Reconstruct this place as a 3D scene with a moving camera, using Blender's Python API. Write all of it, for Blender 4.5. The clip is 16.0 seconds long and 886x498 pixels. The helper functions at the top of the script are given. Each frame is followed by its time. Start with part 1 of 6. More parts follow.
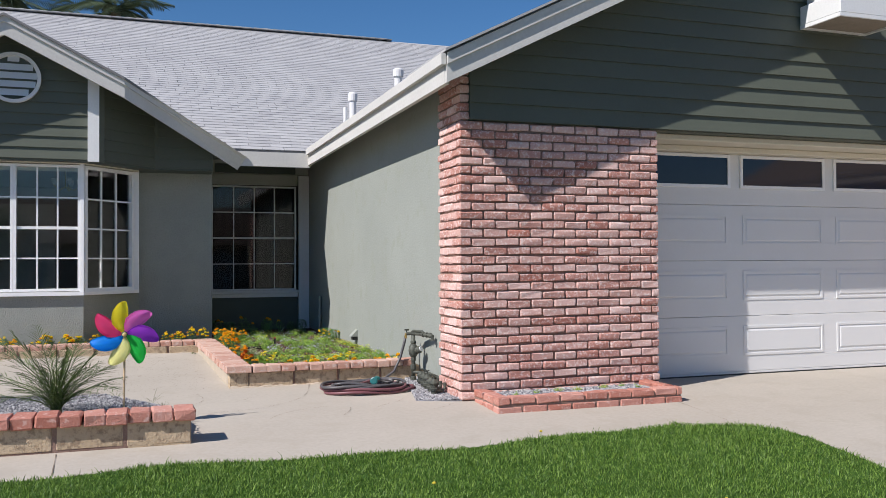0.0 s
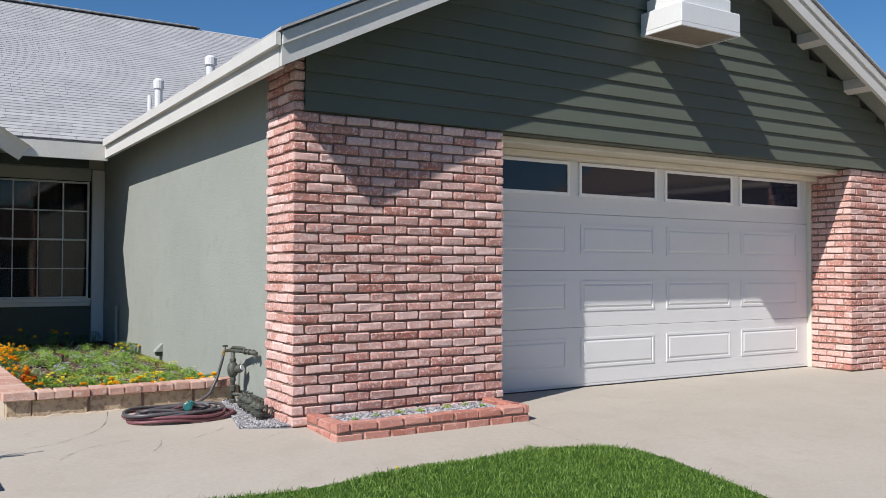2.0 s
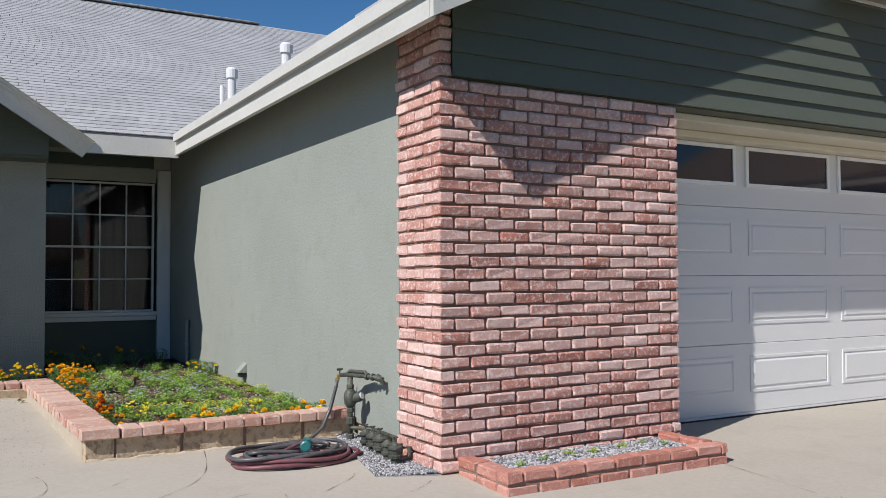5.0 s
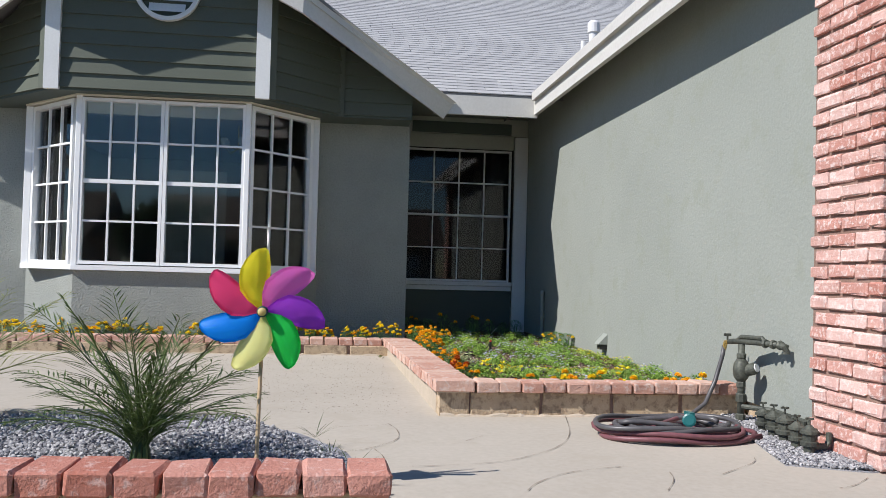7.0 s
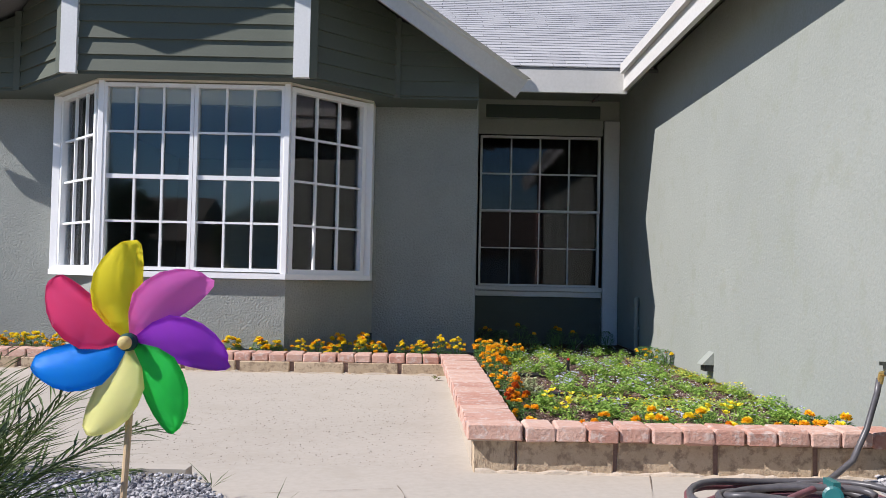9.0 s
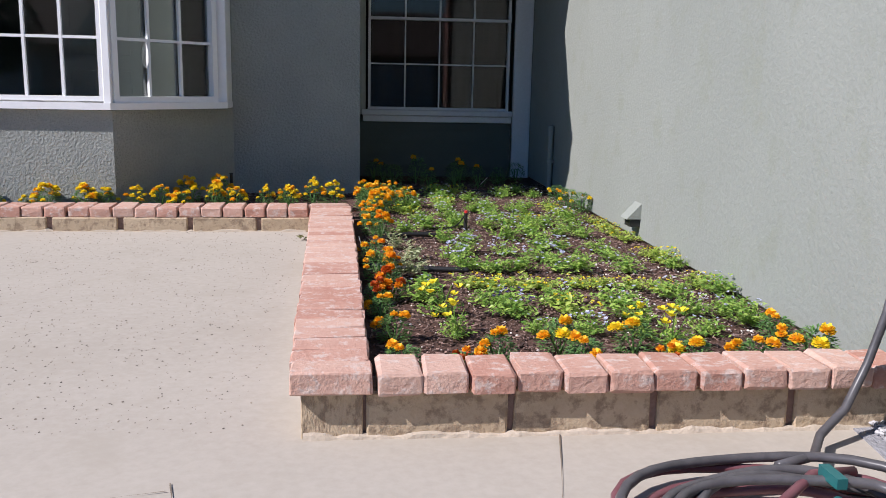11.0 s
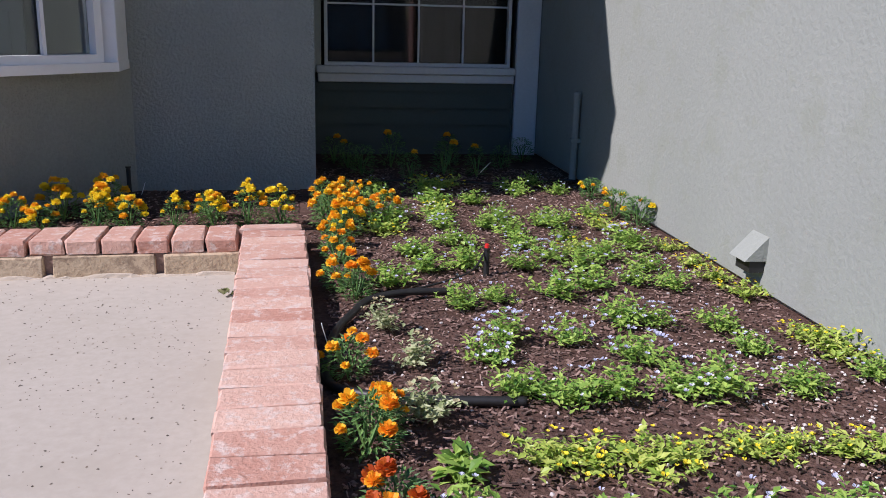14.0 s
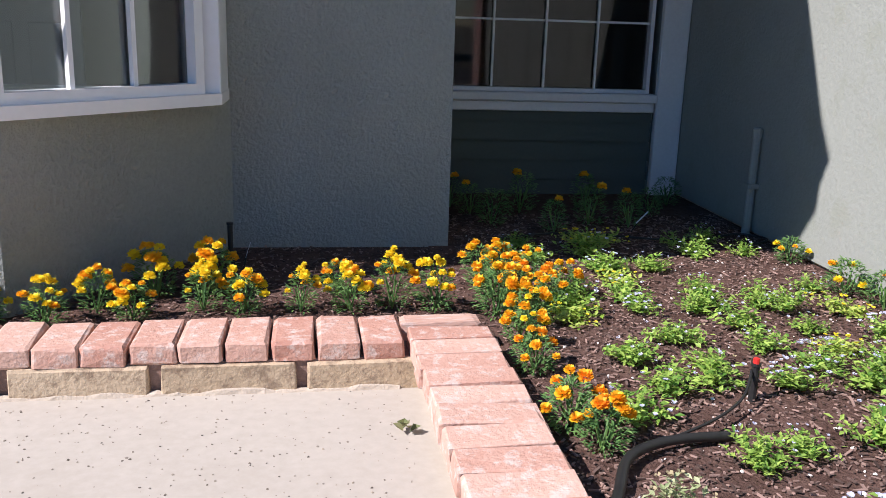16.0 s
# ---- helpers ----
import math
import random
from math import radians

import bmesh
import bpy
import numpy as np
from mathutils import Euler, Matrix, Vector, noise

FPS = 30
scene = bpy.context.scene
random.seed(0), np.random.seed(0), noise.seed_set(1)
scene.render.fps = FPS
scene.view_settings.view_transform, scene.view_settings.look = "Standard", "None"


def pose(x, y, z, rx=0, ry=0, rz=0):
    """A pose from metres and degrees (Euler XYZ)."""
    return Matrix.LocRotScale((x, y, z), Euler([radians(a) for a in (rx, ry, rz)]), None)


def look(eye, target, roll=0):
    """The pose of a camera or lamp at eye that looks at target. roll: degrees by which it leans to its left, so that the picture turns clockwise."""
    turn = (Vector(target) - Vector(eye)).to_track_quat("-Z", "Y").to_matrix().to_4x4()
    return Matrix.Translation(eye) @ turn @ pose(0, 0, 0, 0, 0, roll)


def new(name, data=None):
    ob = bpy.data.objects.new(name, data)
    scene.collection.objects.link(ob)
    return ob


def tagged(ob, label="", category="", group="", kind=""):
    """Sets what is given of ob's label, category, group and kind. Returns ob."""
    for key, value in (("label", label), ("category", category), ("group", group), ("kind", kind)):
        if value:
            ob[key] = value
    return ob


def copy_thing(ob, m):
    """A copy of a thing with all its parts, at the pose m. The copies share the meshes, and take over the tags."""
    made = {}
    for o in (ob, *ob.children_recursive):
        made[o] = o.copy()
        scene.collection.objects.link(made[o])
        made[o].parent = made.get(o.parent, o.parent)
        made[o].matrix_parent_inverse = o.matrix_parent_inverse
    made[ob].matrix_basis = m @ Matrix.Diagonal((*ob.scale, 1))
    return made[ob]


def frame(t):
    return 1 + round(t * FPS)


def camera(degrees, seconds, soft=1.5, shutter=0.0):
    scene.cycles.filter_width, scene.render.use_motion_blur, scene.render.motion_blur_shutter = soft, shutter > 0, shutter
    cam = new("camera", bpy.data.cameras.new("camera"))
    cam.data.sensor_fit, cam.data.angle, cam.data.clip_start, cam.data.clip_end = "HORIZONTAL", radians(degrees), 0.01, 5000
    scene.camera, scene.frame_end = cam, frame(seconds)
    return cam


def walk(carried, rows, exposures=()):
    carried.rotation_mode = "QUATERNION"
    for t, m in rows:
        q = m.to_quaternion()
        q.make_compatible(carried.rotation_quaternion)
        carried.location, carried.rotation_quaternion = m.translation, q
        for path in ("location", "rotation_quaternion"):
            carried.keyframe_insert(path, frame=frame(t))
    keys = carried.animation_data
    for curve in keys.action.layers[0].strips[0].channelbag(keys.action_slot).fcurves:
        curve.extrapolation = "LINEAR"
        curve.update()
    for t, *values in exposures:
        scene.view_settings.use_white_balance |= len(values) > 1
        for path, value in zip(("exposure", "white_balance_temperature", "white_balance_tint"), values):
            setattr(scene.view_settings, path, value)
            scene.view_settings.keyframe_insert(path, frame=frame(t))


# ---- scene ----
cam = camera(54.0, 16.0, soft=0.8)
PATH = [
    (0, (-2.42, -6.587, 1.11), (-1.768, -4.697, 1.142), -0.3),
    (0.5, (-2.497, -6.427, 1.129), (-1.794, -4.555, 1.166), 0.0),
    (1, (-2.528, -6.287, 1.138), (-1.677, -4.477, 1.179), 0.0),
    (1.5, (-2.454, -6.077, 1.125), (-1.502, -4.319, 1.166), 0.1),
    (2, (-2.375, -5.83, 1.14), (-1.316, -4.133, 1.183), 0.2),
    (2.5, (-2.473, -5.546, 1.155), (-1.323, -3.911, 1.199), 0.4),
    (3, (-2.484, -5.309, 1.169), (-1.225, -3.756, 1.223), 0.4),
    (3.2, (-2.452, -5.206, 1.172), (-1.147, -3.692, 1.227), 0.3),
    (5.3, (-2.429, -4.142, 1.074), (-1.548, -2.348, 1.137), 0.3),
    (5.5, (-2.368, -4.041, 1.038), (-1.568, -2.209, 1.097), 0.8),
    (6, (-2.311, -3.867, 0.941), (-1.704, -1.962, 0.998), 1.4),
    (6.5, (-2.305, -3.611, 0.847), (-1.876, -1.658, 0.905), 1.7),
    (7, (-2.295, -3.405, 0.784), (-2.045, -1.422, 0.841), 1.5),
    (7.5, (-2.171, -3.129, 0.729), (-2.088, -1.132, 0.788), 1.3),
    (8, (-2.048, -2.841, 0.78), (-2.101, -0.842, 0.84), 1.2),
    (8.5, (-1.966, -2.507, 0.77), (-2.054, -0.51, 0.832), 1.3),
    (9, (-1.85, -2.183, 0.795), (-1.842, -0.184, 0.856), 1.2),
    (9.5, (-1.711, -1.819, 0.846), (-1.655, 0.18, 0.845), 1.0),
    (10, (-1.662, -1.453, 0.866), (-1.577, 0.544, 0.803), 1.0),
    (10.2, (-1.646, -1.35, 0.887), (-1.532, 0.642, 0.751), 1.0),
    (12.3, (-1.447, -0.023, 1.014), (-1.178, 1.89, 0.496), 1.5),
    (12.5, (-1.46, 0.104, 1.008), (-1.183, 2.016, 0.49), 1.5),
    (13, (-1.543, 0.407, 1.01), (-1.241, 2.314, 0.491), 1.6),
    (13.5, (-1.55, 0.719, 1.006), (-1.246, 2.626, 0.487), 1.5),
    (14, (-1.566, 1.074, 1.038), (-1.257, 2.981, 0.522), 1.5),
    (14.5, (-1.715, 1.378, 1.066), (-1.385, 3.284, 0.559), 1.6),
    (15, (-1.799, 1.596, 1.087), (-1.456, 3.502, 0.584), 1.6),
    (15.5, (-1.884, 1.893, 1.084), (-1.541, 3.798, 0.582), 1.6),
    (16, (-2.062, 2.094, 1.074), (-1.797, 4.012, 0.572), 1.8),
]
EXPOSURES = [(0.0, 0.23, 6320, 15), (3.0, 0.14, 6300, 12), (5.5, 0.07, 6260, 12),
             (6.2, 0.18, 6250, 12), (7.0, 0.25, 6260, 13), (8.5, 0.38, 6260, 16),
             (10.0, 0.38, 6240, 18), (12.5, 0.05, 6020, 22), (13.5, 0.17, 6020, 25),
             (14.5, 0.26, 6060, 23), (16.0, 0.62, 6180, 21)]
walk(cam, [(t, look(eye, target, roll)) for t, eye, target, roll in PATH], EXPOSURES)

# ---- light ----
# the light travels towards +x, a little +y, and down
SUN = Vector((1.0, 0.40, -1.03)).normalized()
world = bpy.data.worlds.new("sky")
scene.world = world
world.use_nodes = True
wn = world.node_tree
sky = wn.nodes.new("ShaderNodeTexSky")
sky.sky_type = "NISHITA"
sky.sun_disc = False
sky.sun_elevation = math.asin(-SUN.z)
sky.sun_rotation = math.atan2(-SUN.x, -SUN.y)
sky.air_density, sky.dust_density, sky.ozone_density = 1.0, 0.0, 5.0
vivid = wn.nodes.new("ShaderNodeHueSaturation")
vivid.inputs["Saturation"].default_value = 1.2
wn.links.new(sky.outputs[0], vivid.inputs["Color"])
wn.links.new(vivid.outputs[0], wn.nodes["Background"].inputs[0])
wn.nodes["Background"].inputs[1].default_value = 0.077
sun_data = bpy.data.lights.new("sun", "SUN")
sun_data.energy, sun_data.angle, sun_data.color = 5.0, radians(0.5), (1.0, 0.955, 0.88)
sun = new("sun", sun_data)
sun.rotation_mode = "QUATERNION"
sun.rotation_quaternion = SUN.to_track_quat("-Z", "Y")
scene.view_settings.exposure = 0.0


# ---- materials ----
def material(name, low, high, rough=0.8, fine=60.0, coarse=2.0, bump=0.3, dist=0.004, metal=0.0, per_piece=0.0, stain=None, stain_amount=0.0, spec=0.5):
    """A two-scale surface between two colours; per_piece shifts the tone of each object; stain lays patches of a third colour."""
    m = bpy.data.materials.new(name)
    m.use_nodes = True
    nt, nodes = m.node_tree, m.node_tree.nodes
    bsdf = nodes["Principled BSDF"]
    bsdf.inputs["Roughness"].default_value = rough
    bsdf.inputs["Metallic"].default_value = metal
    bsdf.inputs["Specular IOR Level"].default_value = spec
    co = nodes.new("ShaderNodeTexCoord")
    info = nodes.new("ShaderNodeObjectInfo")
    shift = nodes.new("ShaderNodeVectorMath")
    shift.operation = "MULTIPLY_ADD"
    comb = nodes.new("ShaderNodeCombineXYZ")
    for i in range(3):
        nt.links.new(info.outputs["Random"], comb.inputs[i])
    nt.links.new(comb.outputs[0], shift.inputs[0])
    shift.inputs[1].default_value = (37.0, 19.0, 53.0)
    nt.links.new(co.outputs["Object"], shift.inputs[2])

    def tex(scale, detail, rough_t=0.6):
        n = nodes.new("ShaderNodeTexNoise")
        n.inputs["Scale"].default_value, n.inputs["Detail"].default_value = scale, detail
        n.inputs["Roughness"].default_value = rough_t
        nt.links.new(shift.outputs[0], n.inputs["Vector"])
        return n.outputs["Fac"]

    def math_node(op, a, b, clamp=False):
        n = nodes.new("ShaderNodeMath")
        n.operation, n.use_clamp = op, clamp
        for i, v in enumerate((a, b)):
            if isinstance(v, (int, float)):
                n.inputs[i].default_value = v
            else:
                nt.links.new(v, n.inputs[i])
        return n.outputs[0]

    f, c = tex(fine, 4), tex(coarse, 3)
    both = math_node("ADD", math_node("MULTIPLY", f, 0.5), math_node("MULTIPLY", c, 0.5))
    fac = math_node("MULTIPLY", math_node("SUBTRACT", both, 0.32), 2.6, True)
    if per_piece:
        fac = math_node("ADD", math_node("MULTIPLY", fac, 1 - per_piece), math_node("MULTIPLY", info.outputs["Random"], per_piece), True)
    mix = nodes.new("ShaderNodeMix")
    mix.data_type = "RGBA"
    nt.links.new(fac, mix.inputs["Factor"])
    mix.inputs["A"].default_value, mix.inputs["B"].default_value = (*low, 1), (*high, 1)
    colour = mix.outputs["Result"]
    if stain:
        p = tex(coarse * 4.3, 5, 0.7)
        mask = math_node("MULTIPLY", math_node("SUBTRACT", p, 0.62 - 0.25 * stain_amount), 9, True)
        mask = math_node("MULTIPLY", mask, min(1.0, stain_amount * 1.6))
        s = nodes.new("ShaderNodeMix")
        s.data_type = "RGBA"
        nt.links.new(mask, s.inputs["Factor"])
        nt.links.new(colour, s.inputs["A"])
        s.inputs["B"].default_value = (*stain, 1)
        colour = s.outputs["Result"]
    nt.links.new(colour, bsdf.inputs["Base Color"])
    if bump:
        b = nodes.new("ShaderNodeBump")
        b.inputs["Strength"].default_value, b.inputs["Distance"].default_value = bump, dist
        nt.links.new(both, b.inputs["Height"])
        nt.links.new(b.outputs[0], bsdf.inputs["Normal"])
    return m


def leafy(name, low, high, rough=0.55, through_light=0.25):
    """Thin leaves or petals that let some light through, each island a little different."""
    m = bpy.data.materials.new(name)
    m.use_nodes = True
    nt, nodes = m.node_tree, m.node_tree.nodes
    bsdf = nodes["Principled BSDF"]
    bsdf.inputs["Roughness"].default_value = rough
    geo = nodes.new("ShaderNodeNewGeometry")
    mix = nodes.new("ShaderNodeMix")
    mix.data_type = "RGBA"
    nt.links.new(geo.outputs["Random Per Island"], mix.inputs["Factor"])
    mix.inputs["A"].default_value, mix.inputs["B"].default_value = (*low, 1), (*high, 1)
    nt.links.new(mix.outputs["Result"], bsdf.inputs["Base Color"])
    tr = nodes.new("ShaderNodeBsdfTranslucent")
    nt.links.new(mix.outputs["Result"], tr.inputs["Color"])
    ms = nodes.new("ShaderNodeMixShader")
    ms.inputs[0].default_value = through_light
    nt.links.new(bsdf.outputs[0], ms.inputs[1])
    nt.links.new(tr.outputs[0], ms.inputs[2])
    nt.links.new(ms.outputs[0], nodes["Material Output"].inputs["Surface"])
    return m


def glass(name, tint=(0.9, 0.95, 0.95), ior=1.65):
    """A thin pane: mostly see-through, with a mirror gloss."""
    m = bpy.data.materials.new(name)
    m.use_nodes = True
    nt, nodes = m.node_tree, m.node_tree.nodes
    clear = nodes.new("ShaderNodeBsdfTransparent")
    clear.inputs[0].default_value = (*tint, 1)
    gloss = nodes.new("ShaderNodeBsdfGlossy")
    gloss.inputs["Roughness"].default_value = 0.02
    fres = nodes.new("ShaderNodeFresnel")
    fres.inputs["IOR"].default_value = ior
    ms = nodes.new("ShaderNodeMixShader")
    nt.links.new(fres.outputs[0], ms.inputs[0])
    nt.links.new(clear.outputs[0], ms.inputs[1])
    nt.links.new(gloss.outputs[0], ms.inputs[2])
    nt.links.new(ms.outputs[0], nodes["Material Output"].inputs["Surface"])
    return m


STUCCO = material("stucco", (0.272, 0.292, 0.262), (0.322, 0.342, 0.308), 0.92, 45, 0.9, 0.55, 0.012, stain=(0.27, 0.29, 0.24), stain_amount=0.35, spec=0.2)
ROUGH_STUCCO = material("rough_stucco", (0.275, 0.295, 0.272), (0.35, 0.37, 0.34), 0.95, 55, 2.2, 1.0, 0.03, spec=0.2)
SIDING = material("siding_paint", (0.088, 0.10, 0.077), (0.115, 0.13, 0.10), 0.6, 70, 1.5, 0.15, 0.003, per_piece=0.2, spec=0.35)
# darker copy of the siding colour, with shade put into the tone
SIDING_DIM = material("dimmed_siding_paint", (0.07, 0.088, 0.075), (0.09, 0.108, 0.092), 0.65, 70, 1.5, 0.15, 0.003, per_piece=0.2, spec=0.35)
WHITE = material("white_paint", (0.66, 0.67, 0.66), (0.76, 0.77, 0.76), 0.5, 50, 1.3, 0.08, 0.002)
CREAM = material("cream_paint", (0.62, 0.58, 0.47), (0.72, 0.68, 0.57), 0.55, 50, 1.3, 0.08, 0.002)
VINYL = material("white_vinyl", (0.82, 0.83, 0.83), (0.88, 0.89, 0.89), 0.35, 30, 2, 0.03, 0.001)
DOOR_PAINT = material("door_paint", (0.70, 0.70, 0.69), (0.76, 0.76, 0.75), 0.45, 90, 1.2, 0.12, 0.002)
FASCIA = material("fascia_paint", (0.52, 0.51, 0.475), (0.63, 0.62, 0.585), 0.6, 40, 1.4, 0.1, 0.003)
SOFFIT = material("soffit_paint", (0.2, 0.22, 0.19), (0.26, 0.28, 0.25), 0.8, 40, 2, 0.15, 0.004)
BRICK = material("old_red_brick", (0.42, 0.145, 0.10), (0.76, 0.54, 0.485), 0.9, 95, 9.0, 1.0, 0.012, per_piece=0.72, stain=(0.78, 0.67, 0.63), stain_amount=0.45, spec=0.2)
EDGE_BRICK = material("edging_brick", (0.36, 0.12, 0.08), (0.60, 0.33, 0.27), 0.9, 75, 6.5, 1.0, 0.012, per_piece=0.6, stain=(0.68, 0.53, 0.48), stain_amount=0.3, spec=0.2)
CAP_BRICK = material("cap_brick", (0.42, 0.20, 0.145), (0.645, 0.455, 0.365), 0.9, 70, 6, 0.9, 0.010, per_piece=0.55, stain=(0.62, 0.53, 0.475), stain_amount=0.42, spec=0.2)
MORTAR = material("mortar", (0.19, 0.12, 0.095), (0.34, 0.235, 0.19), 0.95, 80, 6, 0.8, 0.01, spec=0.1)
PALE_MORTAR = material("pale_mortar", (0.42, 0.36, 0.28), (0.54, 0.46, 0.37), 0.95, 80, 6, 0.8, 0.01, spec=0.1)
BLOCK = material("tan_block", (0.43, 0.325, 0.21), (0.57, 0.455, 0.32), 0.95, 60, 5, 0.9, 0.01, per_piece=0.25, stain=(0.26, 0.19, 0.13), stain_amount=0.5, spec=0.2)
CONCRETE = material("concrete", (0.385, 0.346, 0.29), (0.465, 0.424, 0.363), 0.9, 35, 0.7, 0.25, 0.004, stain=(0.39, 0.35, 0.29), stain_amount=0.4, spec=0.25)
JOINT = material("joint_shadow", (0.14, 0.11, 0.08), (0.24, 0.19, 0.14), 0.95, 80, 6, 0.4, 0.004)
SHINGLE = material("grey_shingle", (0.31, 0.31, 0.32), (0.47, 0.47, 0.47), 0.95, 140, 2.5, 0.8, 0.006, per_piece=0.5, spec=0.15)
SHINGLE_EDGE = material("shingle_edge", (0.16, 0.16, 0.16), (0.24, 0.24, 0.24), 0.95, 90, 3, 0.6, 0.006)
PIPE_METAL = material("weathered_pipe", (0.03, 0.033, 0.03), (0.146, 0.154, 0.122), 0.6, 60, 8, 0.5, 0.004, metal=0.3)
VENT_PAINT = material("vent_paint", (0.62, 0.62, 0.62), (0.74, 0.74, 0.74), 0.6, 40, 4, 0.1, 0.002)
BLACK_PLASTIC = material("black_plastic", (0.012, 0.012, 0.012), (0.025, 0.025, 0.025), 0.5, 40, 4, 0.05, 0.001)
BRASS = material("brass", (0.55, 0.38, 0.12), (0.7, 0.5, 0.18), 0.4, 40, 5, 0.1, 0.001, metal=0.8)
INTERIOR = material("interior_wall", (0.36, 0.35, 0.33), (0.44, 0.43, 0.41), 0.9, 10, 1, 0, 0.001)
GLASS = glass("pane_glass")
DULL_GLASS = glass("screened_glass", (0.6, 0.6, 0.6), 1.48)
SAGE_TRIM = material("sage_trim_paint", (0.36, 0.37, 0.33), (0.43, 0.44, 0.39), 0.6, 50, 1.5, 0.1, 0.002)
BOX_BOTTOM = material("weathered_plywood", (0.20, 0.17, 0.14), (0.30, 0.26, 0.21), 0.9, 60, 6, 0.3, 0.003)
DARK_GLASS = material("dark_glass", (0.010, 0.016, 0.035), (0.016, 0.024, 0.045), 0.06, 3, 0.5, 0, 0.001)
SOIL = material("mulch_soil", (0.06, 0.033, 0.026), (0.17, 0.105, 0.085), 1.0, 70, 9, 1.0, 0.03, spec=0.1)


# ---- building helpers ----
def link(name, bm, mat, smooth=False):
    me = bpy.data.meshes.new(name)
    bm.normal_update()
    bm.to_mesh(me)
    bm.free()
    if smooth:
        for p in me.polygons:
            p.use_smooth = True
    for mm in mat if isinstance(mat, (list, tuple)) else (mat,):
        me.materials.append(mm)
    return new(name, me)


def part(name, bm, mat, parent, label="", smooth=False):
    ob = link(name, bm, mat, smooth)
    ob.parent = parent
    if label:
        tagged(ob, label)
    return ob


def structure(name, bm, mat, label, category, smooth=False):
    return tagged(link(name, bm, mat, smooth), label, category, kind="structure")


def thing(name, label, category, group="", at=(0, 0, 0), kind=""):
    ob = new(name)
    ob.empty_display_size = 0.1
    ob.location = at
    return tagged(ob, label, category, group, kind)


def box(bm, x0, x1, y0, y1, z0, z1, m=None):
    vs = [bm.verts.new((x, y, z)) for x in (x0, x1) for y in (y0, y1) for z in (z0, z1)]
    if m is not None:
        for v in vs:
            v.co = m @ v.co
    for f in ((0, 1, 3, 2), (4, 6, 7, 5), (0, 4, 5, 1), (2, 3, 7, 6), (0, 2, 6, 4), (1, 5, 7, 3)):
        bm.faces.new([vs[i] for i in f])
    return bm


def boxes(*rows):
    bm = bmesh.new()
    for r in rows:
        box(bm, *r)
    return bm


def soft_box(x0, x1, y0, y1, z0, z1, bevel=0.004, segments=1):
    bm = boxes((x0, x1, y0, y1, z0, z1))
    bmesh.ops.bevel(bm, geom=list(bm.edges), offset=bevel, segments=segments, affect="EDGES", profile=0.6)
    return bm


def prism(bm, pts, d):
    """A prism from a polygon of 3D points, moved by d."""
    d = Vector(d)
    a = [bm.verts.new(p) for p in pts]
    b = [bm.verts.new(Vector(p) + d) for p in pts]
    n = len(pts)
    bm.faces.new(a)
    bm.faces.new(b[::-1])
    for i in range(n):
        bm.faces.new((a[(i + 1) % n], a[i], b[i], b[(i + 1) % n]))
    bmesh.ops.recalc_face_normals(bm, faces=bm.faces[:])
    return bm


def tube(bm, pts, r, sides=8, r2=None, cap=True):
    """A tube along points, its radius going from r to r2."""
    pts = [Vector(p) for p in pts]
    rings = []
    up = Vector((0.13, 0.21, 0.97))
    for i, p in enumerate(pts):
        d = (pts[min(i + 1, len(pts) - 1)] - pts[max(i - 1, 0)]).normalized()
        a = d.cross(up)
        if a.length < 0.05:
            a = d.cross(Vector((1, 0, 0)))
        a.normalize()
        b = d.cross(a)
        rr = r + ((r2 if r2 is not None else r) - r) * i / max(1, len(pts) - 1)
        rings.append([bm.verts.new(p + rr * (math.cos(q) * a + math.sin(q) * b)) for q in [2 * math.pi * k / sides for k in range(sides)]])
    for r0, r1 in zip(rings, rings[1:]):
        for k in range(sides):
            bm.faces.new((r0[k], r0[(k + 1) % sides], r1[(k + 1) % sides], r1[k]))
    if cap:
        bm.faces.new(rings[0][::-1])
        bm.faces.new(rings[-1])
    return bm


def lathe(bm, profile, at=(0, 0, 0), sides=16, m=None):
    """Turns (radius, height) pairs round z."""
    rings = []
    for r, z in profile:
        ring = [Vector((r * math.cos(2 * math.pi * k / sides), r * math.sin(2 * math.pi * k / sides), z)) for k in range(sides)]
        rings.append([bm.verts.new((m @ v if m else v) + Vector(at)) for v in ring])
    for a, b in zip(rings, rings[1:]):
        for k in range(sides):
            bm.faces.new((a[k], a[(k + 1) % sides], b[(k + 1) % sides], b[k]))
    bm.faces.new(rings[0][::-1])
    bm.faces.new(rings[-1])
    return bm


def slope_z(y):
    """Height of the paving: a slight fall away from the house, then a steeper one towards the street."""
    return 0.03 if y > 4.2 else -0.0075 + 0.0089 * y if y > 0 else -0.0075 + 0.045 * y if y > -7 else -0.3225


rng = random.Random(7)


def piece_meshes(name, length, depth, height, mat, count=6, bevel=0.006, rough=0.003):
    """A few alike pieces, centred on their own middle, with worn corners."""
    out = []
    for _ in range(count):
        bm = soft_box(-length / 2, length / 2, -depth / 2, depth / 2, -height / 2, height / 2, bevel)
        for v in bm.verts:
            v.co += Vector((rng.uniform(-rough, rough), rng.uniform(-rough, rough), rng.uniform(-rough, rough)))
        me = bpy.data.meshes.new(name)
        bm.to_mesh(me)
        bm.free()
        me.materials.append(mat)
        out.append(me)
    return out


def piece(name, me, parent, at, rz=0.0, scale=(1, 1, 1), tilt=0.0, rx=0.0):
    ob = new(name, me)
    ob.parent = parent
    ob.location = at
    ob.rotation_euler = (rx, tilt, rz)
    ob.scale = scale
    return ob


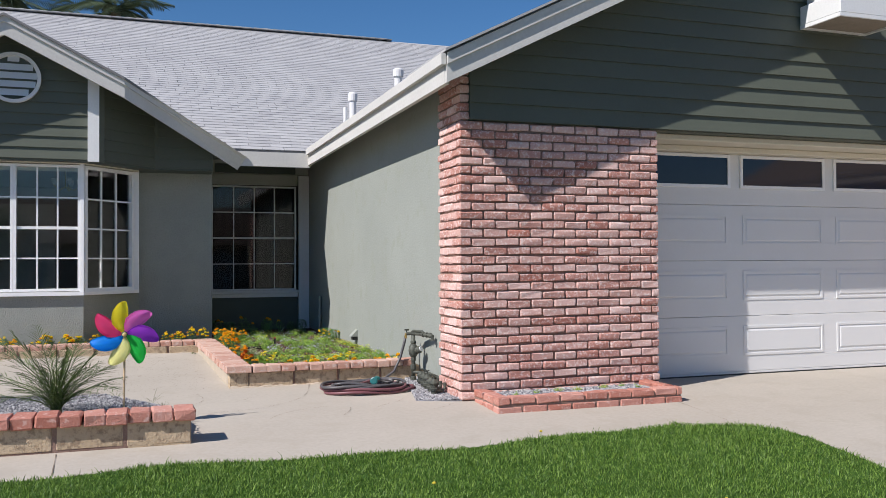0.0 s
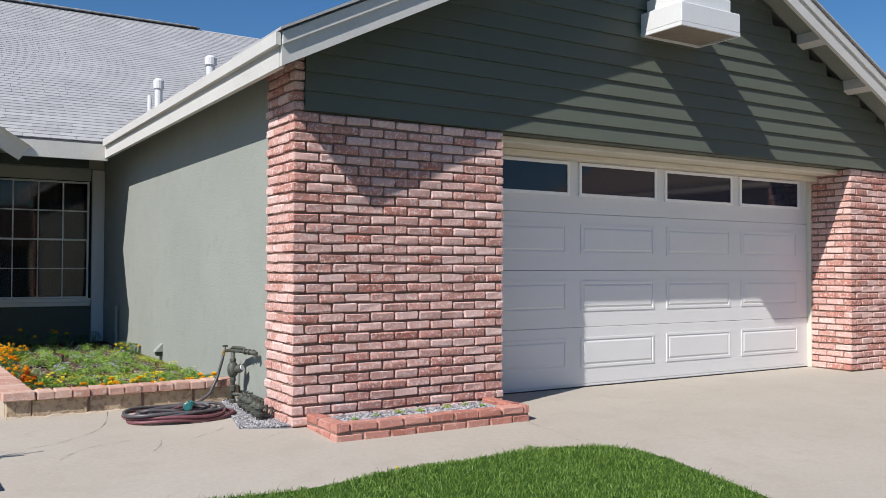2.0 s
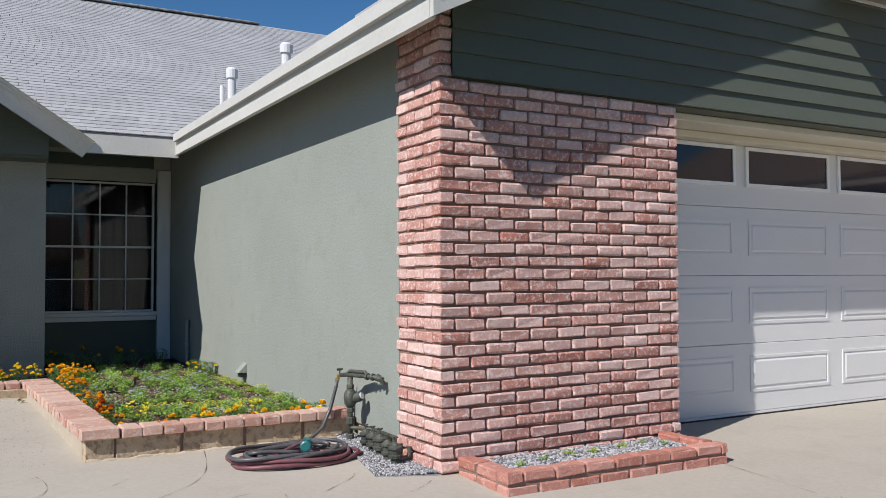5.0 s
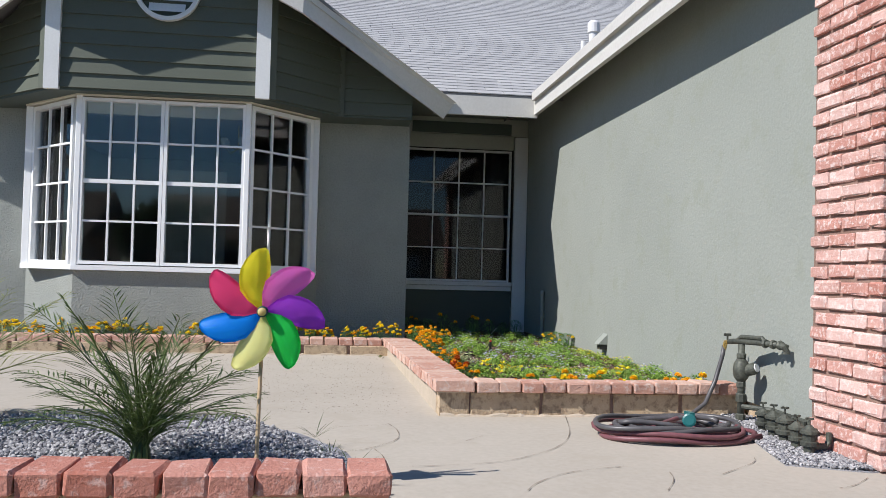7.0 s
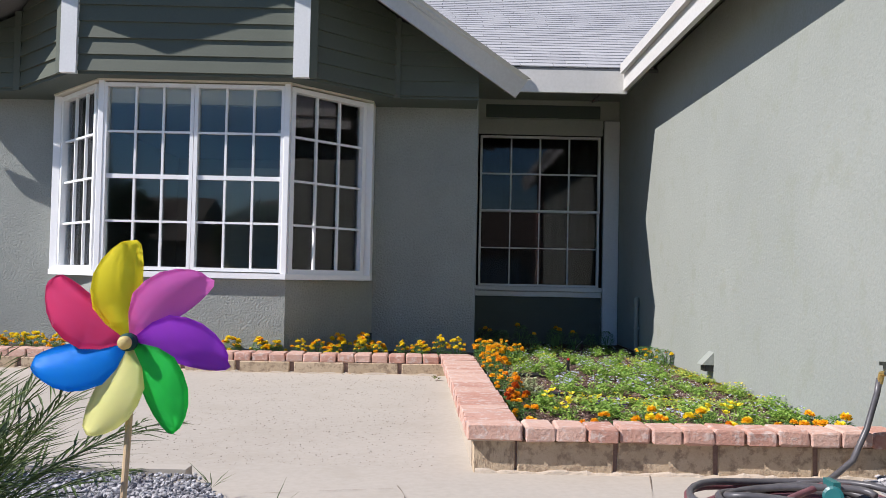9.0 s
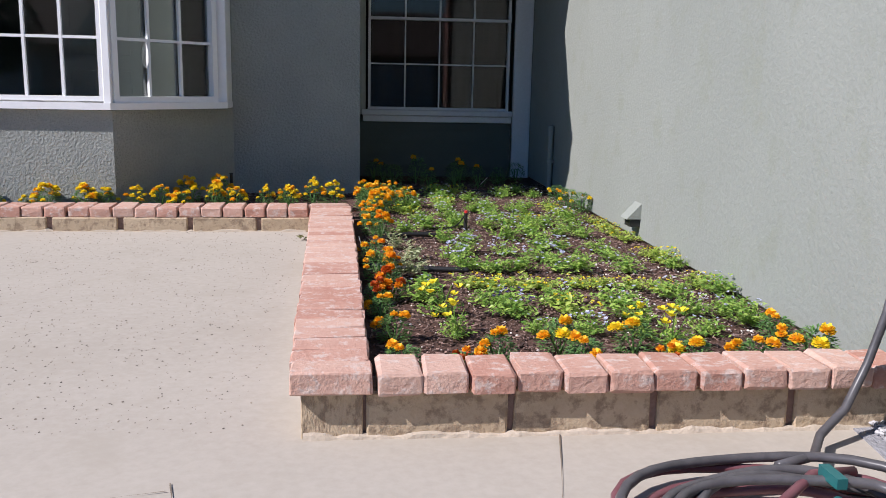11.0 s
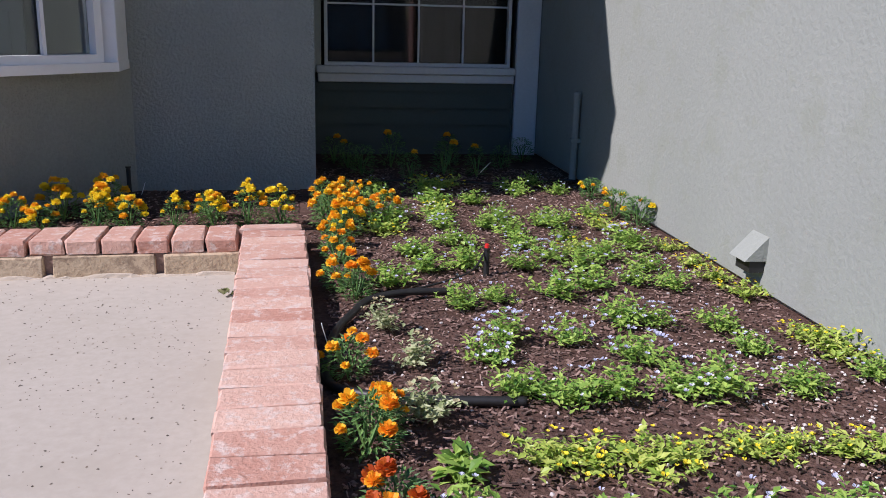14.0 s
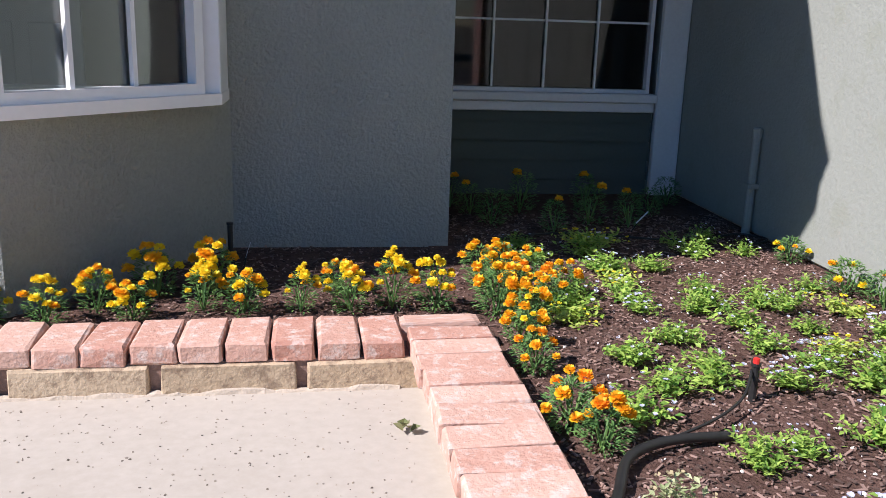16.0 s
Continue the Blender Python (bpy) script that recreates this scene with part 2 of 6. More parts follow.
# ---- large structure ----
# the ground runs to the horizon
bm = bmesh.new()
ys = [-600, -14, -9.2, -7.4, -7.0, 0.67, 60, 600]
zs = [-0.55, -0.5, -0.5, -0.48, -0.35, -0.03, -0.03, -0.03]
rows = [[bm.verts.new((x, y, z)) for x in (-600, -40, 0, 40, 600)] for y, z in zip(ys, zs)]
for a, b in zip(rows, rows[1:]):
    for i in range(4):
        bm.faces.new((a[i], a[i + 1], b[i + 1], b[i]))
GROUND = material("dry_ground", (0.10, 0.095, 0.05), (0.17, 0.16, 0.14), 0.95, 20, 0.4, 0.4, 0.01)
structure("ground", bm, GROUND, "bare grey-brown ground that runs to the horizon", "ground")

# concrete walk, patio and driveway in one pour
bm = bmesh.new()
pys = [-7.0, -5, -3, -1.5, 0.0, 2.0, 4.2, 6.2]
rows = [[bm.verts.new((x, y, slope_z(y))) for x in (-9, -4, 0, 4, 9, 13)] for y in pys]
for a, b in zip(rows, rows[1:]):
    for i in range(5):
        bm.faces.new((a[i], a[i + 1], b[i + 1], b[i]))
pavement = structure("pavement", bm, CONCRETE, "smooth buff concrete walk and driveway with scored lines", "pavement")

# garage
GX0, GX1, RIDGE_X = 0.08, 7.41, 3.745
FY = -0.35          # face of the garage fascia
WALL_TOP = 2.55


def rake(x):
    """Lower edge of the garage barge boards."""
    return 4.475 - 0.5 * abs(x - RIDGE_X)


bm = boxes((GX0, GX0 + 0.2, 0.3, 7.6, 0.1, WALL_TOP + 0.18))
wall_garage = structure("wall_garage_side", bm, STUCCO, "pale grey-green stucco garage side wall", "wall")
bm = boxes((GX0 + 0.02, GX0 + 0.2, 0.5, 7.6, -0.1, 0.099))
structure("wall_garage_footing", bm, BLOCK, "rough concrete footing under the stucco wall", "footing")
bm = boxes((GX1 - 0.2, GX1, 0.3, 7.6, -0.1, WALL_TOP + 0.1))
structure("wall_garage_far_side", bm, STUCCO, "pale grey-green stucco garage side wall", "wall")
# wall behind the siding of the garage gable
bm = bmesh.new()
prism(bm, [(GX0, 0.02, 2.27), (GX1, 0.02, 2.27), (GX1, 0.02, rake(GX1) + 0.02), (RIDGE_X, 0.02, rake(RIDGE_X) + 0.02), (GX0, 0.02, rake(GX0) + 0.02)], (0, 0.5, 0))
structure("wall_garage_gable", bm, SIDING, "grey-green garage gable wall", "wall")

# roofs: slabs with a fascia edge
bm = bmesh.new()
for sgn in (-1, 1):
    xe = RIDGE_X + sgn * 3.975
    zr, ze = rake(RIDGE_X) + 0.24, rake(xe) + 0.24
    prism(bm, [(RIDGE_X, FY, zr), (xe, FY, ze), (xe, 14, ze), (RIDGE_X, 14, zr)], (0, 0, -0.03))
garage_roof = structure("roof_garage", bm, SHINGLE_EDGE, "grey shingle garage gable roof", "roof")
EAVE_Y, EAVE_Z = 5.56, 2.68
RY, RZ = 12.6, 2.68 + 0.5 * (12.6 - 5.56)


def roof_z(y):
    return EAVE_Z + 0.5 * (y - EAVE_Y)


bm = bmesh.new()
prism(bm, [(-6.68, 5.61, roof_z(5.61)), (-1.25, 5.61, roof_z(5.61)), (-1.25, RY, RZ), (-6.68, RY, RZ)], (0, 0, -0.03))
prism(bm, [(-1.25, EAVE_Y, EAVE_Z), (5.5, EAVE_Y, EAVE_Z), (5.5, RY, RZ), (-1.25, RY, RZ)], (0, 0, -0.03))
prism(bm, [(-6.68, RY, RZ), (5.5, RY, RZ), (5.5, 19.6, EAVE_Z), (-6.68, 19.6, EAVE_Z)], (0, 0, -0.03))
main_roof = structure("roof_main", bm, SHINGLE_EDGE, "light grey asphalt shingle main roof", "roof")
# prow gable over the bay window
BX = -3.93
PEAK = 4.01
PE = {-1: 5.56, 1: 5.54}   # where each end of the prow stops
PD = {-1: 2.72, 1: 2.73}   # and how far out
KD, KY = {-1: 0.9, 1: 1.3}, {-1: 4.47, 1: 4.52}   # where each rake turns back


def prow(x):
    return PEAK - 0.5 * abs(x - BX)


bm = bmesh.new()
for sgn in (-1, 1):
    X = lambda d: BX + sgn * d  # noqa: E731
    prism(bm, [(BX, 4.425, PEAK), (X(KD[sgn]), KY[sgn] - 0.045, prow(X(KD[sgn]))), (X(PD[sgn] - 0.02), PE[sgn], prow(X(PD[sgn] - 0.02))), (BX, 8.38, PEAK)], (0, 0, -0.03))
structure("roof_bay_gable", bm, SHINGLE_EDGE, "small shingled gable roof over the bay window", "roof")

# barge boards and fascias
def board(p, q, drop, thick, inward, name, label, mat=FASCIA, cut=(0, 0, 0)):
    """A fascia board from p to q (its top edge), hanging by drop, thick towards inward; cut moves the top of its far end."""
    bm = bmesh.new()
    p, q = Vector(p), Vector(q)
    prism(bm, [p, q + Vector(cut), q - Vector((0, 0, drop)), p - Vector((0, 0, drop))], Vector(inward).normalized() * thick)
    return structure(name, bm, mat, label, "trim")


for sgn in (-1, 1):
    xe = RIDGE_X + sgn * 3.975
    board((RIDGE_X, FY, rake(RIDGE_X) + 0.2), (xe, FY, rake(xe) + 0.2), 0.2, 0.04, (0, 1, 0), "trim_garage_barge", "off-white painted barge board of the garage gable")
    board((RIDGE_X, FY - 0.022, rake(RIDGE_X) + 0.225), (xe, FY - 0.022, rake(xe) + 0.225), 0.085, 0.02, (0, 1, 0), "trim_garage_barge_cap", "narrow off-white trim strip along the barge board")
board((-0.235, FY + 0.04, rake(-0.235) + 0.21), (-0.235, 5.56, rake(-0.235) + 0.21), 0.21, 0.04, (1, 0, 0), "trim_garage_eave", "off-white painted eave fascia of the garage")
board((-0.273, FY + 0.0, rake(-0.235) + 0.225), (-0.273, 5.5, rake(-0.235) + 0.225), 0.085, 0.036, (1, 0, 0), "trim_garage_eave_cap", "narrow off-white trim strip along the eave fascia")
board((7.715, FY + 0.04, rake(7.715) + 0.20), (7.715, 6, rake(7.715) + 0.20), 0.2, 0.04, (-1, 0, 0), "trim_garage_eave_far", "off-white painted eave fascia of the garage")
board((-1.30, 5.54, 2.655), (-0.20, 5.54, 2.655), 0.2, 0.04, (0, 1, 0), "trim_niche_eave", "off-white painted eave fascia over the entry window")
for sgn in (-1, 1):
    X = lambda d: BX + sgn * d  # noqa: E731
    board((BX, 4.47, PEAK - 0.032), (X(KD[sgn]), KY[sgn], prow(X(KD[sgn])) - 0.032), 0.215, 0.04, (0, 1, 0), "trim_bay_barge", "off-white barge board of the bay gable")
    board((X(KD[sgn]), KY[sgn], prow(X(KD[sgn])) - 0.032), (X(PD[sgn]), PE[sgn], prow(X(PD[sgn])) - 0.032), 0.215, 0.04, (0, 1, 0), "trim_bay_barge_side", "off-white barge board of the bay gable, angled back", cut=(0.11 * sgn, 0, -0.055))
    board((BX, 4.448, PEAK - 0.012), (X(KD[sgn]), KY[sgn] - 0.022, prow(X(KD[sgn])) - 0.012), 0.08, 0.02, (0, 1, 0), "trim_bay_barge_cap", "narrow off-white trim strip along the barge board")
    board((X(KD[sgn]), KY[sgn] - 0.022, prow(X(KD[sgn])) - 0.012), (X(PD[sgn] + 0.01), PE[sgn] - 0.022, prow(X(PD[sgn] + 0.01)) - 0.012), 0.08, 0.02, (0, 1, 0), "trim_bay_barge_side_cap", "narrow off-white trim strip along the barge board", cut=(0.12 * sgn, 0, -0.06))

# soffits under the overhangs
bm = bmesh.new()
for sgn in (-1, 1):
    xe = RIDGE_X + sgn * 3.935
    prism(bm, [(RIDGE_X, FY + 0.04, rake(RIDGE_X) + 0.14), (xe, FY + 0.04, rake(xe) + 0.14), (xe, 0.0, rake(xe) + 0.14), (RIDGE_X, 0.0, rake(RIDGE_X) + 0.14)], (0, 0, 0.012))
structure("soffit_garage", bm, SOFFIT, "grey-green boarded soffit under the garage overhang", "soffit")
bm = bmesh.new()
prism(bm, [(-0.195, 0.0, rake(-0.185) + 0.1), (GX0, 0.0, rake(GX0) + 0.1), (GX0, 5.7, rake(GX0) + 0.1), (-0.195, 5.7, rake(-0.185) + 0.1)], (0, 0, 0.012))
structure("soffit_garage_side", bm, SOFFIT, "grey-green boarded soffit along the garage eave", "soffit")

# house front wall with the bay opening and the entry niche
HY, NX, WY = 5.93, -1.51, 7.22
WX0, WX1, WZ0, WZ1 = -1.405, -0.145, 0.72, 2.306
for part_name, row in (
        ("far", (-6.34, -5.33, HY, HY + 0.2, -0.1, 2.75)), ("near", (-2.56, NX, HY, HY + 0.2, -0.1, 2.75)), ("head", (-5.33, -2.56, HY, HY + 0.2, 2.37, 3.0)),
        ("niche_return", (NX - 0.2, NX, HY + 0.2, WY + 0.2, -0.1, 2.74)), ("side", (-6.34, -6.14, HY + 0.2, 12, -0.1, 2.75))):
    structure("wall_house_" + part_name, boxes(row), ROUGH_STUCCO, "shaded grey-green stucco house front wall", "wall")
bm = boxes((NX, WX0 - 0.07, WY, WY + 0.15, -0.1, 3.2), (WX1 + 0.07, GX0, WY, WY + 0.15, -0.1, 3.2), (WX0 - 0.07, WX1 + 0.07, WY, WY + 0.15, 2.42, 3.2), (WX0 - 0.07, WX1 + 0.07, WY + 0.02, WY + 0.15, -0.1, 0.64))
structure("wall_niche", bm, STUCCO, "grey-green wall of the entry window niche", "wall")
bm = bmesh.new()
prism(bm, [(NX, 5.80, 2.73), (GX0, 5.80, 2.73), (GX0, WY, 2.73), (NX, WY, 2.73)], (0, 0, 0.02))
structure("soffit_niche", bm, SOFFIT, "grey-green soffit over the entry window niche", "soffit")
# stucco under the bay window
bay = [(-5.40, HY), (-4.68, 5.0), (-3.115, 5.0), (-2.47, HY)]
bm = bmesh.new()
prism(bm, [(x, y, -0.1) for x, y in bay], (0, 0, 0.83))
structure("wall_bay_base", bm, ROUGH_STUCCO, "grey-green stucco apron under the bay window", "wall")
# siding skirt above the bay, behind the planks
skirt = [(-6.36, 5.54), (-5.63, 5.54), (-4.87, 4.80), (-2.99, 4.80), (-2.26, 5.52), (-1.53, 5.52)]
bm = bmesh.new()
for (xa, ya), (xb, yb) in zip(skirt, skirt[1:]):
    ps = [xa, xb] if not xa < BX < xb else [xa, BX, xb]
    top = [(x, ya + (yb - ya) * (x - xa) / (xb - xa), prow(x) - 0.1) for x in ps]
    prism(bm, [(xa, ya, 2.385), (xb, yb, 2.385)] + top[::-1], (0, 0.04, 0))
# backing in the darkened siding tone, as if shaded behind the planks
structure("wall_bay_gable", bm, SIDING_DIM, "grey-green siding wall over the bay window, darkened as in shade", "wall")
bm = bmesh.new()
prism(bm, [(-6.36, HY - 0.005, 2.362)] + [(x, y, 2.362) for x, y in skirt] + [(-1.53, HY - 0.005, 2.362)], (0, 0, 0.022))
# coloured darker than the other soffits so that its edge looks unlit
structure("soffit_bay", bm, SIDING_DIM, "grey-green soffit above the bay window, coloured dark for shade", "soffit")
# room behind, closed and dim
bm = boxes((-6.3, GX0, 12.0, 12.1, -0.1, 3.2), (-6.13, NX - 0.21, 6.1, 12, -0.06, 0.05), (NX, GX0, 7.4, 12, -0.06, 0.05), (0.2, 7.4, 7.5, 7.6, -0.1, 2.7), (GX0, GX0 + 0.1, 7.61, 12, -0.1, 3.2), (-6.13, -1.7, 6.14, 12, 2.62, 2.7), (NX, GX0, 7.5, 12, 2.72, 2.8), (-1.7, -1.6, 7.45, 10.5, 0.05, 2.7))
structure("wall_interior", bm, INTERIOR, "dim interior walls behind the windows", "wall")

# ---- garage front ----
# lap siding on the garage gable, plank by plank
def plank_row(parent, p0, p1, z0, z1, out, mat, top, lap=0.020):
    """A tapered lap-siding plank from p0 to p1 (plan points), clipped under the line top(x)."""
    (xa, ya), (xb, yb) = p0, p1
    n = 24
    span = [xa + (xb - xa) * i / n for i in range(n + 1)]
    ok = [x for x in span if top(x) > z0 + 0.02]
    if not ok:
        return
    lo, hi = min(ok), max(ok)
    def y_at(x):
        return ya + (yb - ya) * (x - xa) / (xb - xa) if xb != xa else ya
    bm = bmesh.new()
    upper = [(x, min(z1, top(x))) for x in span if lo - 1e-6 <= x <= hi + 1e-6]
    n2 = len(upper)
    if n2 < 2:
        return
    ox, oy = out
    back, front = [], []
    for x, z in upper:
        k = (z1 - z) / (z1 - z0)
        back.append((bm.verts.new((x + ox * 0.002, y_at(x) + oy * 0.002, z)), bm.verts.new((x + ox * (0.004 + lap * k), y_at(x) + oy * (0.004 + lap * k), z))))
        front.append((bm.verts.new((x + ox * 0.002, y_at(x) + oy * 0.002, z0)), bm.verts.new((x + ox * (0.004 + lap), y_at(x) + oy * (0.004 + lap), z0))))
    for i in range(n2 - 1):
        bm.faces.new((front[i][1], front[i + 1][1], back[i + 1][1], back[i][1]))
        bm.faces.new((front[i][0], front[i + 1][0], front[i + 1][1], front[i][1]))
        bm.faces.new((back[i][1], back[i + 1][1], back[i + 1][0], back[i][0]))
    for i in (0, n2 - 1):
        bm.faces.new((front[i][0], front[i][1], back[i][1], back[i][0]))
    bmesh.ops.recalc_face_normals(bm, faces=bm.faces[:])
    part("plank", bm, mat, parent)


gable = bpy.data.objects["wall_garage_gable"]
z = 2.275
while z < 4.5:
    plank_row(gable, (0.085, 0.0), (GX1, 0.0), z, z + 0.142, (0, -1), SIDING, lambda x: rake(x) + 0.13)
    z += 0.14
bm = boxes((GX1 - 0.06, GX1 + 0.02, -0.04, 0.0, 2.26, 2.62))
structure("trim_gable_corner", bm, SIDING, "grey-green corner board of the gable", "trim")
# rafter blocks under the far overhang
for i in range(4):
    x = 4.9 + i * 0.8
    bm = bmesh.new()
    prism(bm, [(x, FY + 0.05, rake(x) + 0.03), (x + 0.09, FY + 0.05, rake(x + 0.09) + 0.03), (x + 0.09, FY + 0.05, rake(x + 0.09) + 0.135), (x, FY + 0.05, rake(x) + 0.135)], (0, 0.3, 0))
    structure("trim_outlooker", bm, FASCIA, "short painted outlooker under the overhang", "trim")

# header trim and jambs round the garage door
DX0, DX1, DY, DZ = 1.86, 6.63, 0.54, 2.175
bm = soft_box(1.852, 6.70, 0.16, 0.56, 2.215, 2.268, 0.006)
structure("trim_door_header", bm, CREAM, "cream painted header over the garage door", "trim")
bm = soft_box(1.852, 6.70, 0.42, 0.555, 2.16, 2.213, 0.006)
structure("trim_door_stop", bm, CREAM, "cream stop moulding over the garage door", "trim")
bm = soft_box(6.632, 6.69, 0.5, 0.64, slope_z(0.4), 2.158, 0.006)
structure("trim_door_jamb", bm, CREAM, "cream painted door jamb", "trim")

door = thing("garage_door", "white sectional garage door, closed, with raised panels and a row of windows", "garage door", at=(0, 0, 0))
sec_h = DZ / 4
for k in range(4):
    z0 = 0.03 + k * sec_h
    sec = part("section", soft_box(DX0, DX1, DY + 0.012, DY + 0.05, z0 + 0.0015, z0 + sec_h - 0.0015, 0.003), DOOR_PAINT, door)
    for c in range(4):
        xa = 2.015 + c * 1.152
        xb = xa + 0.975
        if k == 3:
            za, zb = z0 + 0.197, z0 + 0.462
            part("window_trim", boxes((xa - 0.03, xb + 0.03, DY - 0.006, DY + 0.014, za - 0.03, za), (xa - 0.03, xb + 0.03, DY - 0.006, DY + 0.014, zb, zb + 0.03), (xa - 0.03, xa, DY - 0.006, DY + 0.014, za, zb), (xb, xb + 0.03, DY - 0.006, DY + 0.014, za, zb)), VINYL, sec)
            part("pane", boxes((xa, xb, DY + 0.004, DY + 0.009, za, zb)), DARK_GLASS, sec, "dark window pane")
        else:
            za, zb = z0 + 0.155, z0 + 0.445
            bm = bmesh.new()
            # moulding ring, then a raised field with sloped edges
            d = 0.022
            for (a, b2, c2, e) in ((xa, xb, za, za + d), (xa, xb, zb - d, zb), (xa, xa + d, za + d, zb - d), (xb - d, xb, za + d, zb - d)):
                box(bm, a, b2, DY + 0.006, DY + 0.014, c2, e)
            p0 = [(xa + 0.034, DY + 0.012, za + 0.034), (xb - 0.034, DY + 0.012, za + 0.034), (xb - 0.034, DY + 0.012, zb - 0.034), (xa + 0.034, DY + 0.012, zb - 0.034)]
            p1 = [(xa + 0.05, DY + 0.005, za + 0.05), (xb - 0.05, DY + 0.005, za + 0.05), (xb - 0.05, DY + 0.005, zb - 0.05), (xa + 0.05, DY + 0.005, zb - 0.05)]
            va, vb = [bm.verts.new(p) for p in p0], [bm.verts.new(p) for p in p1]
            bm.faces.new(vb)
            for i in range(4):
                bm.faces.new((va[i], va[(i + 1) % 4], vb[(i + 1) % 4], vb[i]))
            bmesh.ops.recalc_face_normals(bm, faces=bm.faces[:])
            part("panel", bm, DOOR_PAINT, sec)
part("bottom_rail", soft_box(DX0, DX1, DY + 0.013, DY + 0.05, 0.009, 0.030, 0.002), DOOR_PAINT, door)
part("bottom_seal", soft_box(DX0, DX1, DY + 0.01, DY + 0.05, -0.012, 0.008, 0.003), BLACK_PLASTIC, door, "black rubber seal")

# white nest box that hangs on the gable
nest = thing("gable_box", "white wooden box with sloped sides hung high on the garage gable", "box", at=(3.775, 0, 3.275))
part("body", soft_box(-0.385, 0.385, -0.52, -0.02, 0.03, 0.21, 0.008), WHITE, nest)
part("rim", boxes((-0.384, 0.384, -0.519, -0.497, 0.0, 0.034), (-0.384, 0.384, -0.045, -0.023, 0.0, 0.034), (-0.384, -0.362, -0.496, -0.046, 0.0, 0.034), (0.362, 0.384, -0.496, -0.046, 0.0, 0.034)), WHITE, nest)
part("cap", soft_box(-0.32, 0.32, -0.47, -0.03, 0.212, 0.34, 0.01), WHITE, nest)
part("bottom_panel", boxes((-0.361, 0.361, -0.496, -0.046, 0.018, 0.028)), BOX_BOTTOM, nest, "brown plywood underside")
part("bracket", soft_box(-0.1, 0.1, -0.2, -0.012, 0.341, 0.56, 0.01), WHITE, nest)

# ---- windows ----
def lattice(parent, m, w, h, cols, rows, bar=0.018, frame_w=0.045, mid_rail=None, mat=None, fdepth=0.06, pane_mat=None):
    """A window in its own plane (x across, z up, y into the house): frame, bars and glass. m places it."""
    mat = mat or VINYL
    bm = bmesh.new()
    for r in ((-frame_w, w + frame_w, -0.02, fdepth, -frame_w, 0), (-frame_w, w + frame_w, -0.02, fdepth, h, h + frame_w), (-frame_w, 0, -0.02, fdepth, 0, h), (w, w + frame_w, -0.02, fdepth, 0, h)):
        box(bm, *r, m)
    fr = part("window_frame", bm, mat, parent)
    for c in range(1, cols):
        x = w * c / cols
        part("glazing_bar", box(bmesh.new(), x - bar / 2, x + bar / 2, 0.004, 0.028, 0, h, m), mat, fr)
    for r in range(1, rows):
        zz = h * r / rows
        b2 = bar * (2.0 if mid_rail == r else 1)
        part("glazing_bar", box(bmesh.new(), 0, w, 0.001 if mid_rail == r else 0.006, 0.03, zz - b2 / 2, zz + b2 / 2, m), mat, fr)
    pane = part("pane", box(bmesh.new(), 0.0, w, 0.032, 0.038, 0.0, h, m), pane_mat or GLASS, fr, "clear glass")
    pane.visible_shadow = False
    return fr


def facing(xa, ya, xb, yb, z):
    """A plane from plan point a to b, with its outside towards the viewer of a wall read left to right."""
    d = Vector((xb - xa, yb - ya, 0))
    n = d.length
    d.normalize()
    return Matrix(((d.x, -d.y, 0, xa), (d.y, d.x, 0, ya), (0, 0, 1, z), (0, 0, 0, 1))), n


BZ0, BZ1 = 0.78, 2.335
bay_window = tagged(new("window_bay"), "white bay window with small panes in three angled faces", "window", kind="structure")
corners = [(-5.30, 5.70), (-4.665, 4.985), (-3.13, 4.985), (-2.485, 5.70)]
# front: two sashes with a mullion between
m, n = facing(*corners[1], *corners[2], BZ0 + 0.04)
sw = (n - 0.10 - 0.064) / 2
lattice(bay_window, m @ Matrix.Translation((0.05, 0, 0)), sw, 1.485, 3, 4, frame_w=0.03, mid_rail=2)
lattice(bay_window, m @ Matrix.Translation((n - 0.05 - sw, 0, 0)), sw, 1.485, 3, 4, frame_w=0.03, mid_rail=2)
for a, b in ((0, 1), (2, 3)):
    m, n = facing(*corners[a], *corners[b], BZ0 + 0.04)
    lattice(bay_window, m @ Matrix.Translation((0.07, 0, 0)), n - 0.20, 1.475, 3, 4, frame_w=0.04)
# corner posts, sill, head and end boards
for i, (x, y) in enumerate(corners[1:3]):
    part("corner_post", soft_box(x - 0.026, x + 0.026, y - 0.026, y + 0.04, BZ0 - 0.02, BZ1 + 0.02, 0.006), VINYL, bay_window)
bm = bmesh.new()
out = [(-5.37, 5.92), (-5.37, 5.66), (-4.685, 4.945), (-3.11, 4.945), (-2.47, 5.655), (-2.47, 5.92)]
prism(bm, [(x, y, BZ0 - 0.045) for x, y in out], (0, 0, 0.045))
part("window_sill", bm, VINYL, bay_window)
bm = bmesh.new()
prism(bm, [(x, y, BZ1 + 0.012) for x, y in out], (0, 0, 0.026))
part("window_head", bm, CREAM, bay_window)
for x in (-5.366, -2.544):
    part("end_board", soft_box(x, x + 0.07, 5.665, 5.925, BZ0 - 0.04, BZ1 + 0.01, 0.004), VINYL, bay_window)
bm = bmesh.new()
prism(bm, [(-5.33, 5.92, BZ0 - 0.06), (-4.63, 5.06, BZ0 - 0.06), (-3.17, 5.06, BZ0 - 0.06), (-2.545, 5.92, BZ0 - 0.06)], (0, 0, 0.055))
part("inner_shelf", bm, VINYL, bay_window)

